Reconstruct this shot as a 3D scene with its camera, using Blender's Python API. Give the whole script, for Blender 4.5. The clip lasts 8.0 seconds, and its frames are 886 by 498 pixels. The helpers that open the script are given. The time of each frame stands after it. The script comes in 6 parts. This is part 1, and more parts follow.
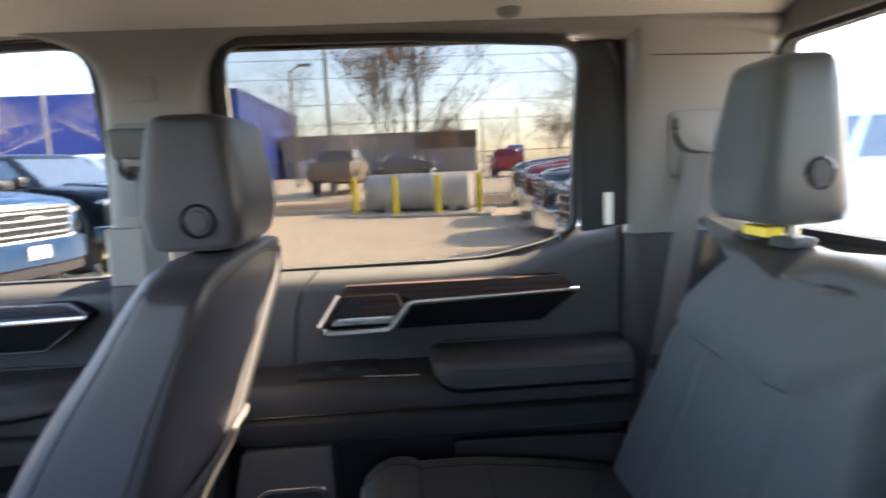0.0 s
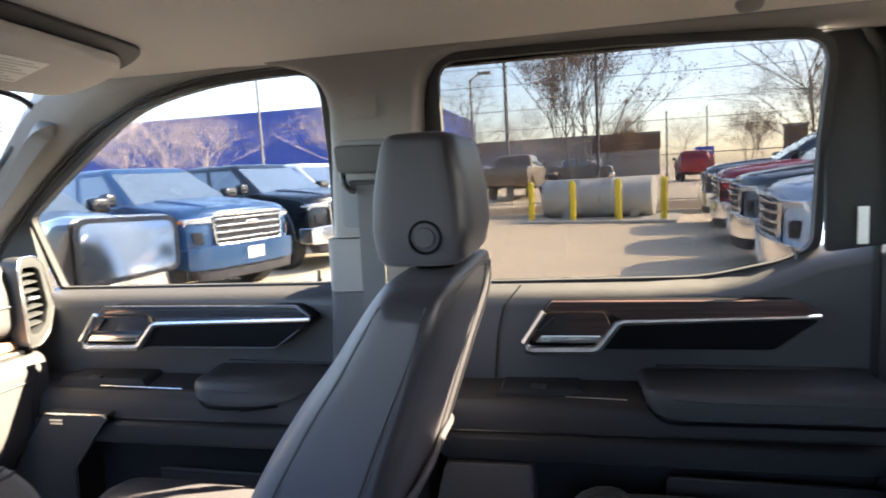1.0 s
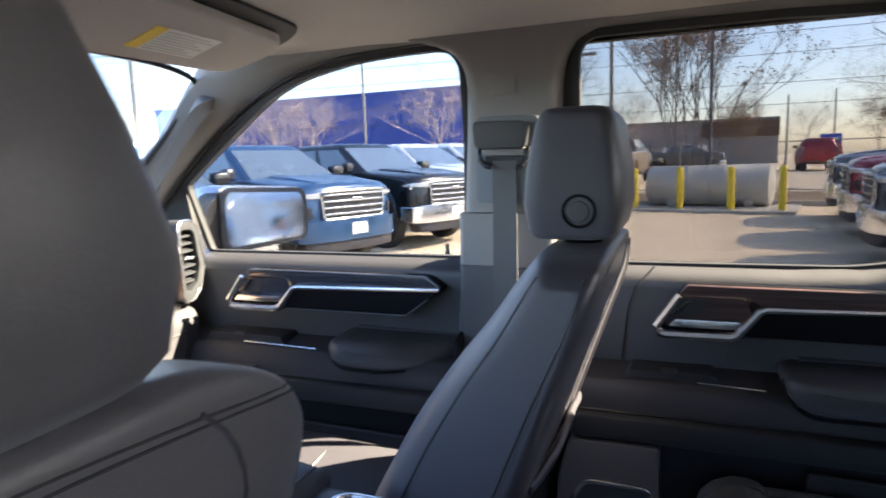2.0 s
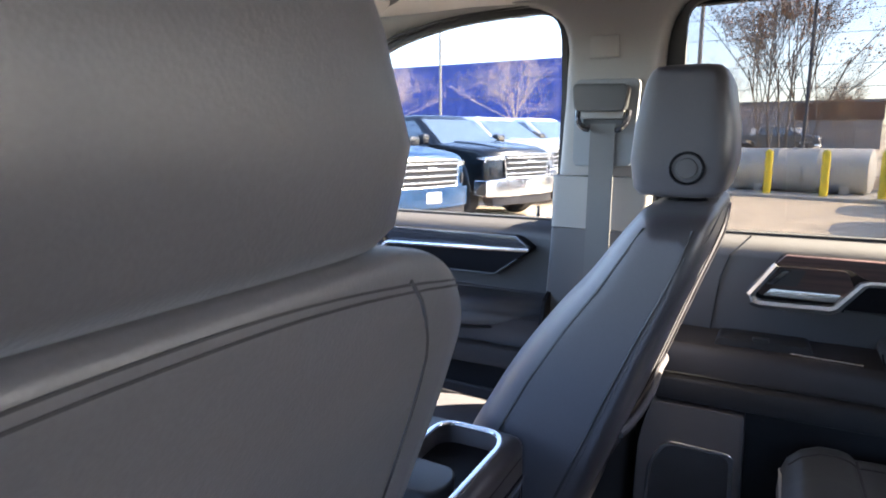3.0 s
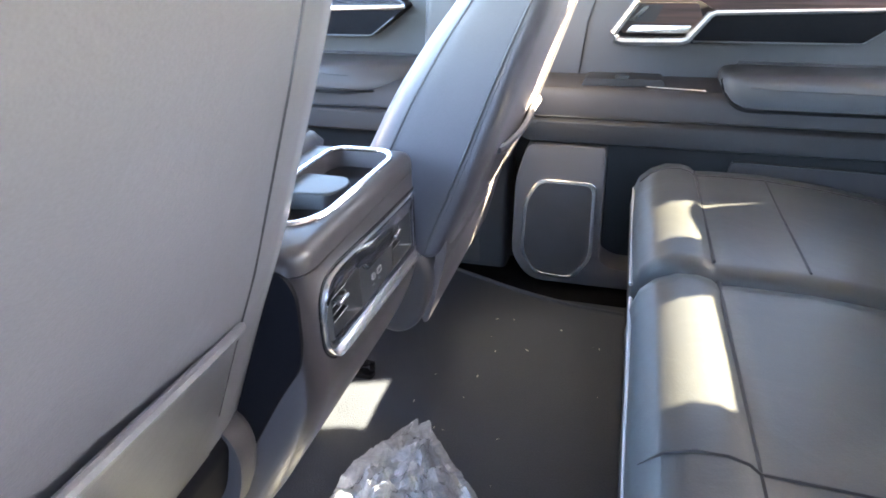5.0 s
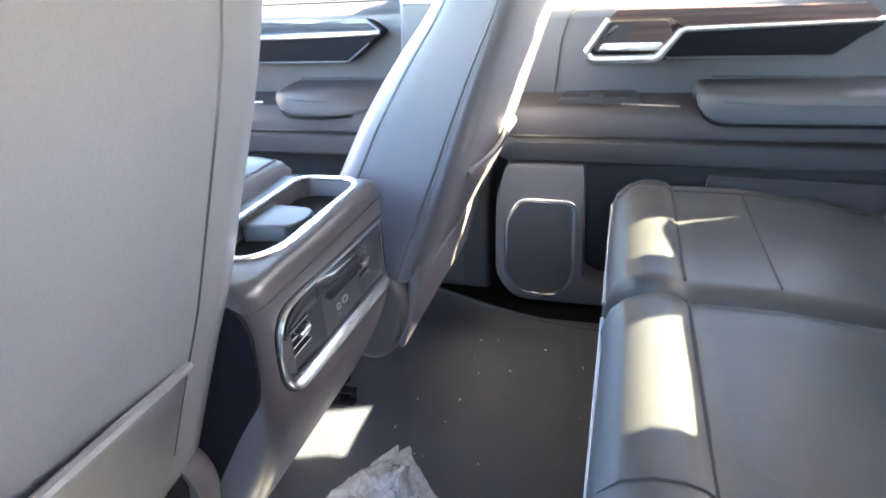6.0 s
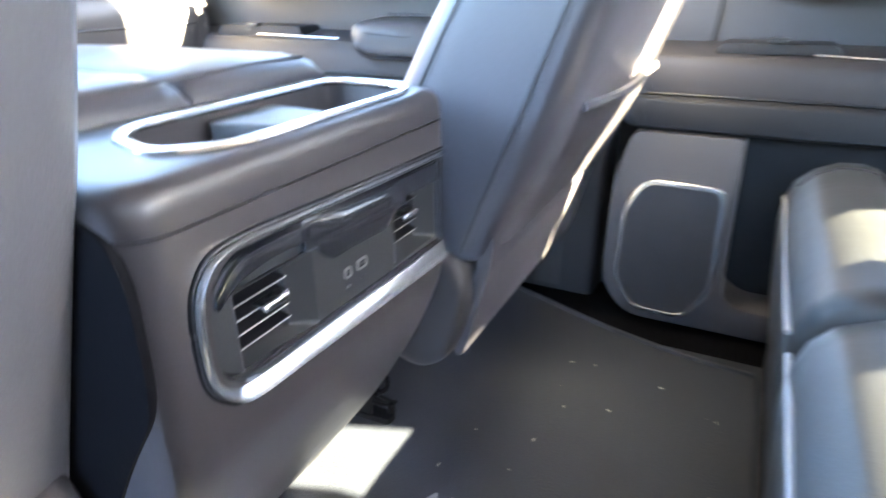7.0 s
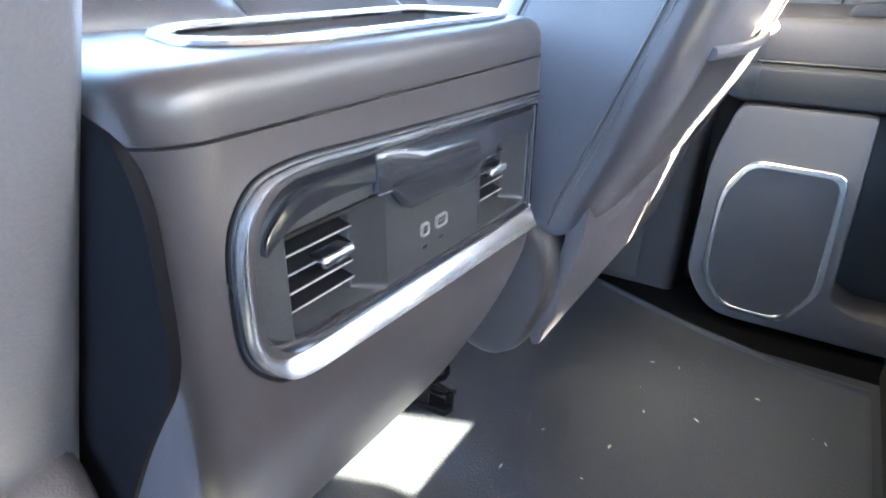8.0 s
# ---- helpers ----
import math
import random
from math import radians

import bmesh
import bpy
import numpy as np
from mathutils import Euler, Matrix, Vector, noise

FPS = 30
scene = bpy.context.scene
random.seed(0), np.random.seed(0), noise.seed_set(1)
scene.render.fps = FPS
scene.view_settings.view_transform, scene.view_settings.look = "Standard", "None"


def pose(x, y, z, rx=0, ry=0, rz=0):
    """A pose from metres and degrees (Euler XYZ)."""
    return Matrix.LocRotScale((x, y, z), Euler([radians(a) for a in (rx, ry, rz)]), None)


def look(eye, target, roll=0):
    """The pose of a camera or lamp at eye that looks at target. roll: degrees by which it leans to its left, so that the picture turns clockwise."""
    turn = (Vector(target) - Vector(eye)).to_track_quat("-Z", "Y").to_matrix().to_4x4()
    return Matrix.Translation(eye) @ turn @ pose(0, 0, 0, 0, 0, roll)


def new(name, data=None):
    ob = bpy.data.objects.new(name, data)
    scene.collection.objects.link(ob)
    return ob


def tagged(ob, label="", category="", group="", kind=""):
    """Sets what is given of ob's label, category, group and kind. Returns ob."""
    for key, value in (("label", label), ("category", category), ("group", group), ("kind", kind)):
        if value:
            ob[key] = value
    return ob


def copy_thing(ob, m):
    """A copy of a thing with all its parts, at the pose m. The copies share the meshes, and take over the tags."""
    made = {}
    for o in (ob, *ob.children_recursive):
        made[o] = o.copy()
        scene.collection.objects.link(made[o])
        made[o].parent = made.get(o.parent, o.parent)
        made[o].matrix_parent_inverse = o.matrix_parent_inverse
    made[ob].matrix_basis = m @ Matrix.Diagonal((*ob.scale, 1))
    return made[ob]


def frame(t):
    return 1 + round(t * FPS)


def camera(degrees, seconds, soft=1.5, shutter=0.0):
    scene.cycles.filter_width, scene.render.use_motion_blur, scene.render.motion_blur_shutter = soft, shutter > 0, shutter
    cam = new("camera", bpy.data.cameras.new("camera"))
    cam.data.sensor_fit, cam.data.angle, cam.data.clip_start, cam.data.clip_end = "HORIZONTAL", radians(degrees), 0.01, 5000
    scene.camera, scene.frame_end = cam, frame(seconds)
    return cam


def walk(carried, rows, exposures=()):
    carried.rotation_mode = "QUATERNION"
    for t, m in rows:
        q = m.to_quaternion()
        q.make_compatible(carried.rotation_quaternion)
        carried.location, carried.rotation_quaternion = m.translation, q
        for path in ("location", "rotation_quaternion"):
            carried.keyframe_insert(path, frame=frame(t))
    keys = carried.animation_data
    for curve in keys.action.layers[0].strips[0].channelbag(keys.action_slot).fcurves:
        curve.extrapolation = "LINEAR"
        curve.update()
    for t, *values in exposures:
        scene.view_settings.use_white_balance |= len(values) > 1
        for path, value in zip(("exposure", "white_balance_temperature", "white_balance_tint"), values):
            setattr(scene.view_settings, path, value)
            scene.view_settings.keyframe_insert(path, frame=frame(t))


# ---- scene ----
cam = camera(72.0, 8.0, 1.7, 0.4)
PATH = [
    (0, (0.433, -0.473, 1.654), (0.561, 1.503, 1.375), -2.6),
    (0.2, (0.416, -0.451, 1.672), (0.343, 1.523, 1.36), -2.3),
    (0.5, (0.387, -0.446, 1.655), (0.192, 1.53, 1.412), -2.5),
    (1, (0.363, -0.44, 1.672), (-0.068, 1.499, 1.437), -3.2),
    (1.5, (0.333, -0.447, 1.666), (-0.228, 1.453, 1.387), -2.9),
    (2, (0.2914, -0.4832, 1.662), (-0.432, 1.361, 1.385), -1.9),
    (2.2, (0.282, -0.497, 1.653), (-0.517, 1.315, 1.369), -0.8),
    (3.3, (0.2609, -0.5666, 1.618), (-0.6775, 1.145, 1.183), -0.4),
    (3.5, (0.2685, -0.5711, 1.601), (-0.6649, 1.116, 1.074), -0.4),
    (4, (0.2677, -0.6275, 1.543), (-0.6027, 1.023, 0.823), -0.3),
    (4.5, (0.271, -0.653, 1.518), (-0.395, 1.021, 0.65), 0.4),
    (4.7, (0.274, -0.646, 1.51), (-0.28, 1.044, 0.596), 0.6),
    (5.8, (0.331, -0.603, 1.506), (-0.198, 1.117, 0.633), -3.9),
    (6, (0.335, -0.608, 1.518), (-0.2, 1.119, 0.663), -3.3),
    (6.2, (0.328, -0.599, 1.514), (-0.247, 1.144, 0.720), -1.3),
    (6.5, (0.324, -0.518, 1.471), (-0.307, 1.194, 0.653), -3.0),
    (6.8, (0.289, -0.395, 1.382), (-0.401, 1.284, 0.544), -1.5),
    (7, (0.262, -0.343, 1.332), (-0.568, 1.284, 0.516), -0.7),
    (7.2, (0.231, -0.321, 1.288), (-0.708, 1.238, 0.459), 1.0),
    (7.5, (0.209, -0.29, 1.282), (-0.782, 1.266, 0.511), 0.2),
    (8, (0.199, -0.29, 1.272), (-0.765, 1.247, 0.431), 0.5),
]
walk(cam, [(t, look(eye, target, roll)) for t, eye, target, roll in PATH],
     exposures=[(0, 5.45, 6900, 12), (0.5, 5.95, 7300, 12), (1.0, 5.4, 6750, 12), (1.5, 5.05, 6350, 13), (2.2, 5.0, 6250, 14), (3.4, 6.4, 6450, 14), (4.0, 7.42, 6850, 13), (4.5, 7.82, 7000, 11), (6.0, 8.2, 7000, 8), (6.5, 8.12, 6900, 7), (7.0, 8.3, 6800, 6), (8.0, 8.75, 6650, 4)])

# ---- world ----
SUN_AZ, SUN_EL = 21.0, 35.0      # degrees: round from the tail towards the passenger side, above the horizon
world = bpy.data.worlds.new("world")
scene.world = world
world.use_nodes = True
wn = world.node_tree.nodes
sky = wn.new("ShaderNodeTexSky")
sky.sky_type, sky.sun_disc = "NISHITA", False
sky.sun_elevation = radians(SUN_EL)
sky.sun_rotation = radians(90 - SUN_AZ)
sky.air_density, sky.dust_density = 1.0, 1.3
wn["Background"].inputs[1].default_value = 0.15
world.node_tree.links.new(sky.outputs[0], wn["Background"].inputs[0])
sun = new("sun", bpy.data.lights.new("sun", "SUN"))
sun.data.energy, sun.data.angle, sun.data.color = 2.5, radians(0.6), (1.0, 0.87, 0.60)
a, e = radians(SUN_AZ), radians(SUN_EL)
sun.matrix_basis = look((0, 0, 30), (-math.cos(a) * math.cos(e), -math.sin(a) * math.cos(e), 30 - math.sin(e)))


# ---- materials ----
def material(name, color, rough=0.5, metal=0.0, scale=200.0, vary=0.12, bump=0.0, coarse=6.0, spec=0.5, coat=0.0, sheen=0.0, island=False):
    """A surface with grain of the given scale, slow variation over it and fine relief."""
    m = bpy.data.materials.new(name)
    m.use_nodes = True
    n, l = m.node_tree.nodes, m.node_tree.links
    p = n["Principled BSDF"]
    p.inputs["Metallic"].default_value = metal
    p.inputs["Specular IOR Level"].default_value = spec
    p.inputs["Coat Weight"].default_value = coat
    p.inputs["Sheen Weight"].default_value = sheen
    tc = n.new("ShaderNodeTexCoord")
    fine, slow = n.new("ShaderNodeTexNoise"), n.new("ShaderNodeTexNoise")
    fine.inputs["Scale"].default_value, fine.inputs["Detail"].default_value = scale, 3.0
    slow.inputs["Scale"].default_value, slow.inputs["Detail"].default_value = coarse, 5.0
    for t in (fine, slow):
        l.new(tc.outputs["Object"], t.inputs["Vector"])
    add = n.new("ShaderNodeMath")
    add.operation = "ADD"
    l.new(fine.outputs["Fac"], add.inputs[0])
    l.new(slow.outputs["Fac"], add.inputs[1])
    ramp = n.new("ShaderNodeMapRange")
    ramp.inputs["From Min"].default_value, ramp.inputs["From Max"].default_value = 0.6, 1.4
    ramp.inputs["To Min"].default_value, ramp.inputs["To Max"].default_value = 1 - vary, 1 + vary
    l.new(add.outputs[0], ramp.inputs["Value"])
    last = ramp.outputs[0]
    if island:
        g = n.new("ShaderNodeNewGeometry")
        ri = n.new("ShaderNodeMapRange")
        ri.inputs["To Min"].default_value, ri.inputs["To Max"].default_value = 0.6, 1.4
        l.new(g.outputs["Random Per Island"], ri.inputs["Value"])
        mul0 = n.new("ShaderNodeMath")
        mul0.operation = "MULTIPLY"
        l.new(last, mul0.inputs[0])
        l.new(ri.outputs[0], mul0.inputs[1])
        last = mul0.outputs[0]
    mul = n.new("ShaderNodeVectorMath")
    mul.operation = "SCALE"
    mul.inputs[0].default_value = color
    l.new(last, mul.inputs["Scale"])
    l.new(mul.outputs[0], p.inputs["Base Color"])
    rr = n.new("ShaderNodeMapRange")
    rr.inputs["To Min"].default_value, rr.inputs["To Max"].default_value = max(0.02, rough - 0.08), min(1, rough + 0.08)
    l.new(slow.outputs["Fac"], rr.inputs["Value"])
    l.new(rr.outputs[0], p.inputs["Roughness"])
    if bump:
        b = n.new("ShaderNodeBump")
        b.inputs["Strength"].default_value, b.inputs["Distance"].default_value = bump, 0.002
        l.new(fine.outputs["Fac"], b.inputs["Height"])
        l.new(b.outputs[0], p.inputs["Normal"])
    return m


def leather(name, color, rough=0.42, spec=0.5):
    """Grained hide: small cells with soft creases and a slow change of gloss."""
    m = material(name, color, rough, scale=420, vary=0.10, bump=0.05, coarse=5, spec=spec)
    n, l = m.node_tree.nodes, m.node_tree.links
    v = n.new("ShaderNodeTexVoronoi")
    v.inputs["Scale"].default_value = 520
    tc = [x for x in n if x.type == "TEX_COORD"][0]
    l.new(tc.outputs["Object"], v.inputs["Vector"])
    crease = n.new("ShaderNodeTexNoise")
    crease.inputs["Scale"].default_value, crease.inputs["Detail"].default_value, crease.inputs["Distortion"].default_value = 14, 4, 1.5
    l.new(tc.outputs["Object"], crease.inputs["Vector"])
    b1 = n.new("ShaderNodeBump")
    b1.inputs["Strength"].default_value, b1.inputs["Distance"].default_value = 0.09, 0.006
    l.new(crease.outputs["Fac"], b1.inputs["Height"])
    b = [x for x in n if x.type == "BUMP" and x is not b1 and x != b1][0]
    l.new(v.outputs["Distance"], b.inputs["Height"])
    l.new(b1.outputs[0], b.inputs["Normal"])
    return m


def glass(name, tint, gloss=1.0):
    """A thin pane: tinted clear, with mirror gloss that grows towards grazing. tint is for one of its two faces."""
    m = bpy.data.materials.new(name)
    m.use_nodes = True
    n, l = m.node_tree.nodes, m.node_tree.links
    n.remove(n["Principled BSDF"])
    tr, gl, mix, lw = n.new("ShaderNodeBsdfTransparent"), n.new("ShaderNodeBsdfGlossy"), n.new("ShaderNodeMixShader"), n.new("ShaderNodeLayerWeight")
    tr.inputs[0].default_value = (*tint, 1)
    gl.inputs["Roughness"].default_value = 0.02
    lw.inputs["Blend"].default_value = 0.5
    pw, mr = n.new("ShaderNodeMath"), n.new("ShaderNodeMapRange")
    pw.operation = "POWER"
    pw.inputs[1].default_value = 4.0
    mr.inputs["To Min"].default_value, mr.inputs["To Max"].default_value = 0.03 * gloss, 0.7 * gloss
    l.new(lw.outputs["Facing"], pw.inputs[0])
    l.new(pw.outputs[0], mr.inputs["Value"])
    l.new(mr.outputs[0], mix.inputs[0])
    l.new(tr.outputs[0], mix.inputs[1])
    l.new(gl.outputs[0], mix.inputs[2])
    l.new(mix.outputs[0], n["Material Output"].inputs[0])
    return m


def wood(name, dark, light):
    m = material(name, dark, 0.40, scale=60, vary=0.1, coat=0.08, spec=0.35)
    n, l = m.node_tree.nodes, m.node_tree.links
    tc = [x for x in n if x.type == "TEX_COORD"][0]
    mp = n.new("ShaderNodeMapping")
    mp.inputs["Scale"].default_value = (6, 60, 160)
    w = n.new("ShaderNodeTexNoise")
    w.inputs["Scale"].default_value, w.inputs["Detail"].default_value = 1.0, 6.0
    l.new(tc.outputs["Object"], mp.inputs[0])
    l.new(mp.outputs[0], w.inputs["Vector"])
    r = n.new("ShaderNodeValToRGB")
    r.color_ramp.elements[0].color, r.color_ramp.elements[1].color = (*dark, 1), (*light, 1)
    r.color_ramp.elements[0].position, r.color_ramp.elements[1].position = 0.38, 0.66
    l.new(w.outputs["Fac"], r.inputs[0])
    l.new(r.outputs[0], n["Principled BSDF"].inputs["Base Color"])
    return m


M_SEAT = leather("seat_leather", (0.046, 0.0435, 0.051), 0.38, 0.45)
# Seat leather darkened for the shade on the passenger headrest.
M_SEATSHADE = leather("seat_leather_shaded", (0.033, 0.031, 0.037), 0.40, 0.42)
# Same leather made paler: stands in for light on the driver's seat.
M_SEATLIT = leather("seat_leather_lit", (0.098, 0.095, 0.103), 0.38, 0.48)
M_BENCH = leather("bench_leather", (0.049, 0.051, 0.053), 0.38, 0.42)
M_GRIP = material("grey_grip_plastic", (0.105, 0.112, 0.125), 0.5, scale=500, vary=0.08, bump=0.1)
M_VOID = material("deep_black_plastic", (0.006, 0.006, 0.008), 0.6, scale=300, vary=0.2, spec=0.12)
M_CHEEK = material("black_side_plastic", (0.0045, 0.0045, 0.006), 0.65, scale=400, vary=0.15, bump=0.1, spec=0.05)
M_CREASE = material("seam_crease", (0.026, 0.025, 0.029), 0.7, scale=900, vary=0.2)
M_THREAD = material("stitching", (0.062, 0.061, 0.070), 0.7, scale=900, vary=0.3)
M_TRIM = material("black_trim", (0.040, 0.037, 0.041), 0.54, scale=600, vary=0.12, bump=0.25, coarse=4, spec=0.32)
M_TRIMSOFT = material("soft_trim", (0.044, 0.043, 0.048), 0.47, scale=700, vary=0.10, bump=0.25, coarse=3)
M_CONS = material("console_vinyl", (0.038, 0.034, 0.037), 0.36, scale=700, vary=0.10, bump=0.05, coarse=4)
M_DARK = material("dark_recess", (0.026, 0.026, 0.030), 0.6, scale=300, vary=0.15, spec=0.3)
M_GLOSS = material("gloss_black", (0.014, 0.014, 0.017), 0.17, scale=80, vary=0.1, coat=0.4)
M_SATIN = material("satin_grey_plastic", (0.026, 0.027, 0.030), 0.40, scale=500, vary=0.06, bump=0.1)
M_COLLAR_GLARE = material("pale_collar_and_glare", (0.42, 0.42, 0.43), 0.4, scale=300, vary=0.05)
M_CHROME = material("satin_chrome", (0.80, 0.80, 0.82), 0.24, metal=1.0, scale=300, vary=0.04)
M_BRIGHT = material("bright_chrome", (0.88, 0.88, 0.90), 0.18, metal=1.0, scale=120, vary=0.04)
M_LINER = material("headliner_cloth", (0.44, 0.41, 0.385), 0.9, scale=900, vary=0.10, bump=0.5, coarse=3, sheen=0.2)
M_PILLAR = material("grey_pillar_plastic", (0.145, 0.138, 0.136), 0.6, scale=500, vary=0.07, bump=0.2, coarse=3)
M_RUBBER = material("rubber_seal", (0.018, 0.018, 0.020), 0.6, scale=200, vary=0.2, spec=0.3)
M_MAT = material("floor_mat", (0.046, 0.053, 0.072), 0.6, scale=350, vary=0.25, bump=0.6, coarse=5)
M_CARPET = material("floor_carpet", (0.046, 0.052, 0.068), 0.95, scale=600, vary=0.35, bump=1.0, coarse=8)
M_WOOD = wood("dark_open_pore_wood", (0.018, 0.009, 0.009), (0.052, 0.026, 0.024))
M_WOODW = wood("brown_wood_trim", (0.24, 0.13, 0.085), (0.36, 0.215, 0.15))
M_BELT = material("belt_webbing", (0.115, 0.108, 0.106), 0.8, scale=1200, vary=0.2, bump=0.5)
# Belt webbing darkened for the shadow at the middle pillar.
M_BELTSHADE = material("shaded_belt_webbing", (0.07, 0.068, 0.07), 0.8, scale=1200, vary=0.2, bump=0.5)
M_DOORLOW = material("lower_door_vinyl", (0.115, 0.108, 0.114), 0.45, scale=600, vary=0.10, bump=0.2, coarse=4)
M_MESH = material("speaker_grille_mesh", (0.050, 0.049, 0.055), 0.6, scale=1400, vary=0.5, bump=0.8)
M_PAPER = material("printed_paper", (0.78, 0.77, 0.73), 0.7, scale=150, vary=0.05)
M_YELLOWP = material("yellow_paper", (0.80, 0.58, 0.06), 0.6, scale=150, vary=0.06)
M_GREYINK = material("grey_ink", (0.50, 0.50, 0.49), 0.7, scale=100, vary=0.1)
M_GLASSR = glass("privacy_glass", (0.182, 0.180, 0.182), 0.6)
M_GLASSF = glass("door_glass", (0.285, 0.291, 0.30), 0.6)
M_GLASSB = glass("rear_window_glass", (0.42, 0.428, 0.44), 0.6)
M_MIRROR = material("mirror_silver", (0.92, 0.93, 0.94), 0.03, metal=1.0, scale=50, vary=0.01)
M_FLAKE = material("pale_debris", (0.6, 0.58, 0.53), 0.8, scale=300, vary=0.2, island=True)
M_STEEL = material("dull_steel", (0.30, 0.29, 0.28), 0.45, metal=0.9, scale=150, vary=0.3)
M_ASPHALT = material("weathered_lot", (0.66, 0.525, 0.36), 0.9, scale=14, vary=0.16, bump=0.4, coarse=0.35)
M_GRASS = material("dry_grass_verge", (0.22, 0.150, 0.085), 0.95, scale=9, vary=0.35, bump=0.5, coarse=0.5)
M_CONC = material("concrete_pad", (0.42, 0.39, 0.34), 0.85, scale=18, vary=0.15, bump=0.3, coarse=1.2)
M_TANK = material("weathered_tank_paint", (0.46, 0.44, 0.40), 0.6, scale=7, vary=0.22, coarse=1.3)
M_BOLLARD = material("yellow_bollard_paint", (0.75, 0.55, 0.03), 0.45, scale=30, vary=0.08, coarse=3)
M_BARK = material("grey_bark", (0.17, 0.135, 0.105), 0.9, scale=20, vary=0.3, coarse=2)
M_BIRCH = material("pale_bark", (0.42, 0.34, 0.30), 0.85, scale=20, vary=0.25, coarse=2)
M_LEAF = material("dry_brown_leaves", (0.30, 0.18, 0.10), 0.9, scale=4, vary=0.2, island=True)
M_BLUEWALL = material("blue_panel_wall", (0.012, 0.040, 0.25), 0.5, scale=0.8, vary=0.10, coarse=0.1)
M_WHITEWALL = material("white_wall", (0.74, 0.74, 0.73), 0.7, scale=1.5, vary=0.06, coarse=0.2)
M_GREYWALL = material("grey_render_wall", (0.26, 0.245, 0.24), 0.8, scale=1.5, vary=0.12, coarse=0.2)
M_BROWNWALL = material("brown_cladding", (0.115, 0.072, 0.052), 0.8, scale=2, vary=0.25, coarse=0.3)
M_POLE = material("galvanised_pole", (0.20, 0.19, 0.18), 0.6, scale=20, vary=0.15, coarse=2)
M_DARKPOLE = material("dark_pole_paint", (0.06, 0.055, 0.055), 0.6, scale=20, vary=0.15, coarse=2)
M_WINDOW = material("vehicle_glass", (0.09, 0.115, 0.135), 0.06, scale=3, vary=0.1, coat=1.0, spec=1.0)
M_TYRE = material("tyre_rubber", (0.025, 0.025, 0.027), 0.85, scale=60, vary=0.2, bump=0.4)
M_RIM = material("alloy_rim", (0.55, 0.55, 0.57), 0.3, metal=0.9, scale=30, vary=0.1)
M_GRILLEBAR = material("grille_chrome", (0.50, 0.51, 0.53), 0.26, metal=1.0, scale=120, vary=0.06)
M_LAMP = material("headlamp_lens", (0.42, 0.44, 0.46), 0.12, scale=60, vary=0.2, coat=0.6)
M_AMBER = material("amber_lens", (0.75, 0.24, 0.03), 0.2, scale=60, vary=0.1)
M_SIGNB = material("blue_sign_face", (0.03, 0.07, 0.40), 0.5, scale=5, vary=0.05)
M_SIGNR = material("red_sign_face", (0.60, 0.05, 0.06), 0.5, scale=5, vary=0.05)
M_WIRE = material("wire_coating", (0.03, 0.03, 0.03), 0.7, scale=5, vary=0.1)


def paint(name, color):
    return material(name, color, 0.30, metal=0.25, scale=300, vary=0.05, coarse=2, coat=0.45)


# thin clear film of the bag
M_FILM = bpy.data.materials.new("clear_plastic_film")
M_FILM.use_nodes = True
_n, _l = M_FILM.node_tree.nodes, M_FILM.node_tree.links
_p = _n["Principled BSDF"]
_p.inputs["Base Color"].default_value = (0.75, 0.78, 0.85, 1)
_p.inputs["Roughness"].default_value = 0.12
_t, _m = _n.new("ShaderNodeBsdfTransparent"), _n.new("ShaderNodeMixShader")
_no = _n.new("ShaderNodeTexNoise")
_no.inputs["Scale"].default_value, _no.inputs["Detail"].default_value = 30, 4
_mr = _n.new("ShaderNodeMapRange")
_mr.inputs["To Min"].default_value, _mr.inputs["To Max"].default_value = 0.25, 0.75
_l.new(_no.outputs["Fac"], _mr.inputs["Value"])
_l.new(_mr.outputs[0], _m.inputs[0])
_l.new(_t.outputs[0], _m.inputs[1])
_l.new(_p.outputs[0], _m.inputs[2])
_l.new(_m.outputs[0], _n["Material Output"].inputs[0])


# ---- mesh helpers ----
WORLD_OF = {}


def thing(name, label, category, base=(0, 0, 0), group="", kind=""):
    """An empty at a thing's base, which parents its parts."""
    ob = new(name)
    ob.empty_display_size = 0.1
    ob.matrix_basis = Matrix.Translation(base)
    WORLD_OF[ob] = Matrix.Translation(base)
    return tagged(ob, label, category, group, kind)


def part(name, bm, mat, parent=None, label="", angle=40.0, kind=""):
    """One mesh object from a bmesh in world places, under a thing or under a part."""
    me = bpy.data.meshes.new(name)
    bmesh.ops.recalc_face_normals(bm, faces=bm.faces)
    bm.to_mesh(me)
    bm.free()
    me.materials.append(mat)
    me.shade_smooth()
    me.set_sharp_from_angle(angle=radians(angle))
    ob = new(name, me)
    if parent is not None:
        ob.parent = parent
        ob.matrix_parent_inverse = WORLD_OF.get(parent, Matrix()).inverted()
    return tagged(ob, label, kind=kind)


def place3(axis, u, v, w):
    return {"x": (w, u, v), "y": (u, w, v), "z": (u, v, w)}[axis]


def bevel(bm, width, seg=2, angle=30.0):
    if width <= 0:
        return bm
    bmesh.ops.recalc_face_normals(bm, faces=bm.faces)
    ed = [e for e in bm.edges if len(e.link_faces) == 2 and e.calc_face_angle(0) > radians(angle)]
    bmesh.ops.bevel(bm, geom=ed, offset=width, offset_type="OFFSET", segments=seg, profile=0.6, affect="EDGES", clamp_overlap=True)
    return bm


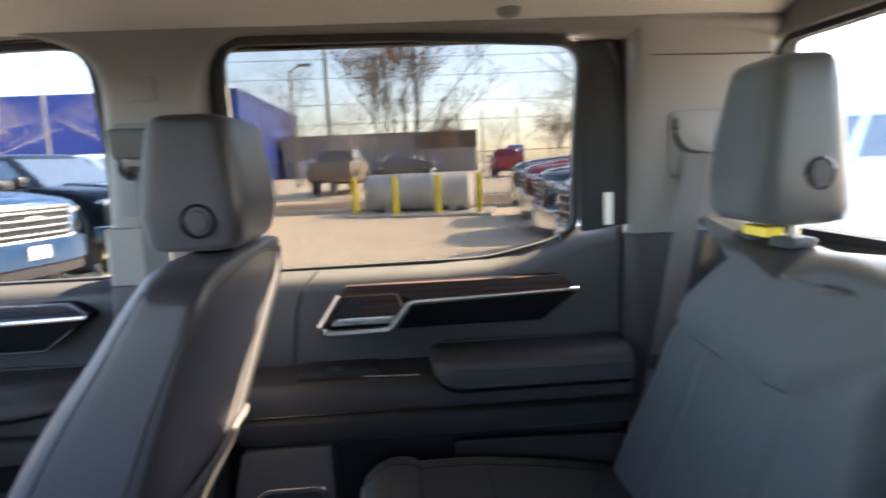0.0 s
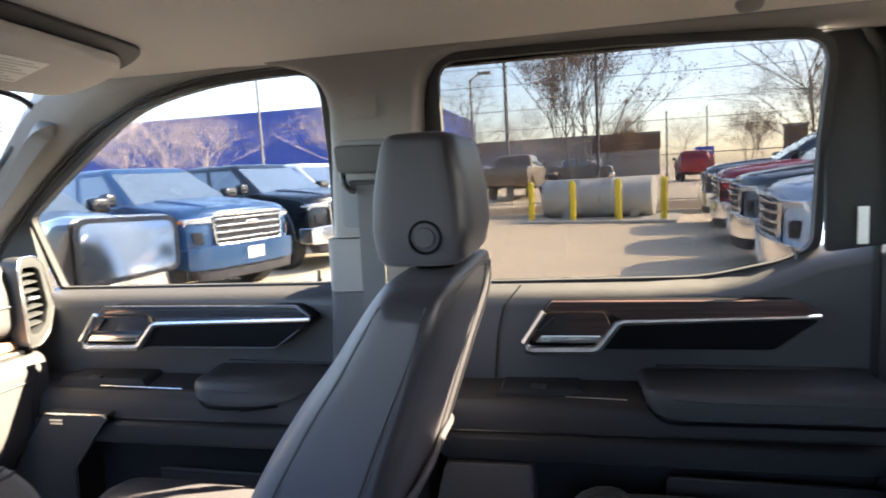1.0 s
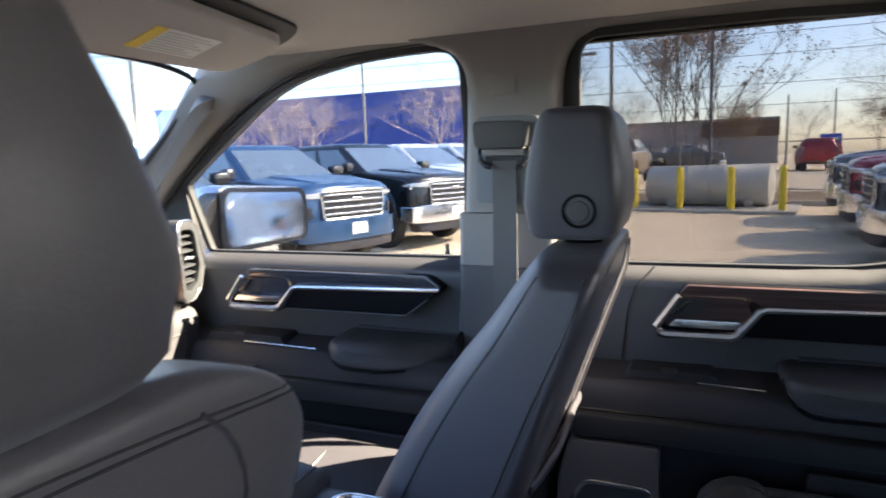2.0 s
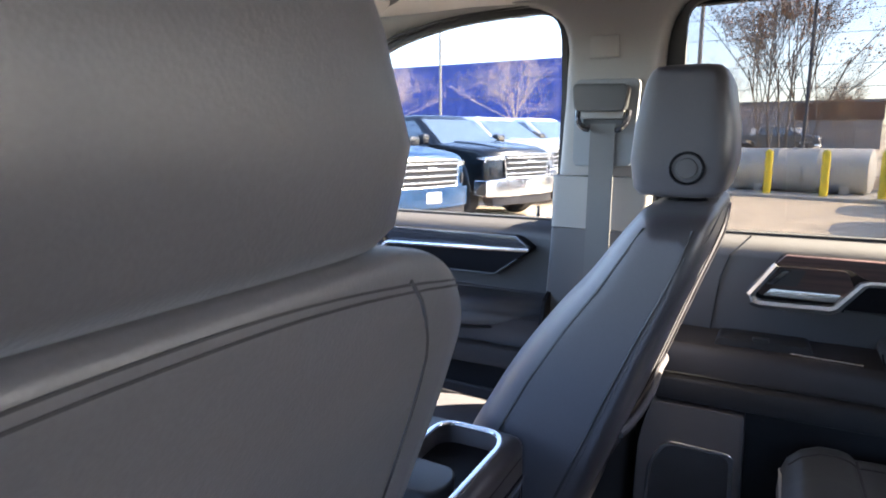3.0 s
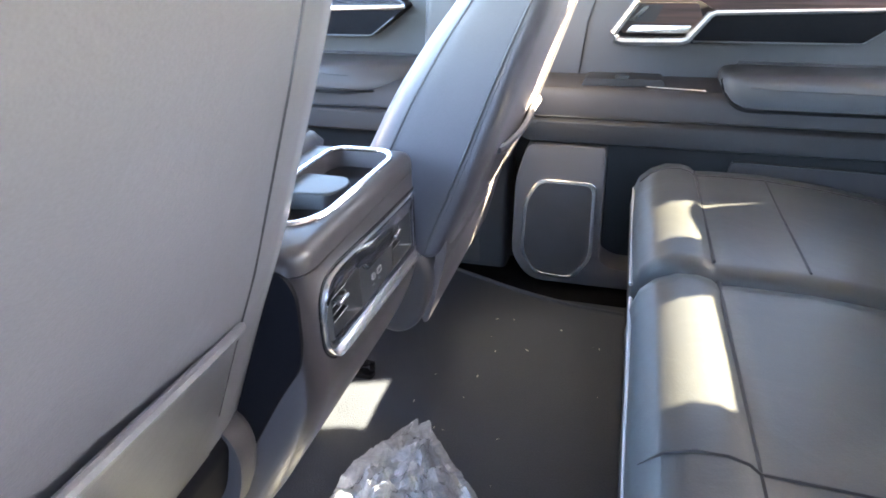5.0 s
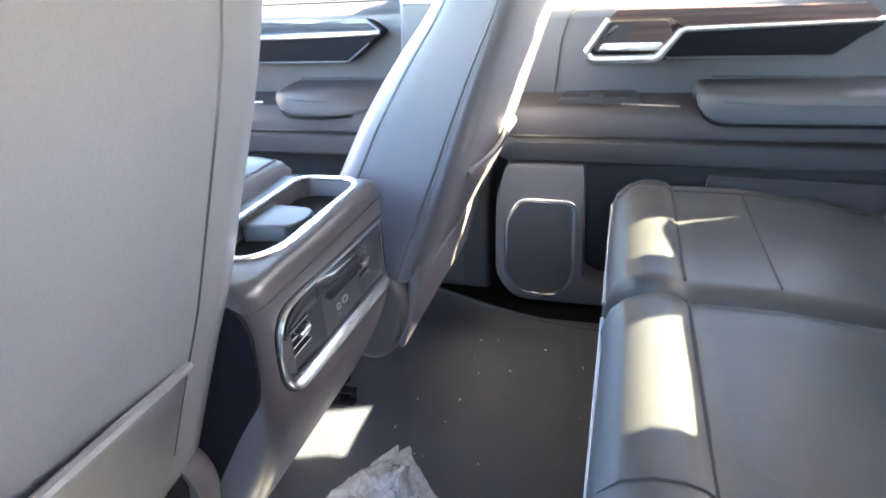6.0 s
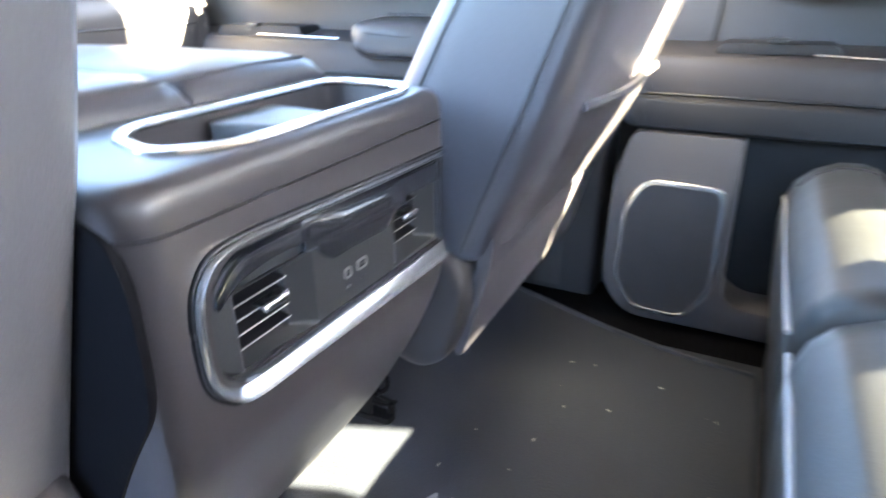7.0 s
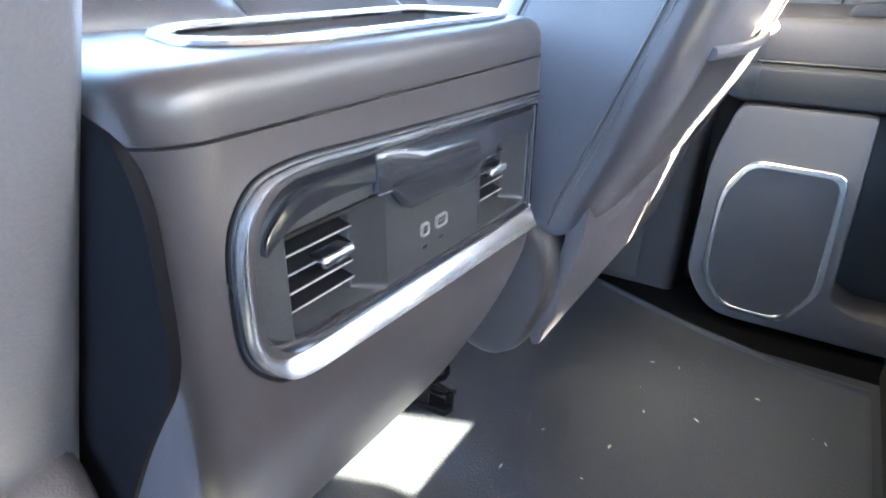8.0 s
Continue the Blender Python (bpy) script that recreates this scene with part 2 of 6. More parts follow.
def prism(pts, axis, a, b, width=0.0, seg=2, bm=None):
    """A polygon in the plane across axis, drawn out from a to b. x: (y, z); y: (x, z); z: (x, y)."""
    own = bm is None
    bm = bm or bmesh.new()
    lo = [bm.verts.new(place3(axis, u, v, a)) for u, v in pts]
    hi = [bm.verts.new(place3(axis, u, v, b)) for u, v in pts]
    n = len(pts)
    bm.faces.new(lo)
    bm.faces.new(hi)
    for i in range(n):
        bm.faces.new((lo[i], lo[(i + 1) % n], hi[(i + 1) % n], hi[i]))
    return bevel(bm, width, seg) if own else bm


def box(x0, x1, y0, y1, z0, z1, width=0.0, seg=2, bm=None):
    return prism([(y0, z0), (y1, z0), (y1, z1), (y0, z1)], "x", x0, x1, width, seg, bm)


def fillet(pts, radii, seg=5):
    """Rounds the corners of a polygon."""
    out = []
    n = len(pts)
    for i in range(n):
        p0, p1, p2 = Vector(pts[i - 1]), Vector(pts[i]), Vector(pts[(i + 1) % n])
        r = radii[i] if isinstance(radii, (list, tuple)) else radii
        d0, d1 = (p0 - p1), (p2 - p1)
        k = min(r, d0.length * 0.48, d1.length * 0.48)
        a_, b_ = p1 + d0.normalized() * k, p1 + d1.normalized() * k
        for j in range(seg + 1):
            t = j / seg
            q = a_ * (1 - t) ** 2 + p1 * 2 * t * (1 - t) + b_ * t * t
            out.append((q.x, q.y))
    return out


def loft(rings, caps=True, bm=None):
    bm = bm or bmesh.new()
    vs = [[bm.verts.new(p) for p in r] for r in rings]
    n = len(rings[0])
    for r0, r1 in zip(vs, vs[1:]):
        for i in range(n):
            bm.faces.new((r0[i], r0[(i + 1) % n], r1[(i + 1) % n], r1[i]))
    if caps:
        bm.faces.new(vs[0])
        bm.faces.new(vs[-1])
    return bm


def ring_plate(outer, inner, to3, depth):
    """A flat ring between two outlines of equal count, with depth. to3(u, v, d) gives the place."""
    bm = bmesh.new()
    n = len(outer)
    rows = [[bm.verts.new(to3(u, v, d)) for u, v in pts] for pts, d in ((outer, 0), (inner, 0), (inner, depth), (outer, depth))]
    for k in range(4):
        r0, r1 = rows[k], rows[(k + 1) % 4]
        for i in range(n):
            bm.faces.new((r0[i], r0[(i + 1) % n], r1[(i + 1) % n], r1[i]))
    return bm


def tube(path, r, n=6, closed=False, bm=None, flat=1.0):
    """A round bar along a path; r may be a list."""
    bm = bm or bmesh.new()
    P = [Vector(p) for p in path]
    m = len(P)
    rings = []
    ref = Vector((0, 0, 1))
    for i, p in enumerate(P):
        if closed:
            d = (P[(i + 1) % m] - P[i - 1])
        else:
            d = P[min(i + 1, m - 1)] - P[max(i - 1, 0)]
        d.normalize()
        s = d.cross(ref)
        if s.length < 0.05:
            s = d.cross(Vector((0, 1, 0)))
        s.normalize()
        t = s.cross(d)
        rr = r[i] if isinstance(r, (list, tuple)) else r
        rings.append([bm.verts.new(p + s * (rr * math.cos(2 * math.pi * k / n)) + t * (rr * flat * math.sin(2 * math.pi * k / n))) for k in range(n)])
    pairs = list(zip(rings, rings[1:])) + ([(rings[-1], rings[0])] if closed else [])
    for a_, b_ in pairs:
        for k in range(n):
            bm.faces.new((a_[k], a_[(k + 1) % n], b_[(k + 1) % n], b_[k]))
    if not closed:
        bm.faces.new(rings[0])
        bm.faces.new(rings[-1])
    return bm


def lathe(profile, centre, axis="z", n=24, bm=None):
    """Turns (radius, height) rows about an axis through centre."""
    bm = bm or bmesh.new()
    rows = []
    for r, h in profile:
        row = []
        for k in range(n):
            c, s = r * math.cos(2 * math.pi * k / n), r * math.sin(2 * math.pi * k / n)
            q = {"z": (c, s, h), "y": (c, h, s), "x": (h, c, s)}[axis]
            row.append(bm.verts.new(Vector(centre) + Vector(q)))
        rows.append(row)
    for a_, b_ in zip(rows, rows[1:]):
        for k in range(n):
            bm.faces.new((a_[k], a_[(k + 1) % n], b_[(k + 1) % n], b_[k]))
    bm.faces.new(rows[0])
    bm.faces.new(rows[-1])
    return bm


def smooth_path(pts, per=6):
    """A curve through the points (Catmull-Rom)."""
    P = [np.array(p, float) for p in pts]
    P = [2 * P[0] - P[1]] + P + [2 * P[-1] - P[-2]]
    out = []
    for i in range(1, len(P) - 2):
        for j in range(per):
            t = j / per
            a_, b_, c_, d_ = P[i - 1], P[i], P[i + 1], P[i + 2]
            out.append(tuple(0.5 * (2 * b_ + (c_ - a_) * t + (2 * a_ - 5 * b_ + 4 * c_ - d_) * t * t + (3 * b_ - a_ - 3 * c_ + d_) * t ** 3)))
    out.append(tuple(P[-2]))
    return out


def ground_z(y):
    return 0.018 * max(-30.0, min(30.0, y))


# ---- cab shell ----
GLASS_Y = lambda z: 0.90 - 0.22 * (z - 1.45)


def on_glass(d):
    return lambda u, v, w: (u, GLASS_Y(v) + d + w, v)


FRONT_ARC = [(u, v) for u, v, w in smooth_path([(-0.985, 1.625, 0), (-0.83, 1.725, 0), (-0.627, 1.844, 0), (-0.463, 1.887, 0), (-0.317, 1.901, 0), (-0.160, 1.903, 0)], 5) if u < -0.285] + [(-0.157, 1.904)]
FRONT_GLASS = [(-0.955, 1.440)] + FRONT_ARC + [(-0.163, 1.72), (-0.190, 1.440)]
REAR_GLASS = [(0.115, 1.436), (0.095, 1.700), (0.098, 1.900), (0.46, 1.898), (0.812, 1.880), (0.808, 1.70), (0.815, 1.495), (0.765, 1.470), (0.62, 1.438)]

floor = part("cab_floor", prism([(-0.905, 0.66), (0.905, 0.66), (0.905, 0.712), (0.60, 0.720), (-0.60, 0.720), (-0.905, 0.712)], "x", -1.45, 1.22), M_CARPET)
tagged(floor, "dark grey carpeted flat cab floor", "floor", kind="structure")

# headliner and roof
liner = [(-0.86, 1.945), (-0.80, 1.930), (-0.77, 1.920), (-0.72, 1.936), (-0.60, 1.950), (-0.35, 1.960), (0, 1.965), (0.35, 1.960), (0.60, 1.950), (0.72, 1.936), (0.77, 1.920), (0.80, 1.930), (0.86, 1.945), (0.88, 1.965), (0.6, 1.995), (0, 2.01), (-0.6, 1.995), (-0.88, 1.965)]
ceiling = part("ceiling", prism(liner, "x", -0.86, 1.24), M_LINER, angle=50)
tagged(ceiling, "taupe woven cloth headliner of the cab", "ceiling", kind="structure")

# roof rail and windscreen pillar trim: a skin between the window edge and the headliner edge
low = smooth_path([(-1.17, 0.872, 1.44), (-1.075, 0.868, 1.565), (-0.86, 0.838, 1.735), (-0.645, 0.812, 1.853), (-0.47, 0.803, 1.897), (-0.30, 0.800, 1.912), (-0.15, 0.798, 1.914), (0.05, 0.797, 1.913), (0.46, 0.798, 1.909), (0.86, 0.801, 1.892), (1.24, 0.803, 1.875)], 6)
high = smooth_path([(-1.42, 0.760, 1.43), (-1.225, 0.757, 1.554), (-1.011, 0.748, 1.699), (-0.812, 0.730, 1.882), (-0.62, 0.752, 1.928), (-0.36, 0.752, 1.932), (-0.15, 0.752, 1.932), (0.05, 0.752, 1.932), (0.46, 0.752, 1.930), (0.86, 0.752, 1.925), (1.24, 0.752, 1.912)], 6)
bm = bmesh.new()
rows = []
for p, q in zip(low, high):
    p, q = Vector(p), Vector(q)
    m1, m2 = p.lerp(q, 0.33) + Vector((0.004, -0.016, 0.0)), p.lerp(q, 0.67) + Vector((0.004, -0.014, 0.0))
    rows.append([bm.verts.new(v) for v in (p, m1, m2, q, q + Vector((0, 0.03, 0.05)), p + Vector((0, 0.05, 0.02)))])
for a_, b_ in zip(rows, rows[1:]):
    for k in range(6):
        bm.faces.new((a_[k], a_[(k + 1) % 6], b_[(k + 1) % 6], b_[k]))
bm.faces.new(rows[0])
bm.faces.new(rows[-1])
rail = part("trim_roof_rail", bm, M_PILLAR, angle=50)
tagged(rail, "grey moulded trim over the doors and windscreen pillar", "trim", kind="structure")

# middle pillar between the doors
bp = thing("trim_middle_pillar", "light grey plastic pillar trim with belt guide between the doors", "pillar trim", (-0.06, 0.80, 0.72), kind="structure")
part("upper_cover", loft([[(x, y, z) for x, y in fillet([(x0, y0), (x1, y0), (x1 + 0.005, y0 + 0.09), (x0 - 0.005, y0 + 0.09)], 0.030, 5)] for z, x0, x1, y0 in ((1.553, -0.160, 0.042, 0.798), (1.72, -0.146, 0.052, 0.785), (1.82, -0.142, 0.060, 0.780), (1.850, -0.145, 0.066, 0.776), (1.872, -0.152, 0.074, 0.771), (1.888, -0.164, 0.086, 0.766), (1.900, -0.180, 0.101, 0.761), (1.910, -0.202, 0.121, 0.757), (1.918, -0.230, 0.148, 0.754), (1.926, -0.28, 0.195, 0.751), (1.932, -0.36, 0.27, 0.750))]), M_PILLAR, bp, angle=60)
part("lower_cover", loft([[(x, y, z) for x, y in fillet([(x0, y0), (x1, y0), (x1 + 0.005, y0 + 0.09), (x0 - 0.005, y0 + 0.09)], 0.018, 4)] for z, x0, x1, y0 in ((1.432, -0.178, 0.037, 0.811), (1.550, -0.1725, 0.0445, 0.8005))]), M_PILLAR, bp, angle=60)
part("sill_cover", loft([[(x, y, z) for x, y in fillet([(x0, y0), (x1, y0), (x1 + 0.005, y0 + 0.09), (x0 - 0.005, y0 + 0.09)], 0.018, 4)] for z, x0, x1, y0 in ((0.72, -0.20, 0.03, 0.78), (1.1, -0.195, 0.03, 0.80), (1.40, -0.179, 0.036, 0.814), (1.430, -0.178, 0.037, 0.812))]), M_TRIMSOFT, bp, "dark lower pillar cover", angle=60)
guide = part("guide_plate", prism(fillet([(-0.118, 1.575), (0.008, 1.575), (0.020, 1.755), (-0.118, 1.758)], 0.015, 4), "y", 0.768, 0.802, 0.004), M_GRIP, bp)
part("guide_head", prism(fillet([(-0.108, 1.690), (-0.004, 1.688), (0.002, 1.742), (-0.113, 1.746)], 0.012, 3), "y", 0.730, 0.772, 0.010, 3), M_SATIN, bp)
part("guide_step", prism(fillet([(-0.098, 1.676), (-0.010, 1.674), (-0.008, 1.694), (-0.100, 1.696)], 0.006, 3), "y", 0.752, 0.772, 0.004), M_PILLAR, bp)
part("guide_slot", prism(fillet([(-0.092, 1.655), (-0.014, 1.653), (-0.010, 1.672), (-0.096, 1.675)], 0.006, 3), "y", 0.760, 0.772, 0.002), M_DARK, bp)
part("guide_loop", tube(smooth_path([(-0.106, 0.760, 1.695), (-0.104, 0.752, 1.672), (-0.090, 0.748, 1.655), (-0.078, 0.748, 1.652)], 5), 0.006), M_GLOSS, bp)
part("guide_loop", tube(smooth_path([(0.000, 0.760, 1.690), (-0.002, 0.752, 1.668), (-0.014, 0.748, 1.652), (-0.024, 0.748, 1.650)], 5), 0.006), M_GLOSS, bp)
part("airbag_tag", box(-0.090, -0.030, 0.7755, 0.779, 1.80, 1.845, 0.001), M_PILLAR, bp)
fbelt = thing("front_seat_belt", "grey seat belt webbing hanging from its pillar guide", "seat belt", (-0.05, 0.76, 0.74))
part("webbing", prism([(-0.078, 1.664), (-0.026, 1.664), (-0.034, 0.75), (-0.088, 0.75)], "y", 0.758, 0.761), M_BELTSHADE, fbelt)

# corner pillar behind the rear door
cp = thing("trim_corner_pillar", "taupe plastic corner pillar trim with a belt slot", "pillar trim", (1.05, 0.82, 0.72), kind="structure")
part("upper_cover", loft([[(x, y, z) for x, y in fillet([(x0, y0), (1.12, y0), (1.235, y0 + 0.015), (1.25, 0.90), (x0, 0.90)], 0.03, 4)] for z, x0, y0 in ((1.485, 0.925, 0.800), (1.65, 0.925, 0.795), (1.80, 0.922, 0.785), (1.87, 0.918, 0.772), (1.91, 0.910, 0.757), (1.935, 0.890, 0.748))]), M_PILLAR, cp)
part("lower_cover", loft([[(x, y, z) for x, y in fillet([(x0, y0), (1.12, y0), (1.235, y0 + 0.015), (1.25, 0.90), (x0, 0.90)], 0.03, 4)] for z, x0, y0 in ((0.72, 0.90, 0.74), (1.1, 0.915, 0.775), (1.482, 0.922, 0.803))]), M_TRIM, cp, "black lower pillar cover")
part("slot_plate", prism(fillet([(1.005, 1.60), (1.16, 1.595), (1.16, 1.738), (1.000, 1.742)], 0.02, 4), "y", 0.786, 0.80, 0.004), M_PILLAR, cp)
part("belt_slot", tube(smooth_path([(1.012, 0.784, 1.725), (1.013, 0.783, 1.690), (1.030, 0.782, 1.662), (1.060, 0.782, 1.652), (1.100, 0.782, 1.648)], 5), [0.004, 0.005, 0.006, 0.008, 0.008, 0.010, 0.010, 0.010, 0.010, 0.010, 0.009, 0.009, 0.008, 0.008, 0.008, 0.008, 0.008, 0.007, 0.006, 0.006, 0.004], 6, flat=0.5), M_DARK, cp)
for s0, s1 in (((0.955, 1.853), (1.20, 1.846)),):
    part("joint", tube([(s0[0], 0.776, s0[1]), (1.11, 0.776, 1.85), (s1[0], 0.755, s1[1])], 0.0018, 4), M_DARK, cp)
rbelt = thing("rear_seat_belt", "grey rear seat belt running down beside the seat back", "seat belt", (0.93, 0.70, 0.98))
part("webbing", loft([[(x - 0.024, y, z), (x + 0.024, y - 0.006, z), (x + 0.024, y - 0.003, z), (x - 0.024, y + 0.003, z)] for x, y, z in ((1.055, 0.775, 1.65), (1.02, 0.752, 1.50), (0.985, 0.728, 1.36), (0.945, 0.70, 1.22), (0.915, 0.685, 1.08), (0.895, 0.675, 0.99))]), M_BELT, rbelt)
part("stopper", box(0.918, 0.940, 0.686, 0.700, 1.222, 1.252, 0.004), M_CHROME, rbelt, "pale stop button")
part("tongue", box(0.938, 0.992, 0.680, 0.700, 1.195, 1.238, 0.006), M_GLOSS, rbelt, "black plastic belt tongue")
part("anchor", lathe([(0.012, -0.006), (0.014, 0), (0.010, 0.006)], (0.893, 0.668, 0.985), "y", 12), M_CHROME, rbelt, "metal belt anchor")

# rear wall with its wide window
bw = thing("wall_rear", "dark trimmed cab rear wall with a wide window", "wall", (1.26, 0, 0.72), kind="structure")
part("lower_wall", box(1.225, 1.285, -0.88, 0.88, 0.70, 1.475, 0.01), M_TRIM, bw)
part("header", box(1.22, 1.285, -0.86, 0.86, 1.882, 2.0, 0.01), M_PILLAR, bw)
part("corner_post", box(1.225, 1.285, 0.80, 0.88, 1.475, 1.882), M_PILLAR, bw)
part("corner_post", box(1.225, 1.285, -0.88, -0.80, 1.475, 1.882), M_PILLAR, bw)
rw = thing("window_rear", "tinted rear cab window with black seal", "window", (1.25, 0, 1.475), kind="structure")
ring_o = fillet([(-0.80, 1.475), (0.80, 1.475), (0.80, 1.882), (-0.80, 1.882)], 0.05, 5)
ring_i = fillet([(-0.786, 1.492), (0.786, 1.492), (0.786, 1.870), (-0.786, 1.870)], 0.045, 5)
part("seal", ring_plate(ring_o, ring_i, lambda u, v, w: (1.235 + w, u, v), 0.03), M_RUBBER, rw)
part("pane", prism(ring_i, "x", 1.248, 1.252), M_GLASSB, rw, "lightly tinted glass")

# plain driver's side that closes the cab
lw = thing("wall_left", "dark door side of the cab with light pillars", "wall", (0, -0.86, 0.72), kind="structure")
part("lower_wall", box(-1.45, 1.24, -0.92, -0.845, 0.70, 1.44, 0.01), M_TRIM, lw)
for x0, x1 in ((-0.18, 0.06), (0.86, 1.24)):
    part("pillar", prism([(-0.92, 1.44), (-0.83, 1.44), (-0.76, 1.90), (-0.85, 1.90)], "x", x0, x1), M_PILLAR, lw)
part("slanted_pillar", loft([[(x, y, z), (x + 0.10, y - 0.06, z), (x + 0.10, y - 0.13, z), (x, y - 0.07, z)] for x, y, z in ((-1.32, -0.76, 1.44), (-1.06, -0.755, 1.72), (-0.86, -0.75, 1.93))]), M_PILLAR, lw)
part("roof_rail", box(-0.86, 1.24, -0.88, -0.76, 1.875, 1.96, 0.01), M_PILLAR, lw)
for x0, x1, m_ in ((-1.2, -0.18, M_GLASSF), (0.06, 0.86, M_GLASSR)):
    g = part("pane", prism([(-0.90, 1.44), (-0.896, 1.44), (-0.80, 1.90), (-0.804, 1.90)], "x", x0, x1), m_, lw)
    g.visible_shadow = False

rs = part("wall_right", box(-1.45, 1.24, 0.905, 0.925, 0.62, 1.428), M_DARK)
tagged(rs, "dark outer door skin below the side windows", "wall", kind="structure")

# windscreen and the wall below it
fw = thing("windscreen", "laminated windscreen with black edge", "window", (-1.3, 0, 1.45), kind="structure")
g = part("pane", loft([[(-1.70, -0.92, 1.42), (-1.70, 0.92, 1.42), (-1.695, 0.92, 1.424), (-1.695, -0.92, 1.424)], [(-0.89, -0.83, 1.935), (-0.89, 0.83, 1.935), (-0.885, 0.83, 1.939), (-0.885, -0.83, 1.939)]]), M_GLASSF, fw)
g.visible_shadow = False
part("edge_seal", tube(smooth_path([(-1.42, 0.754, 1.435), (-1.23, 0.752, 1.553), (-1.018, 0.748, 1.698), (-0.852, 0.744, 1.842), (-0.825, 0.728, 1.884), (-0.86, 0.66, 1.915), (-0.895, 0.5, 1.928), (-0.91, 0.0, 1.935)], 4), 0.007, 6), M_RUBBER, fw)
part("trim_firewall", box(-1.75, -1.42, -0.90, 0.90, 0.66, 1.38), M_DARK)
tagged(bpy.data.objects["trim_firewall"], "black wall below the windscreen", "wall", kind="structure")


# ---- doors of the passenger side ----
def door_glass(parent, outline, seal_w, mat, radii):
    cx = sum(p[0] for p in outline) / len(outline)
    cz = sum(p[1] for p in outline) / len(outline)
    inner = fillet(outline, radii, 5)
    grown = []
    n = len(outline)
    for i in range(n):
        p0, p1, p2 = Vector(outline[i - 1]), Vector(outline[i]), Vector(outline[(i + 1) % n])
        n0 = Vector(((p1 - p0).y, -(p1 - p0).x)).normalized()
        n1 = Vector(((p2 - p1).y, -(p2 - p1).x)).normalized()
        k = (n0 + n1)
        k = k / max(0.5, k.dot(n0))
        if k.dot(p1 - Vector((cx, cz))) < 0:
            k = -k
        grown.append(tuple(p1 + k * seal_w))
    outer = fillet(grown, [r + seal_w for r in radii], 5)
    part("window_seal", ring_plate(outer, inner, on_glass(-0.016), 0.02), M_RUBBER, parent)
    bm = bmesh.new()
    lo = [bm.verts.new((u, GLASS_Y(v), v)) for u, v in outer]
    hi = [bm.verts.new((u, GLASS_Y(v) + 0.004, v)) for u, v in outer]
    bm.faces.new(lo)
    bm.faces.new(hi)
    for i in range(len(lo)):
        bm.faces.new((lo[i], lo[(i + 1) % len(lo)], hi[(i + 1) % len(lo)], hi[i]))
    g = part("pane", bm, mat, parent, "tinted side glass")
    g.visible_shadow = False


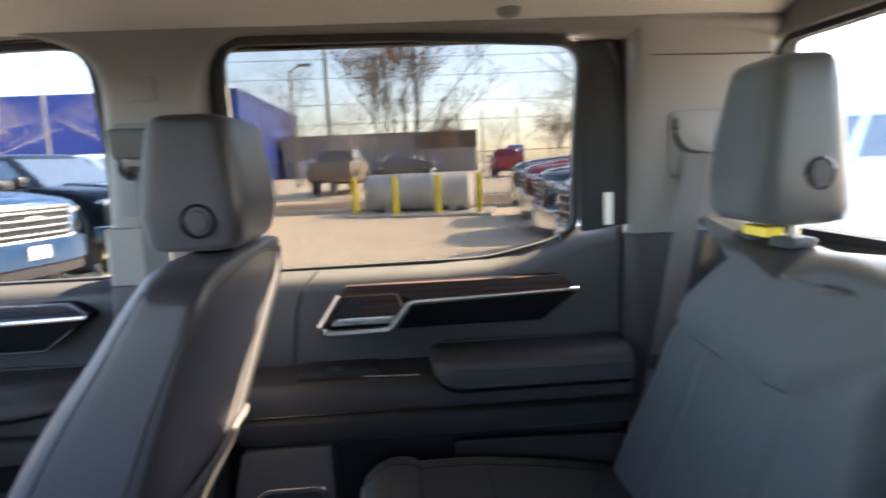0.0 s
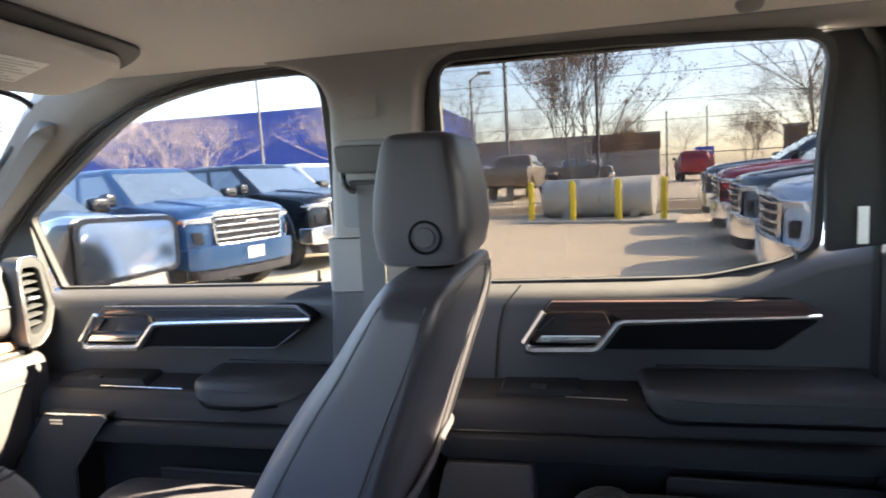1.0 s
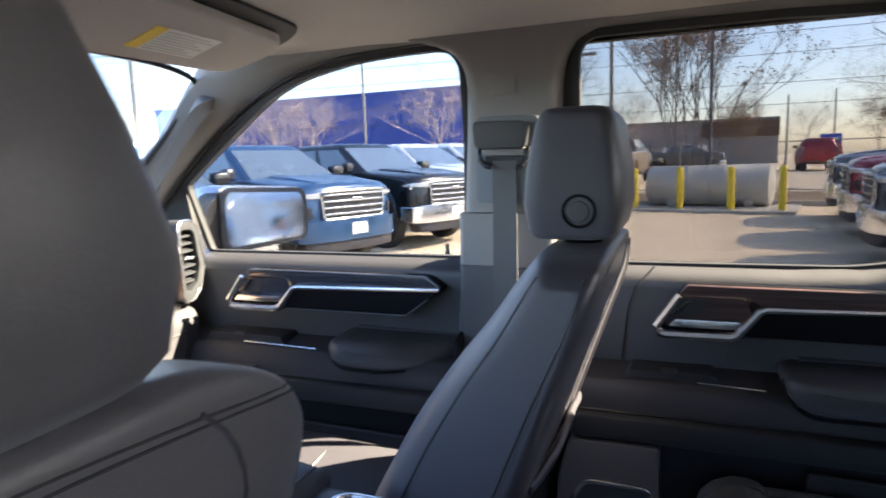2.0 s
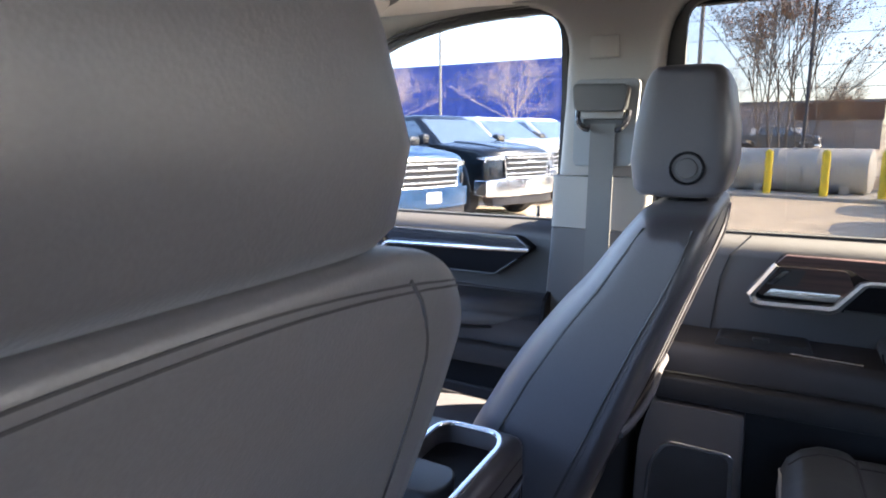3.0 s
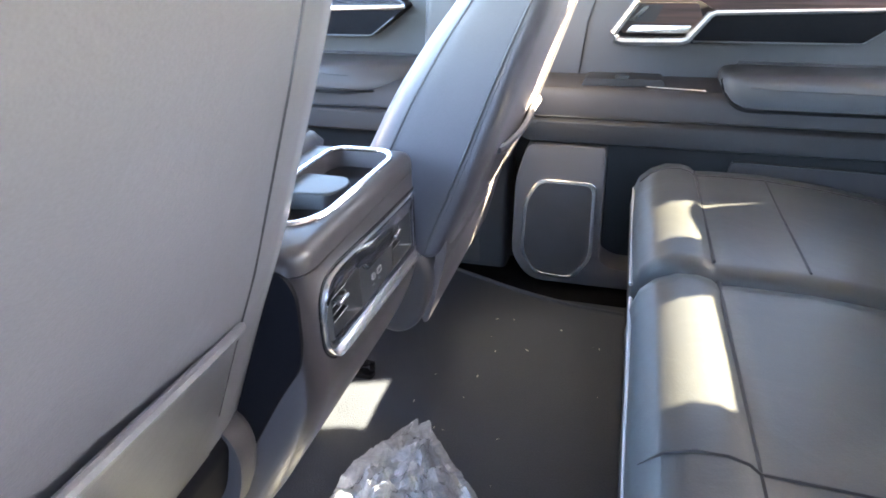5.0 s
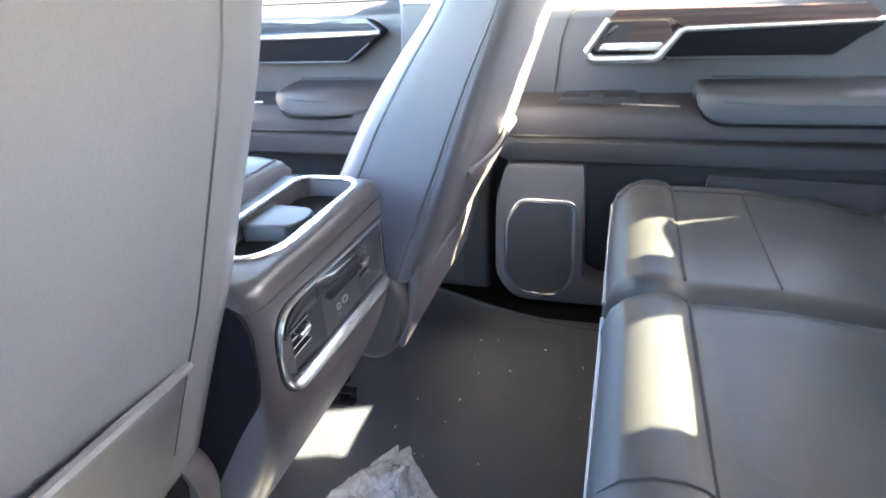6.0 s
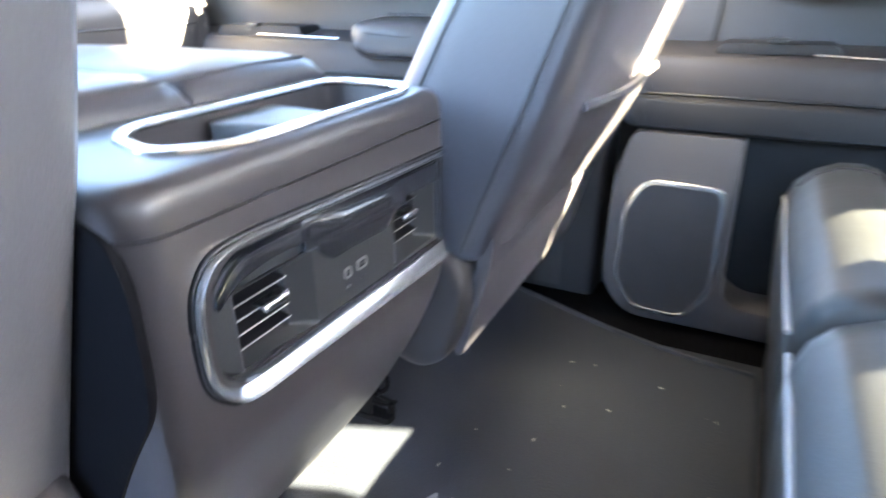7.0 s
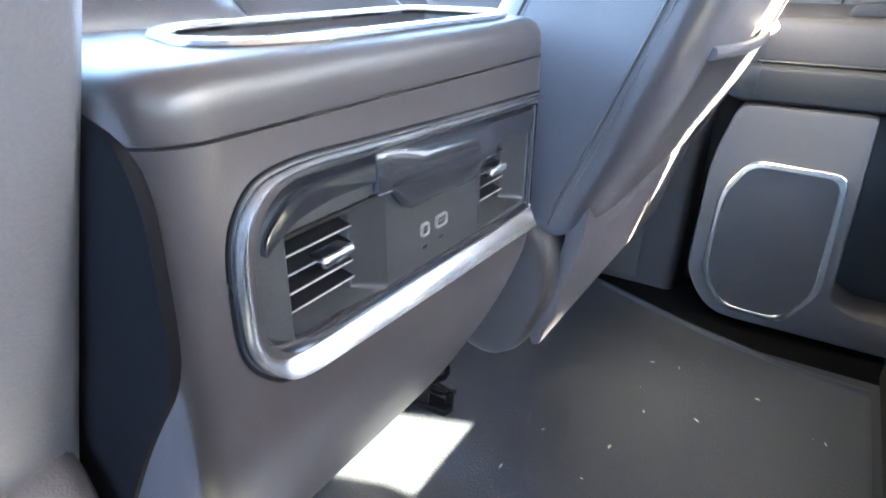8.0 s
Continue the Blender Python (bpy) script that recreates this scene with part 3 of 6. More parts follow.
def door_handle(parent, x0, length, lamp):
    """The trim strip with its bright surround, pull cup and inside handle. x0: forward tip."""
    k = length / 0.557
    X = lambda u: x0 + (u - 0.247) * k
    Y = 0.836
    pod = fillet([(X(0.247), 1.318), (X(0.262), 1.300), (X(0.395), 1.303), (X(0.72), 1.306), (X(0.806), 1.372), (X(0.768), 1.406), (X(0.306), 1.410)], [0.008, 0.01, 0.01, 0.012, 0.008, 0.012, 0.012], 3)
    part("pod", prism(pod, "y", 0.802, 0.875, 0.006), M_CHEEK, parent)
    strip = fillet([(X(0.440), 1.372), (X(0.803), 1.377), (X(0.767), 1.404), (X(0.308), 1.407), (X(0.292), 1.388), (X(0.415), 1.388)], 0.004, 2)
    part("wood_strip", prism(strip, "y", 0.7955, 0.812, 0.002), M_GLOSS if lamp else M_WOOD, parent, "gloss black strip" if lamp else "dark open-pore wood strip")
    pull = fillet([(X(0.446), 1.360), (X(0.800), 1.368), (X(0.722), 1.311), (X(0.400), 1.311)], 0.008, 3)
    # Raised block in near black: stands in for a hollow in shade.
    part("grab_pull", prism(pull, "y", 0.790, 0.81, 0.004, 2), M_CHEEK, parent, "near-black block for the shaded grab recess")
    part("pull_edge", tube([(X(0.412), 0.789, 1.309), (X(0.722), 0.789, 1.309), (X(0.776), 0.790, 1.350)], 0.0022, 6), M_SATIN, parent)
    cup = fillet([(X(0.298), 1.383), (X(0.412), 1.383), (X(0.425), 1.352), (X(0.395), 1.323), (X(0.268), 1.323), (X(0.262), 1.333)], 0.006, 3)
    part("pull_cup", prism(cup, "y", 0.7975, 0.81), M_GLOSS if lamp else M_WOOD, parent)
    lever = part("inside_handle", prism(fillet([(X(0.285), 1.342), (X(0.405), 1.342), (X(0.395), 1.326), (X(0.272), 1.326)], 0.004, 2), "y", 0.778, 0.796, 0.004), M_BRIGHT, parent, "bright chrome lever")
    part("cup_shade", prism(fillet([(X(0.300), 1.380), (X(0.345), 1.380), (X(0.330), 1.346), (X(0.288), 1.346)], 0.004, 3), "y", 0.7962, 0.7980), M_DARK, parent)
    part("lock_switch", prism(fillet([(X(0.305), 1.378), (X(0.318), 1.378), (X(0.292), 1.348), (X(0.276), 1.348)], 0.003, 2), "y", 0.788, 0.799, 0.002), M_GLOSS, parent)
    path = [(X(0.293), 1.388), (X(0.250), 1.324), (X(0.256), 1.311), (X(0.268), 1.307), (X(0.388), 1.309), (X(0.399), 1.314), (X(0.437), 1.362), (X(0.447), 1.366), (X(0.802), 1.374)]
    wide = [0.0070, 0.0090, 0.0105, 0.0105, 0.0105, 0.0100, 0.0080, 0.0070, 0.0045]
    part("bright_surround", tube([(x, 0.788 if i < 8 else 0.792, z) for i, (x, z) in enumerate(path)], wide, 8), M_CHROME, parent, "satin chrome surround")
    # the top of the handle panel sinks back into the door
    for ob in parent.children:
        if ob.name.split(".")[0] in ("pod",):
            for v in ob.data.vertices:
                f = min(1.0, max(0.0, (v.co.z - 1.385) / 0.022))
                v.co.y += 0.034 * f
                v.co.z -= 0.006 * f


def armrest(parent, x0, x1, low=1.188, fade=0.0):
    """A padded rest with a chamfered front end; fade: how far its rear end sinks back into the panel."""
    rows_ = []
    for x, k in ((x0, 0.0), (x0 + 0.006, 0.35), (x0 + 0.020, 0.70), (x0 + 0.045, 0.93), (x0 + 0.075, 1.0), ((x0 + x1) / 2, 1.0), (x1 - 0.10, 1.0), (x1 - 0.04, 1.0), (x1, 1.0)):
        f = max(0.0, (x - (x1 - 0.16)) / 0.16) * fade
        lo_, hi_ = 1.232 - (1.232 - low) * k, 1.238 + 0.016 * k ** 0.5
        yf = 0.722 + f + 0.05 * (1 - k) ** 2
        rows_.append([(x, y, z) for y, z in fillet([(0.850, lo_ - 0.004), (yf + 0.012, lo_ - 0.002), (yf, lo_ + 0.012 * k), (yf - 0.002, (lo_ + hi_) / 2), (yf + 0.006, hi_ - 0.008 * k), (yf + 0.030, hi_), (0.850, hi_ + 0.004)], [0.001, 0.008, 0.008, 0.008, 0.01, 0.01, 0.001], 3)])
    part("armrest", loft(rows_), M_TRIMSOFT, parent, "padded armrest", angle=50)
    part("armrest_seam", tube([(x0 + 0.05, 0.7215, 1.2335), (x0 + 0.10, 0.7205, 1.2290), (x1 - 0.17, 0.7205, 1.2270), (x1 - 0.01, 0.7205 + fade, 1.2260)], 0.0013, 4), M_CREASE, parent)
    part("armrest_gap", tube(smooth_path([(x0 + 0.001, 0.775, 1.238), (x0 + 0.004, 0.757, 1.222), (x0 + 0.020, 0.737, low + 0.010), (x0 + 0.050, 0.728, low - 0.003), (x0 + 0.12, 0.728, low - 0.004), (x1 - 0.17, 0.728, low - 0.004), (x1 - 0.01, 0.728 + fade, low - 0.004)], 4), 0.0032, 6), M_VOID, parent)
    part("shelf_edge", tube([(x0 + 0.035, 0.843, 1.2600), (x1 - 0.01, 0.843, 1.2560)], 0.005, 6), M_TRIMSOFT, parent)


def door_body(parent, x0, x1, sill):
    """Upper panel, ledge and lower panel; sill is the line under the glass."""
    up = prism([(x0, 1.20), (x1, 1.20)] + [(x, z - 0.040) for x, z in sill[::-1]], "y", 0.848, 0.90, 0.003)
    part("upper_panel", up, M_TRIMSOFT, parent)
    cap = [(x, z) for x, z in sill]
    bm = bmesh.new()
    rows_ = []
    for x, z in cap:
        rows_.append([bm.verts.new(v) for v in ((x, 0.846, z - 0.045), (x, 0.850, z - 0.030), (x, 0.864, z - 0.014), (x, GLASS_Y(z) - 0.010, z + 0.001), (x, GLASS_Y(z) - 0.006, z - 0.045))])
    for a_, b_ in zip(rows_, rows_[1:]):
        for i in range(5):
            bm.faces.new((a_[i], a_[(i + 1) % 5], b_[(i + 1) % 5], b_[i]))
    bm.faces.new(rows_[0])
    bm.faces.new(rows_[-1])
    part("sill_cap", bm, M_TRIMSOFT, parent)
    ledge = [(0.90, 1.228), (0.848, 1.226), (0.790, 1.218), (0.766, 1.210), (0.752, 1.190), (0.745, 1.152), (0.747, 1.147), (0.90, 1.147)]
    band = [(0.90, 1.146), (0.738, 1.1465), (0.729, 1.143), (0.723, 1.120), (0.725, 1.098), (0.745, 1.090), (0.90, 1.090)]
    part("ledge", prism(ledge, "x", x0 + 0.055, x1 - 0.004, 0.006), M_TRIM, parent)
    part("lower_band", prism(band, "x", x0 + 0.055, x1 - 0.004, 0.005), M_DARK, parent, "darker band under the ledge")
    for name, prof, m_ in (("ledge_nose", ledge, M_TRIM), ("band_nose", band, M_DARK)):
        nose = []
        for f in (0.0, 0.12, 0.3, 0.55, 0.8, 1.0):
            k = math.sqrt(1 - (1 - f) ** 2)
            nose.append([(x0 + 0.008 + 0.049 * f, 0.90 + (y - 0.90) * (0.45 + 0.55 * k), 1.09 + (z - 1.09) * (0.45 + 0.55 * k)) for y, z in prof])
        part(name, loft(nose), m_, parent, angle=60)
    part("ledge_seam", tube([(x0 + 0.05, 0.7455, 1.150), (x1 - 0.01, 0.7455, 1.150)], 0.0016, 4), M_SATIN, parent)


def pin(parent, x, z):
    part("lock_pin", lathe([(0.006, 0), (0.0055, 0.006), (0.004, 0.010), (0.0045, 0.022), (0.003, 0.026)], (x, GLASS_Y(z) - 0.022, z), "z", 10), M_GLOSS, parent)


def flat_speaker(parent, outline, y, name="speaker_grille"):
    o = fillet(outline, 0.022, 4)
    c = (sum(p[0] for p in outline) / len(outline), sum(p[1] for p in outline) / len(outline))
    i_ = [(c[0] + (u - c[0]) * 0.895, c[1] + (v - c[1]) * 0.93) for u, v in o]
    part("speaker_rim", bevel(ring_plate(o, i_, lambda u, v, w: (u, y - 0.008 + w, v), 0.012), 0.0015, 1), M_CHROME, parent, "satin chrome speaker surround")
    part(name, prism(i_, "y", y - 0.003, y + 0.004), M_MESH, parent, "black perforated grille")


# rear door
rd = thing("door_2", "closed rear passenger door, black trim with dark wood strip", "door", (0.48, 0.82, 0.72), kind="structure")
SILL_R = [(0.03, 1.436), (0.115, 1.434), (0.35, 1.434), (0.50, 1.434), (0.62, 1.438), (0.70, 1.450), (0.765, 1.470), (0.83, 1.498), (0.912, 1.512)]
door_body(rd, 0.045, 0.912, SILL_R)
door_glass(rd, REAR_GLASS, 0.015, M_GLASSR, [0.01, 0.01, 0.045, 0.01, 0.05, 0.01, 0.03, 0.04, 0.05])
part("rear_quarter_cover", prism(fillet([(0.820, 1.49), (0.945, 1.505), (0.945, 1.90), (0.925, 1.925), (0.84, 1.935), (0.815, 1.91), (0.818, 1.85)], 0.012, 4), "y", 0.828, 0.842, 0.004), M_GLOSS, rd, "dark window quarter cover")
bpy.data.objects["rear_quarter_cover"].data.materials[0] = M_RUBBER
door_handle(rd, 0.247, 0.557, False)
armrest(rd, 0.478, 0.900)
pin(rd, 0.786, 1.463)
part("window_frame", loft([[(x0_, GLASS_Y(z) - d, z), (x1_, GLASS_Y(z) - d, z), (x1_, GLASS_Y(z) + 0.02, z), (x0_, GLASS_Y(z) + 0.02, z)] for z, x0_, x1_, d in ((1.430, 0.030, 0.108, 0.006), (1.70, 0.030, 0.087, 0.006), (1.86, 0.030, 0.088, 0.006), (1.93, 0.030, 0.100, 0.006))]), M_RUBBER, rd, "black window frame edge")
part("window_switch", prism(fillet([(0.190, 1.214), (0.200, 1.230), (0.360, 1.231), (0.372, 1.216)], 0.006, 3), "y", 0.775, 0.85, 0.004), M_DARK, rd, "black switch plate")
part("switch_key", box(0.262, 0.292, 0.768, 0.782, 1.232, 1.240, 0.003), M_SATIN, rd)
part("switch_edge", tube([(0.330, 0.772, 1.216), (0.45, 0.772, 1.212)], 0.0022, 5), M_CHROME, rd)
spk = [(0.083, 0.952), (0.116, 1.010), (0.248, 1.008), (0.253, 0.815), (0.212, 0.752), (0.119, 0.755), (0.079, 0.812)]
blk = fillet([(0.055, 0.80), (0.060, 1.00), (0.085, 1.09), (0.262, 1.09), (0.268, 0.81), (0.30, 0.79), (0.90, 0.79), (0.90, 0.735), (0.10, 0.735)], [0.03, 0.03, 0.02, 0.01, 0.01, 0.02, 0.01, 0.01, 0.05], 4)
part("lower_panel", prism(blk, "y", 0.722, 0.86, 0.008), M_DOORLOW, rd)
flat_speaker(rd, spk, 0.722)
# Darker than the door trim, for the shade inside the pocket.
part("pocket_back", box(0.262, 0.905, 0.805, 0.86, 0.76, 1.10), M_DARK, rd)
part("window_header", prism([(GLASS_Y(1.9) + 0.006, 1.894), (GLASS_Y(1.9) + 0.03, 1.894), (GLASS_Y(1.9) + 0.03, 1.945), (GLASS_Y(1.9) - 0.002, 1.945)], "x", 0.04, 0.94), M_RUBBER, rd, "black frame over the glass")
part("pocket_front", prism(fillet([(0.505, 0.76), (0.90, 0.76), (0.90, 1.066), (0.520, 1.074)], 0.015, 3), "y", 0.735, 0.75, 0.005), M_TRIM, rd)
part("pocket_rim", tube([(0.522, 0.735, 1.074), (0.90, 0.735, 1.066)], 0.0025, 5), M_SATIN, rd)
part("panel_joint", tube([(0.178, 0.846, 1.222), (0.190, 0.845, 1.34), (0.205, 0.845, 1.39), (0.243, 0.849, 1.434)], 0.0018, 4), M_DARK, rd)
part("hanging_tag", box(0.872, 0.890, 0.822, 0.826, 1.505, 1.575, 0.001), M_PAPER, rd, "small white sticker on the quarter cover")
part("edge_seal", tube(smooth_path([(0.910, 0.845, 0.75), (0.915, 0.845, 1.2), (0.913, 0.842, 1.55), (0.910, 0.83, 1.80), (0.885, 0.815, 1.875), (0.82, 0.808, 1.905), (0.46, 0.803, 1.915), (0.12, 0.80, 1.917), (0.066, 0.805, 1.90), (0.045, 0.815, 1.84), (0.035, 0.84, 1.5), (0.04, 0.845, 1.2)], 5), 0.008, 8), M_RUBBER, rd)

# front door
fd = thing("door_1", "closed front passenger door, black trim with gloss black strip", "door", (-0.6, 0.82, 0.72), kind="structure")
SILL_F = [(-1.17, 1.440), (-0.955, 1.438), (-0.6, 1.438), (-0.19, 1.438), (-0.172, 1.438)]
door_body(fd, -1.17, -0.176, SILL_F)
door_glass(fd, FRONT_GLASS, 0.014, M_GLASSF, [0.01, 0.02] + [0.004] * (len(FRONT_ARC) - 2) + [0.060, 0.02, 0.01])
part("mirror_sail", prism([(-1.17, 1.43), (-0.962, 1.43), (-0.992, 1.62), (-1.03, 1.60), (-1.15, 1.47)], "y", 0.845, 0.868, 0.004), M_GLOSS, fd, "black mirror sail cover")
bpy.data.objects["mirror_sail"].data.materials[0] = M_RUBBER
door_handle(fd, -0.825, 0.604, True)
armrest(fd, -0.500, -0.184, 1.190, 0.075)
pin(fd, -0.231, 1.445)
for d_, r_ in ((0.0, 0.0075), (0.016, 0.0035)):
    part("frame_seal", tube([(x, y - 0.010 - d_, z - 0.003 + d_ * 0.55) for x, y, z in low if x < -0.19], r_, 8), M_RUBBER, fd, "black door frame seal")
part("window_switch", prism(fillet([(-0.90, 1.212), (-0.88, 1.236), (-0.66, 1.236), (-0.645, 1.214)], 0.006, 3), "y", 0.775, 0.85, 0.004), M_DARK, fd, "black switch plate")
part("switch_key", box(-0.80, -0.765, 0.768, 0.782, 1.234, 1.242, 0.003), M_SATIN, fd)
part("switch_edge", tube([(-0.77, 0.772, 1.218), (-0.55, 0.772, 1.214)], 0.0022, 5), M_CHROME, fd)
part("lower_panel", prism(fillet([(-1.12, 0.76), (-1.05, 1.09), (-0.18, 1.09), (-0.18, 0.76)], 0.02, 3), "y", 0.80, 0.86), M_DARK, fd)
part("pocket_front", prism(fillet([(-0.62, 0.76), (-0.185, 0.76), (-0.185, 1.03), (-0.60, 1.035)], 0.015, 3), "y", 0.735, 0.75, 0.005), M_TRIM, fd)
part("pocket_rim", tube([(-0.60, 0.735, 1.036), (-0.185, 0.735, 1.031)], 0.0025, 5), M_SATIN, fd)
part("speaker_panel", prism(fillet([(-1.02, 0.76), (-0.985, 1.050), (-0.888, 1.168), (-0.712, 1.168), (-0.816, 1.037), (-0.826, 0.76)], 0.010, 3), "y", 0.716, 0.81, 0.004), M_MESH, fd, "black perforated speaker panel")
part("speaker_rim", tube([(-0.985, 0.7155, 1.045), (-0.892, 0.7155, 1.163), (-0.880, 0.7155, 1.167), (-0.720, 0.7155, 1.167), (-0.715, 0.7155, 1.160), (-0.815, 0.7155, 1.035), (-0.825, 0.7155, 0.77)], 0.0028, 5), M_CHROME, fd, "satin metal edging")
for i, w_ in enumerate((0.036, 0.036)):
    part("badge_bar", box(-0.870, -0.870 + w_, 0.7125, 0.7165, 1.142 + i * 0.008, 1.147 + i * 0.008), M_CHROME, fd)
part("jamb_seal", prism([(0.842, 1.434), (0.842, 1.290), (0.775, 1.260), (0.740, 1.180), (0.716, 1.12), (0.716, 1.09), (0.736, 0.74), (0.87, 0.74), (0.87, 1.434)], "x", -0.181, -0.170, 0.003), M_VOID, fd, "black door edge seal")

# door mirror outside
dm = thing("door_mirror", "black-framed outside mirror in a clear chrome shell", "mirror", (-1.05, 0.98, 1.40))
bm = loft([[(x, y, z) for y, z in fillet([(0.975 + k, 1.402 + k), (1.455 - k, 1.400 + k), (1.455 - k, 1.598 - k), (0.985 + k, 1.622 - k)], 0.045, 5)] for x, k in ((-1.16, 0.04), (-1.13, 0.012), (-1.06, 0.0), (-1.015, 0.004))])
part("shell", bm, M_BRIGHT, dm, "bright chrome shell")
part("frame", ring_plate(fillet([(0.985, 1.408), (1.448, 1.404), (1.450, 1.592), (0.995, 1.612)], 0.045, 5), fillet([(1.010, 1.424), (1.430, 1.420), (1.432, 1.576), (1.016, 1.596)], 0.04, 5), lambda u, v, w: (-1.018 + w, u, v), 0.012), M_GLOSS, dm)
part("mirror_glass", prism(fillet([(1.010, 1.424), (1.430, 1.420), (1.432, 1.576), (1.016, 1.596)], 0.04, 5), "x", -1.012, -1.008), M_MIRROR, dm, "silvered mirror glass")
part("arm", tube([(-1.08, 0.93, 1.43), (-1.09, 1.02, 1.44)], 0.04, 10), M_GLOSS, dm)

# sun visor
vz = thing("sun_visor", "taupe fabric sun visor folded up with white label", "sun visor", (-0.7, 0.5, 1.92))
VIS = lambda x: 1.905 + 0.29 * (x + 0.507)      # the board leans down towards the windscreen


def leaned(bm):
    for v in bm.verts:
        v.co.z += VIS(v.co.x)
    return bm


vis = fillet([(-0.640, 0.10), (-0.628, 0.590), (-0.600, 0.618), (-0.525, 0.630), (-0.466, 0.600), (-0.434, 0.10)], [0.02, 0.03, 0.03, 0.05, 0.05, 0.02], 5)
part("panel", leaned(prism(vis, "z", -0.002, 0.016, 0.006, 3)), M_LINER, vz)
# A dark plate stands in for the shadow between visor and headliner.
part("recess", leaned(prism(fillet([(-0.60, 0.08), (-0.60, 0.600), (-0.56, 0.640), (-0.50, 0.655), (-0.438, 0.625), (-0.405, 0.08)], 0.05, 5), "z", 0.018, 0.026, 0.003)), M_DARK, vz, "dark plate for the shaded gap above the visor")
part("hinge_arm", tube([(-0.615, 0.600, VIS(-0.615) + 0.006), (-0.665, 0.640, 1.905), (-0.70, 0.655, 1.935)], 0.008, 8), M_LINER, vz)
part("label_sheet", leaned(box(-0.590, -0.512, 0.345, 0.472, -0.0036, -0.0022)), M_PAPER, vz, "white printed warning label")
part("label_band", leaned(box(-0.590, -0.512, 0.320, 0.345, -0.0038, -0.0022)), M_YELLOWP, vz, "yellow header of the label")
for i in range(8):
    part("print_bar", leaned(box(-0.584 + i * 0.0090, -0.5815 + i * 0.0090, 0.350, 0.466 - 0.018 * (i % 3), -0.0044, -0.0036)), M_GREYINK, vz)
ck = thing("ceiling_clip", "small taupe plastic clip on the headliner", "ceiling clip", (0.645, 0.666, 1.92))
part("clip_body", lathe([(0.022, 0.0), (0.022, -0.006), (0.016, -0.014), (0.006, -0.016)], (0.645, 0.666, 1.925), "z", 16), M_PILLAR, ck)

# windscreen grab handle
gh = thing("grab_handle", "grey moulded grab handle on the windscreen pillar", "grab handle", (-1.13, 0.79, 1.55))
part("grip", tube(smooth_path([(-1.062, 0.800, 1.596), (-1.020, 0.764, 1.630), (-0.948, 0.752, 1.692), (-0.868, 0.746, 1.772), (-0.815, 0.750, 1.828), (-0.795, 0.785, 1.852)], 5), [float(np.interp(i, (0, 4, 12, 18, 21, 25), (0.012, 0.018, 0.020, 0.028, 0.029, 0.008))) for i in range(26)], 4, flat=0.8), M_GRIP, gh, angle=30)

# ---- seats ----
def squircle(t):
    """A unit outline, soft at the front (-x) and squarer at the rear."""
    c, s_ = math.cos(t), math.sin(t)
    p = 3.2 if c < 0 else (9.0 if SHIFT[3] == 0 else 18.0)
    f = (abs(c) ** p + abs(s_) ** p) ** (-1 / p)
    return f * c, f * s_


# height, front, rear, half width: a reclined bucket back
BACK = [(1.030, -0.140, 0.000, 0.215), (1.034, -0.158, 0.018, 0.232), (1.045, -0.168, 0.031, 0.242), (1.07, -0.168, 0.042, 0.247), (1.14, -0.158, 0.076, 0.250), (1.22, -0.117, 0.106, 0.250), (1.30, -0.070, 0.134, 0.249), (1.38, -0.012, 0.162, 0.247), (1.44, 0.038, 0.184, 0.243), (1.49, 0.074, 0.200, 0.234), (1.520, 0.096, 0.206, 0.218), (1.536, 0.110, 0.208, 0.192), (1.543, 0.130, 0.200, 0.145)]
BACK_DRIVER = [(0.900, -0.140, -0.060, 0.235), (0.906, -0.160, -0.046, 0.252), (0.95, -0.168, -0.020, 0.262), (1.03, -0.168, 0.012, 0.266), (1.14, -0.140, 0.056, 0.269), (1.22, -0.098, 0.090, 0.270), (1.30, -0.052, 0.119, 0.270), (1.38, 0.004, 0.148, 0.269), (1.43, 0.042, 0.166, 0.265), (1.47, 0.070, 0.180, 0.256), (1.500, 0.088, 0.187, 0.234), (1.519, 0.102, 0.191, 0.207), (1.532, 0.116, 0.191, 0.174), (1.5385, 0.134, 0.186, 0.135)]
TABLE = [BACK]
SHIFT = [0.0, 0.0, 0.460, 0.0]


def flare(u, v):
    """The shell's outer rim stands proud of the back."""
    k = min(1.0, max(0.0, (v - 0.52) / 0.36))
    return 0.010 * k * k * (3 - 2 * k) * min(1.0, max(0.0, (u - 0.3) / 0.5))


def rim_fade(z):
    return min(1.0, max(0.0, (1.535 - z) / 0.07))


def back_at(z):
    a_ = np.array(TABLE[0])
    xf, xr, hw = [float(np.interp(z, a_[:, 0], a_[:, i])) for i in (1, 2, 3)]
    return xf, xr, hw


def surf(side, z, t, lift=0.0015):
    """A place on the back's skin at height z, t of a turn round it."""
    xf, xr, hw = back_at(z)
    cx, hx = (xf + xr) / 2, (xr - xf) / 2
    u, v = squircle(2 * math.pi * t)
    return (cx + (hx + lift) * u + flare(u, v) * rim_fade(z) - SHIFT[3] * v ** 4 * max(0.0, u) + SHIFT[0], side * (SHIFT[2] + (hw + lift) * v), z + SHIFT[1])


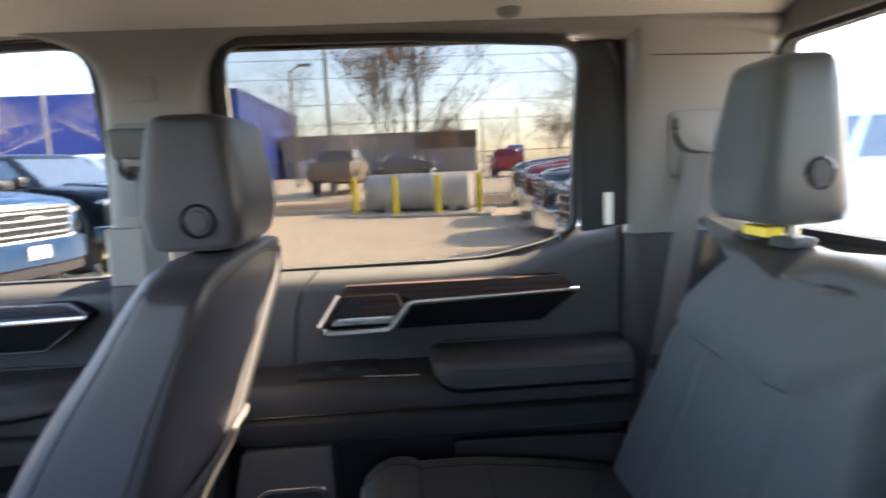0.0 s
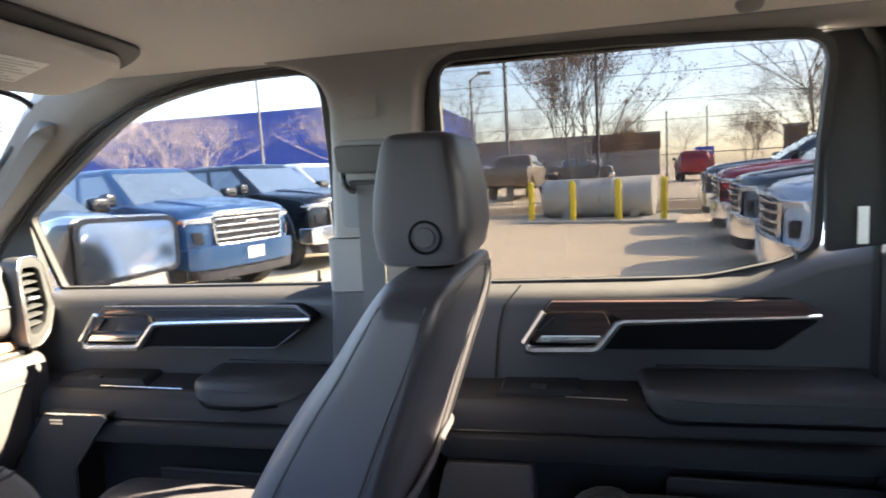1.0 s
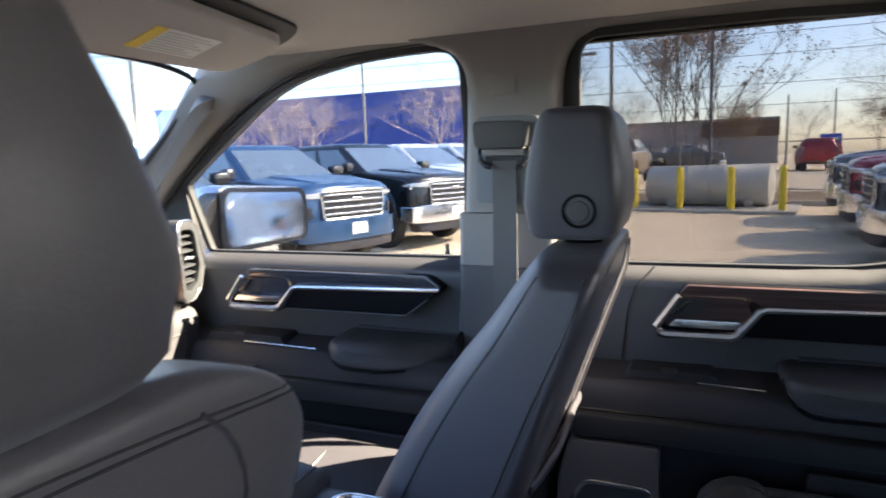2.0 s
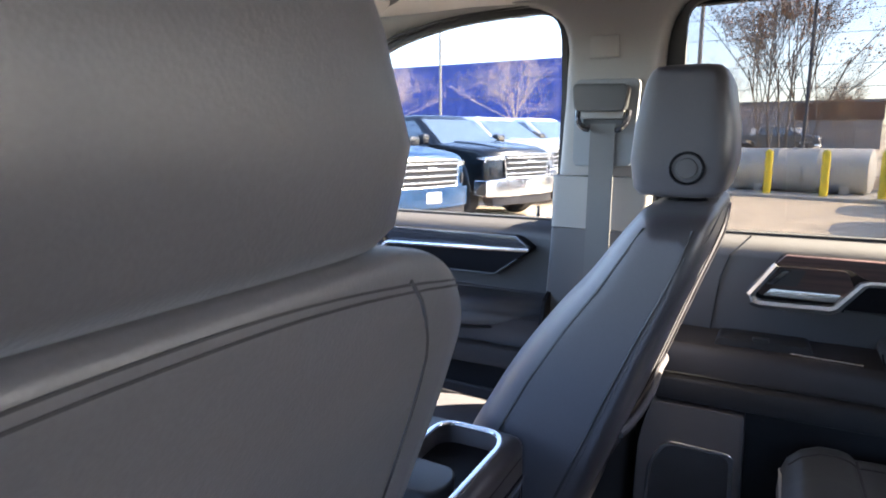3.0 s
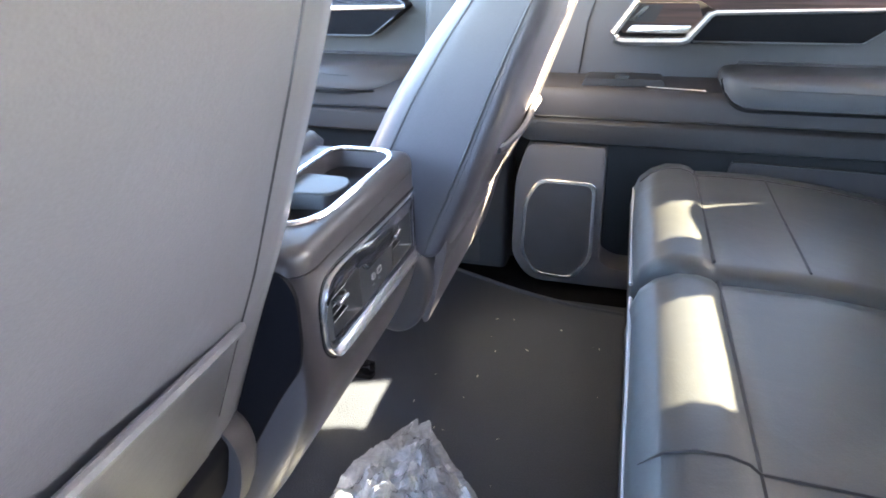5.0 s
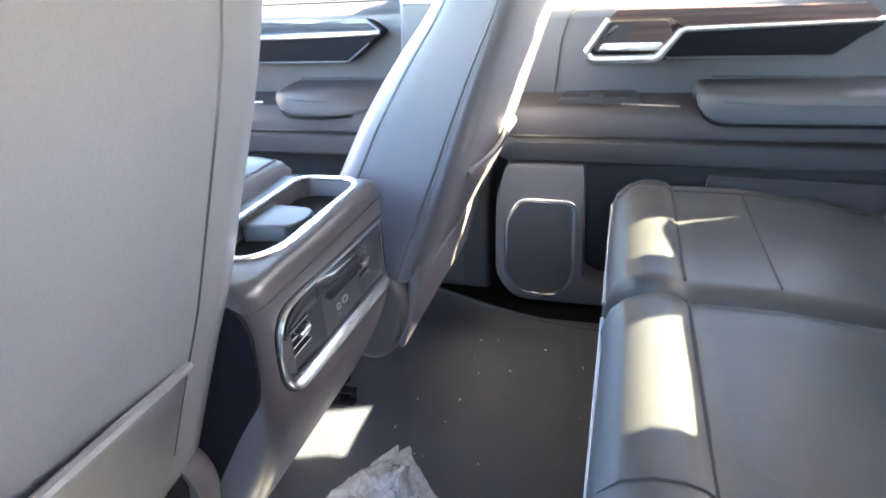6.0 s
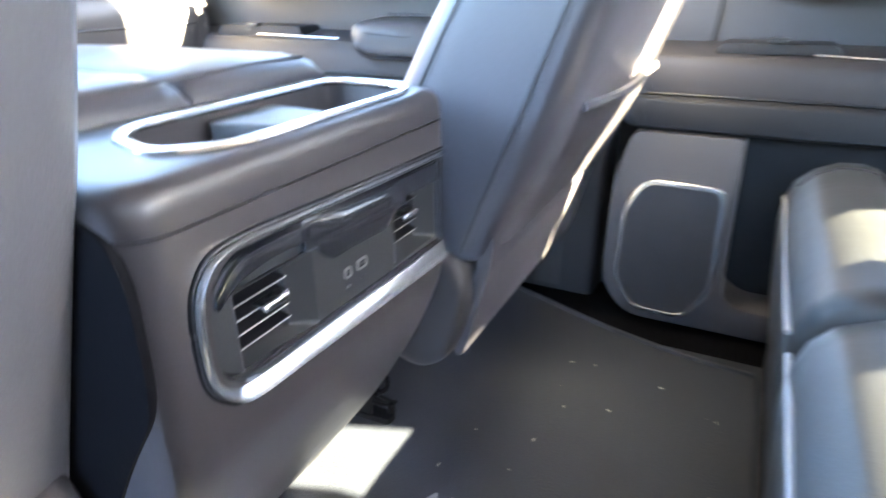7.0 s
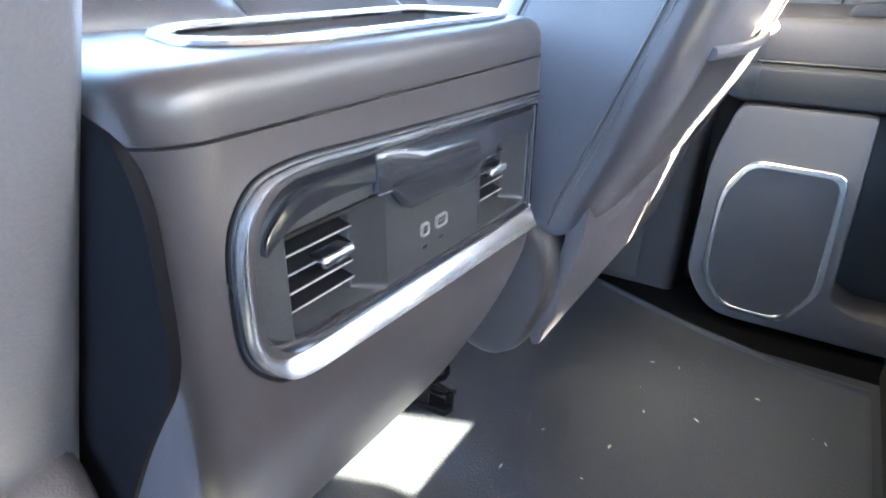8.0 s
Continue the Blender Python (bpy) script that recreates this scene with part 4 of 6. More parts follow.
def front_seat(side, dx, dz, lift_rest, label):
    """side 1: passenger; -1: driver, moved by dx and dz, headrest drawn up by lift_rest."""
    SEAT_Y, HR_Y, hx_, wide = (0.460, 0.476, 0.0, 0.004) if side > 0 else (0.440, 0.432, -0.006, 0.004)
    SHIFT[0], SHIFT[1], SHIFT[2], SHIFT[3] = dx, dz, SEAT_Y, (0.0 if side > 0 else 0.010)
    TABLE[0] = BACK if side > 0 else BACK_DRIVER
    st = thing("captain_chair", label, "car seat", (-0.2 + dx, side * SEAT_Y, 0.73), "front seats")
    fine = smooth_path(TABLE[0], 5)
    rings = []
    for z, xf, xr, hw in fine:
        cx, hx = (xf + xr) / 2, (xr - xf) / 2
        rings.append([(cx + hx * u + flare(u, v) * rim_fade(z) - SHIFT[3] * v ** 4 * max(0.0, u) + dx, side * (SEAT_Y + hw * v), z + dz) for u, v in (squircle(2 * math.pi * k / 88) for k in range(88))])
    part("backrest", loft(rings), M_SEAT if side > 0 else M_SEATLIT, st, angle=60)
    zz = np.linspace(1.05, 1.52, 34)
    # piped seams: inner side rear, inner side front, outer side
    front_t, rear_t = (0.686, 0.842) if side > 0 else (0.655, 0.900)
    for t in (front_t, rear_t):
        part("seam", tube([surf(side, z, t, 0.0003) for z in zz], 0.0021 if side > 0 else 0.0014, 5), M_CREASE, st)
    for t in (front_t + 0.007, rear_t + 0.007) if side > 0 else (front_t + 0.009,):
        bm = bmesh.new()
        for k in range(84):
            z = 1.05 + k * 0.0055
            tube([surf(side, z, t, 0.0002), surf(side, z + 0.0038, t, 0.0001)], 0.0007, 4, bm=bm)
        part("stitching", bm, M_THREAD, st)
    part("seam", tube([surf(side, z, 0.088, 0.0003) for z in zz], 0.0021 if side > 0 else 0.0012, 5), M_CREASE if side > 0 else M_THREAD, st)
    # piping that runs down the outer rear corner
    part("edge_piping", tube([surf(side, z, 0.112, 0.0005) for z in zz], 0.0030, 8), M_SEAT, st)
    # welt round the shoulder, higher towards the middle
    for zw in (1.498, 1.503):
        line_ = []
        for t in np.linspace(0.70, 1.30, 60):
            v = squircle(2 * math.pi * t)[1]
            line_.append(surf(side, zw + (0.030 if side > 0 else 0.026) * (1 - abs(v) ** 2.5), t, 0.0002))
        part("shoulder_seam", tube(line_, 0.0009, 5), M_CREASE, st)
    # rear map pocket: a soft panel with a sagging hem
    bm = bmesh.new()
    cols, rws = 22, 12
    pk0 = -0.090 if side > 0 else -0.099
    hem_z = (lambda u: 1.205 - 0.006 * math.sin(math.pi * u)) if side > 0 else (lambda u: 1.164 + 0.032 * max(0.0, math.sin(math.pi * u)) ** 0.8)
    foot_z = 1.045 if side > 0 else 0.985
    grid = []
    for i in range(cols + 1):
        u = i / cols
        t = pk0 + (0.126 - pk0) * u
        top = hem_z(u)
        col = []
        for j in range(rws + 1):
            v = j / rws
            z = foot_z + (top - foot_z) * v
            lift = 0.0012 + 0.013 * max(0.0, math.sin(math.pi * u)) ** 0.7 * v ** 2
            col.append(bm.verts.new(surf(side, z, t, lift)))
        grid.append(col)
    for i in range(cols):
        for j in range(rws):
            bm.faces.new((grid[i][j], grid[i + 1][j], grid[i + 1][j + 1], grid[i][j + 1]))
    bmesh.ops.solidify(bm, geom=bm.faces[:], thickness=0.003)
    pk = part("map_pocket", bm, M_SEAT if side > 0 else M_SEATLIT, st, angle=60)
    part("pocket_hem", tube([surf(side, hem_z(u), pk0 + (0.126 - pk0) * u, 0.0010 + 0.016 * max(0.0, math.sin(math.pi * u)) ** 0.7) for u in np.linspace(0, 1, 24)], 0.0062 if side > 0 else 0.0055, 8), M_SEAT if side > 0 else M_SEATLIT, pk)
    # thin back board hanging below the padded back, and the round hinge cover beside it
    lo = [(0.012, 1.085), (0.034, 1.075), (0.030, 1.030), (0.012, 0.965), (-0.004, 0.908), (-0.012, 0.904), (-0.017, 0.914), (-0.002, 0.97), (0.012, 1.03)]
    board = None if side < 0 else prism([(x + dx, z) for x, z in fillet(lo, 0.006, 4)], "y", side * (SEAT_Y - 0.232), side * (SEAT_Y + 0.232), 0.004, 2)
    if board:
        part("lower_board", board, M_SEAT, st, "stiff grey board under the seat back")
    part("frame_shroud", prism([(x + dx, z) for x, z in fillet([(-0.18, 0.90), (-0.05, 0.90), (-0.012, 0.96), (0.004, 1.03), (-0.02, 1.05), (-0.18, 1.05)], 0.02, 4)], "y", side * (SEAT_Y - 0.220), side * (SEAT_Y + 0.225), 0.008, 2), M_CHEEK, st, "black shroud over the seat frame")
    cover = []
    for y, k in ((SEAT_Y - 0.215, 0.0), (SEAT_Y - 0.245, 0.002), (SEAT_Y - 0.252, 0.006), (SEAT_Y - 0.256, 0.014), (SEAT_Y - 0.257, 0.026)):
        out = [(-0.135, 0.935), (-0.096, 0.894), (-0.052, 0.882), (-0.018, 0.905), (0.004, 0.955), (0.013, 1.005), (0.002, 1.042), (-0.035, 1.058), (-0.125, 1.062)]
        cx_, cz_ = -0.055, 0.975
        cover.append([(cx_ + (x - cx_) * (1 - k * 9) + dx, side * y, cz_ + (z - cz_) * (1 - k * 9)) for x, z in fillet(out, 0.03, 4)])
    part("recliner_cover", loft(cover), M_TRIM, st, "domed black plastic recliner cover", angle=50)
    # cushion
    cu = []
    for x, z0, z1, hw in ((-0.66, 0.97, 1.00, 0.20), (-0.65, 0.90, 1.045, 0.225), (-0.60, 0.88, 1.068, 0.235), (-0.45, 0.88, 1.066, 0.240), (-0.28, 0.88, 1.055, 0.240), (-0.14, 0.88, 1.04, 0.230)):
        zc, hz = (z0 + z1) / 2, (z1 - z0) / 2
        row = []
        for k in range(36):
            t = 2 * math.pi * k / 36
            c, s = math.cos(t), math.sin(t)
            f = (abs(c) ** 4 + abs(s) ** 4) ** (-0.25)
            dip = 0.03 * max(0, s) * (1 - min(1, abs(hw * f * c) / (hw * 0.72)) ** 2)
            row.append((x + dx, side * (SEAT_Y + hw * f * c), zc + hz * f * s - dip))
        cu.append(row)
    part("cushion", loft(cu), M_SEAT, st, angle=60)
    part("cushion_seam", tube([(x + dx, side * (SEAT_Y - 0.15), z) for x, z in ((-0.62, 1.052), (-0.5, 1.052), (-0.3, 1.042), (-0.2, 1.034))], 0.003, 5), M_THREAD, st)
    part("cushion_seam", tube([(-0.42 + dx, side * (SEAT_Y + k), 1.035 + abs(k) * 0.10) for k in (-0.15, -0.08, 0, 0.08, 0.15)], 0.003, 5), M_THREAD, st)
    part("base", box(-0.60 + dx, -0.16 + dx, side * SEAT_Y - 0.21, side * SEAT_Y + 0.21, 0.80, 0.91, 0.015), M_CHEEK, st)
    for k in (-0.17, 0.17):
        part("rail", box(-0.70 + dx, -0.24 + dx, side * SEAT_Y + k - 0.022, side * SEAT_Y + k + 0.022, 0.719, 0.80, 0.004), M_DARK, st)
    # headrest
    lift_rest += 0.0 if side > 0 else 0.0055
    hz = dz + lift_rest
    hr = []
    for z, xf, xr, hw in ((1.548, 0.135, 0.185, 0.085), (1.552, 0.108, 0.205, 0.108), (1.562, 0.100, 0.214, 0.116), (1.60, 0.094, 0.222, 0.121), (1.65, 0.098, 0.220, 0.119), (1.69, 0.106, 0.213, 0.115), (1.714, 0.111, 0.209, 0.1125), (1.726, 0.116, 0.204, 0.108), (1.732, 0.122, 0.197, 0.101), (1.7345, 0.132, 0.186, 0.088)):
        xf -= 0.014 if side > 0 else 0.0
        e_ = 7.5 if side > 0 else 5.0
        hw += 0.0 if side > 0 else 0.016 - 0.30 * max(0.0, z - 1.60)
        xr -= 0.0 if side > 0 else 0.008 + 0.05 * max(0.0, z - 1.6)
        cx, hx, hw = (xf + xr) / 2 + dx + hx_, (xr - xf) / 2, hw + wide
        row = []
        for k in range(64):
            t = 2 * math.pi * k / 64
            c, s = math.cos(t), math.sin(t)
            f = (abs(c) ** e_ + abs(s) ** e_) ** (-1 / e_)
            row.append((cx + hx * f * c, side * (HR_Y + hw * f * s), z + hz))
        hr.append(row)
    h = part("headrest", loft(hr), M_SEATSHADE if side > 0 else M_SEATLIT, st, angle=60)
    if side > 0:
        part("headrest_seam", tube([(cx_ + dx + hx_, side * (HR_Y - hw_ * 0.985 - wide), z_ + hz) for z_, cx_, hw_ in ((1.556, 0.186, 0.110), (1.60, 0.196, 0.119), (1.65, 0.196, 0.1175), (1.69, 0.191, 0.1135), (1.715, 0.184, 0.108), (1.728, 0.176, 0.095))], 0.0016, 5), M_CREASE, h)
    yb = HR_Y - 0.1195 - wide
    dx += hx_
    part("release_button", lathe([(0.0150, 0.003), (0.0150, -0.0005), (0.013, -0.0025), (0.0, -0.003)], (0.163 + dx, side * yb, 1.592 + hz), "y", 28) if side > 0 else lathe([(0.0150, -0.003), (0.0150, 0.0005), (0.013, 0.0025), (0.0, 0.003)], (0.163 + dx, side * yb, 1.592 + hz), "y", 28), M_TRIM, h, "round black release button")
    ring = [(0.163 + dx + 0.0215 * math.cos(a_), side * (yb - 0.0012), 1.592 + hz + 0.0215 * math.sin(a_)) for a_ in np.linspace(0, 2 * math.pi, 28, endpoint=False)]
    part("button_ring", tube(ring, 0.0022, 6, closed=True), M_CHEEK, h)
    for k in (-0.06, 0.06):
        p_ = part("post", lathe([(0.008, 0), (0.008, 0.06 + lift_rest)], (0.158 + dx, side * (HR_Y + k), 1.515 + dz), "z", 12), M_CHROME, st, "chrome headrest post")
        part("collar", lathe([(0.028, 0), (0.028, 0.004), (0.023, 0.008), (0.010, 0.009)], (0.160 + dx, side * (HR_Y + k), (1.5405 if side > 0 else 1.5345) + dz), "z", 20), M_COLLAR_GLARE if side < 0 else M_CHEEK, p_, "plastic post collar")
    return st


front_seat(1, 0.0, 0.0, 0.0, "charcoal leather passenger bucket seat with stitched seams")
front_seat(-1, -0.085, 0.040, -0.016, "charcoal leather driver seat with rear map pocket")


# ---- rear bench ----
def relief(f, z):
    """Creases between the stuffed panels of the rear back: a yoke across and two flutes below."""
    line = float(np.interp(f, (0, 0.16, 0.30, 0.50, 0.64, 0.86, 1.0), (1.445, 1.40, 1.350, 1.340, 1.345, 1.352, 1.36)))
    d = abs(z - line)
    out = 0.009 * math.exp(-(d / 0.009) ** 2) - 0.004 * math.exp(-((d - 0.045) / 0.040) ** 2)
    if z < line:
        for g in (0.27, 0.73):
            q = abs(f - g - (0.10 if g < 0.5 else -0.10) * (line - z))
            out += 0.0045 * math.exp(-(q / 0.014) ** 2) * min(1.0, (line - z) / 0.04)
    return out


def bench_section(label, y0, y1, by0, by1, taper=0.0):
    """One section of the split bench: cushion and upright back."""
    ob = thing("rear_bench", label, "bench seat", (0.7, (y0 + y1) / 2, 0.74), "rear bench sections")
    prof = [(0.352, 0.80), (0.338, 0.86), (0.330, 0.94), (0.326, 0.985), (0.3285, 1.020), (0.338, 1.048), (0.357, 1.068), (0.385, 1.0805), (0.412, 1.0815), (0.430, 1.0770), (0.441, 1.0685), (0.47, 1.070), (0.56, 1.069), (0.68, 1.056), (0.80, 1.035), (0.92, 1.01), (0.92, 0.88), (0.42, 0.80)]
    rings = []
    L = y1 - y0
    for f, drop in ((0, 0.034), (0.012, 0.014), (0.035, 0.003), (0.07, 0.0), (0.3, -0.003), (0.5, -0.004), (0.7, -0.003), (0.90, 0.0), (0.94, -0.004), (0.965, 0.0), (0.988, 0.014), (1, 0.040)):
        rings.append([(x + (drop * 0.6 if x < 0.345 else 0), y0 + L * f, z - (drop if z > 0.99 else 0)) for x, z in prof])
    cu = part("cushion", loft(rings), M_BENCH, ob, angle=60)
    part("long_seam", tube([(0.4415, y, 1.0712) for y in np.linspace(y0 + 0.03, y1 - 0.03, 12)], 0.0030, 5), M_CREASE, cu)
    # Piping coloured pale to stand in for the glare along this edge.
    part("front_piping", tube([(0.3275, y, 1.022) for y in np.linspace(y0 + 0.02, y1 - 0.02, 12)], 0.0032, 6), M_COLLAR_GLARE, cu)
    prof = smooth_path([(0.815, 0.98), (0.840, 1.10), (0.868, 1.22), (0.890, 1.32), (0.901, 1.395), (0.924, 1.438), (0.958, 1.476), (0.998, 1.504), (1.045, 1.513), (1.10, 1.500)], 6) + [(1.13, 1.45), (1.14, 0.98)]
    rings = []
    n_ = 72
    for s in range(n_ + 1):
        f = s / n_
        e_ = min(f, 1 - f)
        k = 0.045 * max(0.0, 1 - e_ / 0.06) ** 2.2
        hump = 0.035 * math.exp(-((f - 0.5) / 0.16) ** 2)
        row = []
        for x, z in prof:
            y1_ = by1 - (taper * (1.0 if x < 0.96 else max(0.0, 1 - (x - 0.96) / 0.05)) * max(0.0, (z - 1.0) / 0.5) ** 1.15)
            y = by0 + (y1_ - by0) * f
            dent = relief(f, z) if x < 0.99 else 0.0
            row.append((x + (k if x < 1.0 else 0) + dent, y, z + (0.022 * min(1.0, max(0.0, (f - 0.72) / 0.2)) if x > 1.0 and z > 1.45 and taper else 0) - (k * 0.25 if z > 1.42 else 0) - (hump * 0.3 if z > 1.48 else 0)))
        rings.append(row)
    bk = part("backrest", loft(rings), M_BENCH, ob, angle=60)
    return ob, cu, bk


rb, cu, bk = bench_section("charcoal leather rear bench, narrow section by the passenger door", 0.222, 0.690, 0.0715, 0.690, 0.20)
part("edge_seam", tube([(0.338, 0.640, 1.0485), (0.357, 0.640, 1.0685), (0.385, 0.640, 1.0810), (0.412, 0.640, 1.0820), (0.430, 0.640, 1.0775), (0.441, 0.640, 1.0690), (0.470, 0.640, 1.0705), (0.56, 0.640, 1.0695), (0.68, 0.640, 1.0565), (0.80, 0.640, 1.0355)], 0.0021, 5), M_CREASE, cu)
part("flute_seam", tube([(0.572, 0.252, 1.0690), (0.570, 0.34, 1.0715), (0.568, 0.46, 1.0722), (0.570, 0.56, 1.0705), (0.572, 0.638, 1.0688)], 0.0020, 5), M_CREASE, cu)
def yoke_z(f):
    return float(np.interp(f, (0, 0.16, 0.30, 0.50, 0.64, 0.86, 1.0), (1.445, 1.40, 1.350, 1.340, 1.345, 1.352, 1.36)))


line = []
for f in np.linspace(0.06, 0.94, 30):
    z = yoke_z(f)
    x = float(np.interp(z, (1.22, 1.32, 1.395, 1.438, 1.476), (0.868, 0.890, 0.901, 0.924, 0.958)))
    line.append((x + relief(f, z) - 0.0012, 0.085 + (0.690 - 0.20 * ((z - 1.0) / 0.5) ** 1.15 - 0.085) * f, z))
part("yoke_seam", tube(smooth_path(line, 2), 0.0022, 6), M_CREASE, bk)
rb2, cu, bk = bench_section("charcoal leather rear bench, wide section behind the driver", -0.760, 0.2195, -0.76, 0.070)
part("cross_seam", tube([(0.3285, -0.165, 1.023), (0.338, -0.165, 1.0515), (0.357, -0.165, 1.0718), (0.385, -0.167, 1.0845), (0.412, -0.168, 1.0855), (0.430, -0.169, 1.0810), (0.441, -0.170, 1.0725), (0.470, -0.172, 1.0742), (0.56, -0.174, 1.0732), (0.68, -0.175, 1.0603), (0.75, -0.175, 1.0500)], 0.0021, 5), M_CREASE, cu)
part("buckle_pocket", prism(fillet([(0.675, 0.085), (0.740, 0.093), (0.745, 0.175), (0.680, 0.180)], 0.03, 4), "z", 1.046, 1.0640, 0.003), M_CHEEK, rb2, "black buckle pocket")
part("buckle", loft([[(0.694 + 0.04 * k, 0.105 + 0.02 * k, 1.058 + 0.008 * k), (0.694 + 0.04 * k, 0.155 + 0.02 * k, 1.058 + 0.008 * k), (0.694 + 0.04 * k, 0.152 + 0.02 * k, 1.078 + 0.008 * k), (0.694 + 0.04 * k, 0.108 + 0.02 * k, 1.078 + 0.008 * k)] for k in (0, 0.3, 0.7, 1.0)]), M_CHEEK, rb2, "black seat belt buckle")
part("base_panel", box(0.352, 1.15, -0.76, 0.68, 0.722, 0.86, 0.01), M_TRIM, rb2, "black plastic storage base")


def rear_headrest(yc, label, wide=0.86):
    ob = thing("rear_headrest", label, "headrest", (1.02, yc, 1.535), "rear headrests")
    hr = []
    for z, xf, xr, hw in ((1.538, 1.00, 1.07, 0.076), (1.543, 0.968, 1.10, 0.090), (1.560, 0.955, 1.105, 0.097), (1.61, 0.952, 1.10, 0.098), (1.68, 0.962, 1.095, 0.094), (1.745, 0.976, 1.090, 0.088), (1.774, 0.983, 1.086, 0.084), (1.785, 0.990, 1.080, 0.079), (1.790, 1.002, 1.070, 0.070)):
        cx, hx = (xf + xr) / 2, (xr - xf) / 2
        row = []
        for k in range(40):
            t = 2 * math.pi * k / 40
            c, s = math.cos(t), math.sin(t)
            f = (abs(c) ** 6.5 + abs(s) ** 6.5) ** (-1 / 6.5)
            row.append((cx + hx * f * c, yc + wide * hw * f * s, z))
        hr.append(row)
    part("pad", loft(hr), M_BENCH, ob, angle=60)
    part("release_button", lathe([(0.016, -0.004), (0.016, 0.0005), (0.012, 0.002), (0, 0.0025)], (1.045, yc - 0.0985 * wide, 1.615), "y", 24), M_TRIM, ob)
    part("button_ring", tube([(1.045 + 0.022 * math.cos(a_), yc - 0.098 * wide, 1.615 + 0.022 * math.sin(a_)) for a_ in np.linspace(0, 2 * math.pi, 24, endpoint=False)], 0.0028, 6, closed=True), M_GLOSS, ob)
    for k in (-0.05, 0.05):
        p_ = part("post", lathe([(0.007, 0), (0.007, 0.06)], (1.03, yc + k, 1.49), "z", 12), M_CHROME, ob, "chrome headrest post")
        part("collar", prism(fillet([(1.005, yc + k - 0.026), (1.055, yc + k - 0.026), (1.055, yc + k + 0.026), (1.005, yc + k + 0.026)], 0.012, 3), "z", 1.503, 1.518, 0.003), M_SATIN, p_)
    return ob


rh = rear_headrest(0.466, "charcoal leather rear headrest with round side button")
tagp = part("strap_tag", box(1.00, 1.03, 0.44, 0.505, 1.515, 1.531, 0.002), M_YELLOWP, rh, "yellow fabric tag at the posts")
rear_headrest(0.012, "wide charcoal leather centre rear headrest", 1.4)
rear_headrest(-0.50, "charcoal leather rear headrest behind the driver")

# ---- centre console ----
CY = 0.012
co = thing("centre_console", "black padded console with rear vents, ports and cup holders", "console", (-0.3, CY, 0.73))
CL, CR = CY - 0.180, CY + 0.166


def console_ring(z, xr, corner, out=0.0):
    """The console's outline at height z; its rear face at xr."""
    pts = [(-0.64, CL), (xr + out, CL - out), (xr + out, CR + out), (-0.64, CR)]
    return [(x, y, z) for x, y in fillet(pts, [0.004, corner, 0.014, 0.004], 8)]


rows_ = []
for z, xr in smooth_path([(0.721, -0.197), (0.766, -0.166), (0.82, -0.126), (0.88, -0.085), (0.94, -0.050), (0.984, -0.027), (1.030, -0.008), (1.060, -0.001), (1.11, 0.0), (1.2088, 0.0)], 3):
    rows_.append(console_ring(z, min(0.0, xr), 0.030))
body = loft(rows_)
# oblong bay for the vents, cut through the rear face
BZ_I = fillet([(-0.1325, 1.112), (-0.1305, 1.163), (-0.110, 1.1840), (0.1665, 1.1740), (0.1665, 1.0855), (-0.112, 1.0925)], [0.012, 0.022, 0.03, 0.003, 0.003, 0.02], 6)
BZ_F = fillet([(-0.1300, 1.112), (-0.1280, 1.160), (-0.105, 1.1780), (0.1635, 1.1700), (0.1635, 1.0885), (-0.107, 1.0965)], [0.012, 0.022, 0.03, 0.003, 0.003, 0.02], 6)
shell = part("body", body, M_CONS, co)
bay = part("bay", prism([(u * 0.985, v) for u, v in BZ_I], "x", -0.05, 0.05), M_CONS, co)
cut = shell.modifiers.new("cut", "BOOLEAN")
cut.operation, cut.solver, cut.object = "DIFFERENCE", "EXACT", bay
bpy.context.view_layer.update()
hollow = bpy.data.meshes.new_from_object(shell.evaluated_get(bpy.context.evaluated_depsgraph_get()))
shell.modifiers.clear()
shell.data = hollow
hollow.set_sharp_from_angle(angle=radians(40))
bpy.data.objects.remove(bay)
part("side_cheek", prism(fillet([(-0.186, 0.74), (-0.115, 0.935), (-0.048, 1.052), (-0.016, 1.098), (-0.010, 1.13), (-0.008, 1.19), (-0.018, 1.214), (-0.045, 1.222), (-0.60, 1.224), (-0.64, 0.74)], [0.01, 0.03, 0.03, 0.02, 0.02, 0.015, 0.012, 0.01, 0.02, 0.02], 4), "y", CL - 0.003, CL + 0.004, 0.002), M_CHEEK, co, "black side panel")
# top tray as one moulding with an open oblong well
RIM_I = fillet([(-0.118, CY - 0.100), (-0.044, CY - 0.124), (-0.018, CY - 0.085), (-0.0165, CY + 0.118), (-0.032, CY + 0.148), (-0.118, CY + 0.148)], [0.035, 0.03, 0.03, 0.03, 0.03, 0.03], 11)


def tray_ring(g, z):
    return [(x, y, z) for x, y in fillet([(-0.150, CL + g), (-g, CL + g), (-g, CY - 0.06), (-g, CY + 0.06), (-g, CR - g), (-0.150, CR - g)], [0.004, 0.030, 0.004, 0.004, 0.014, 0.004], 11)]


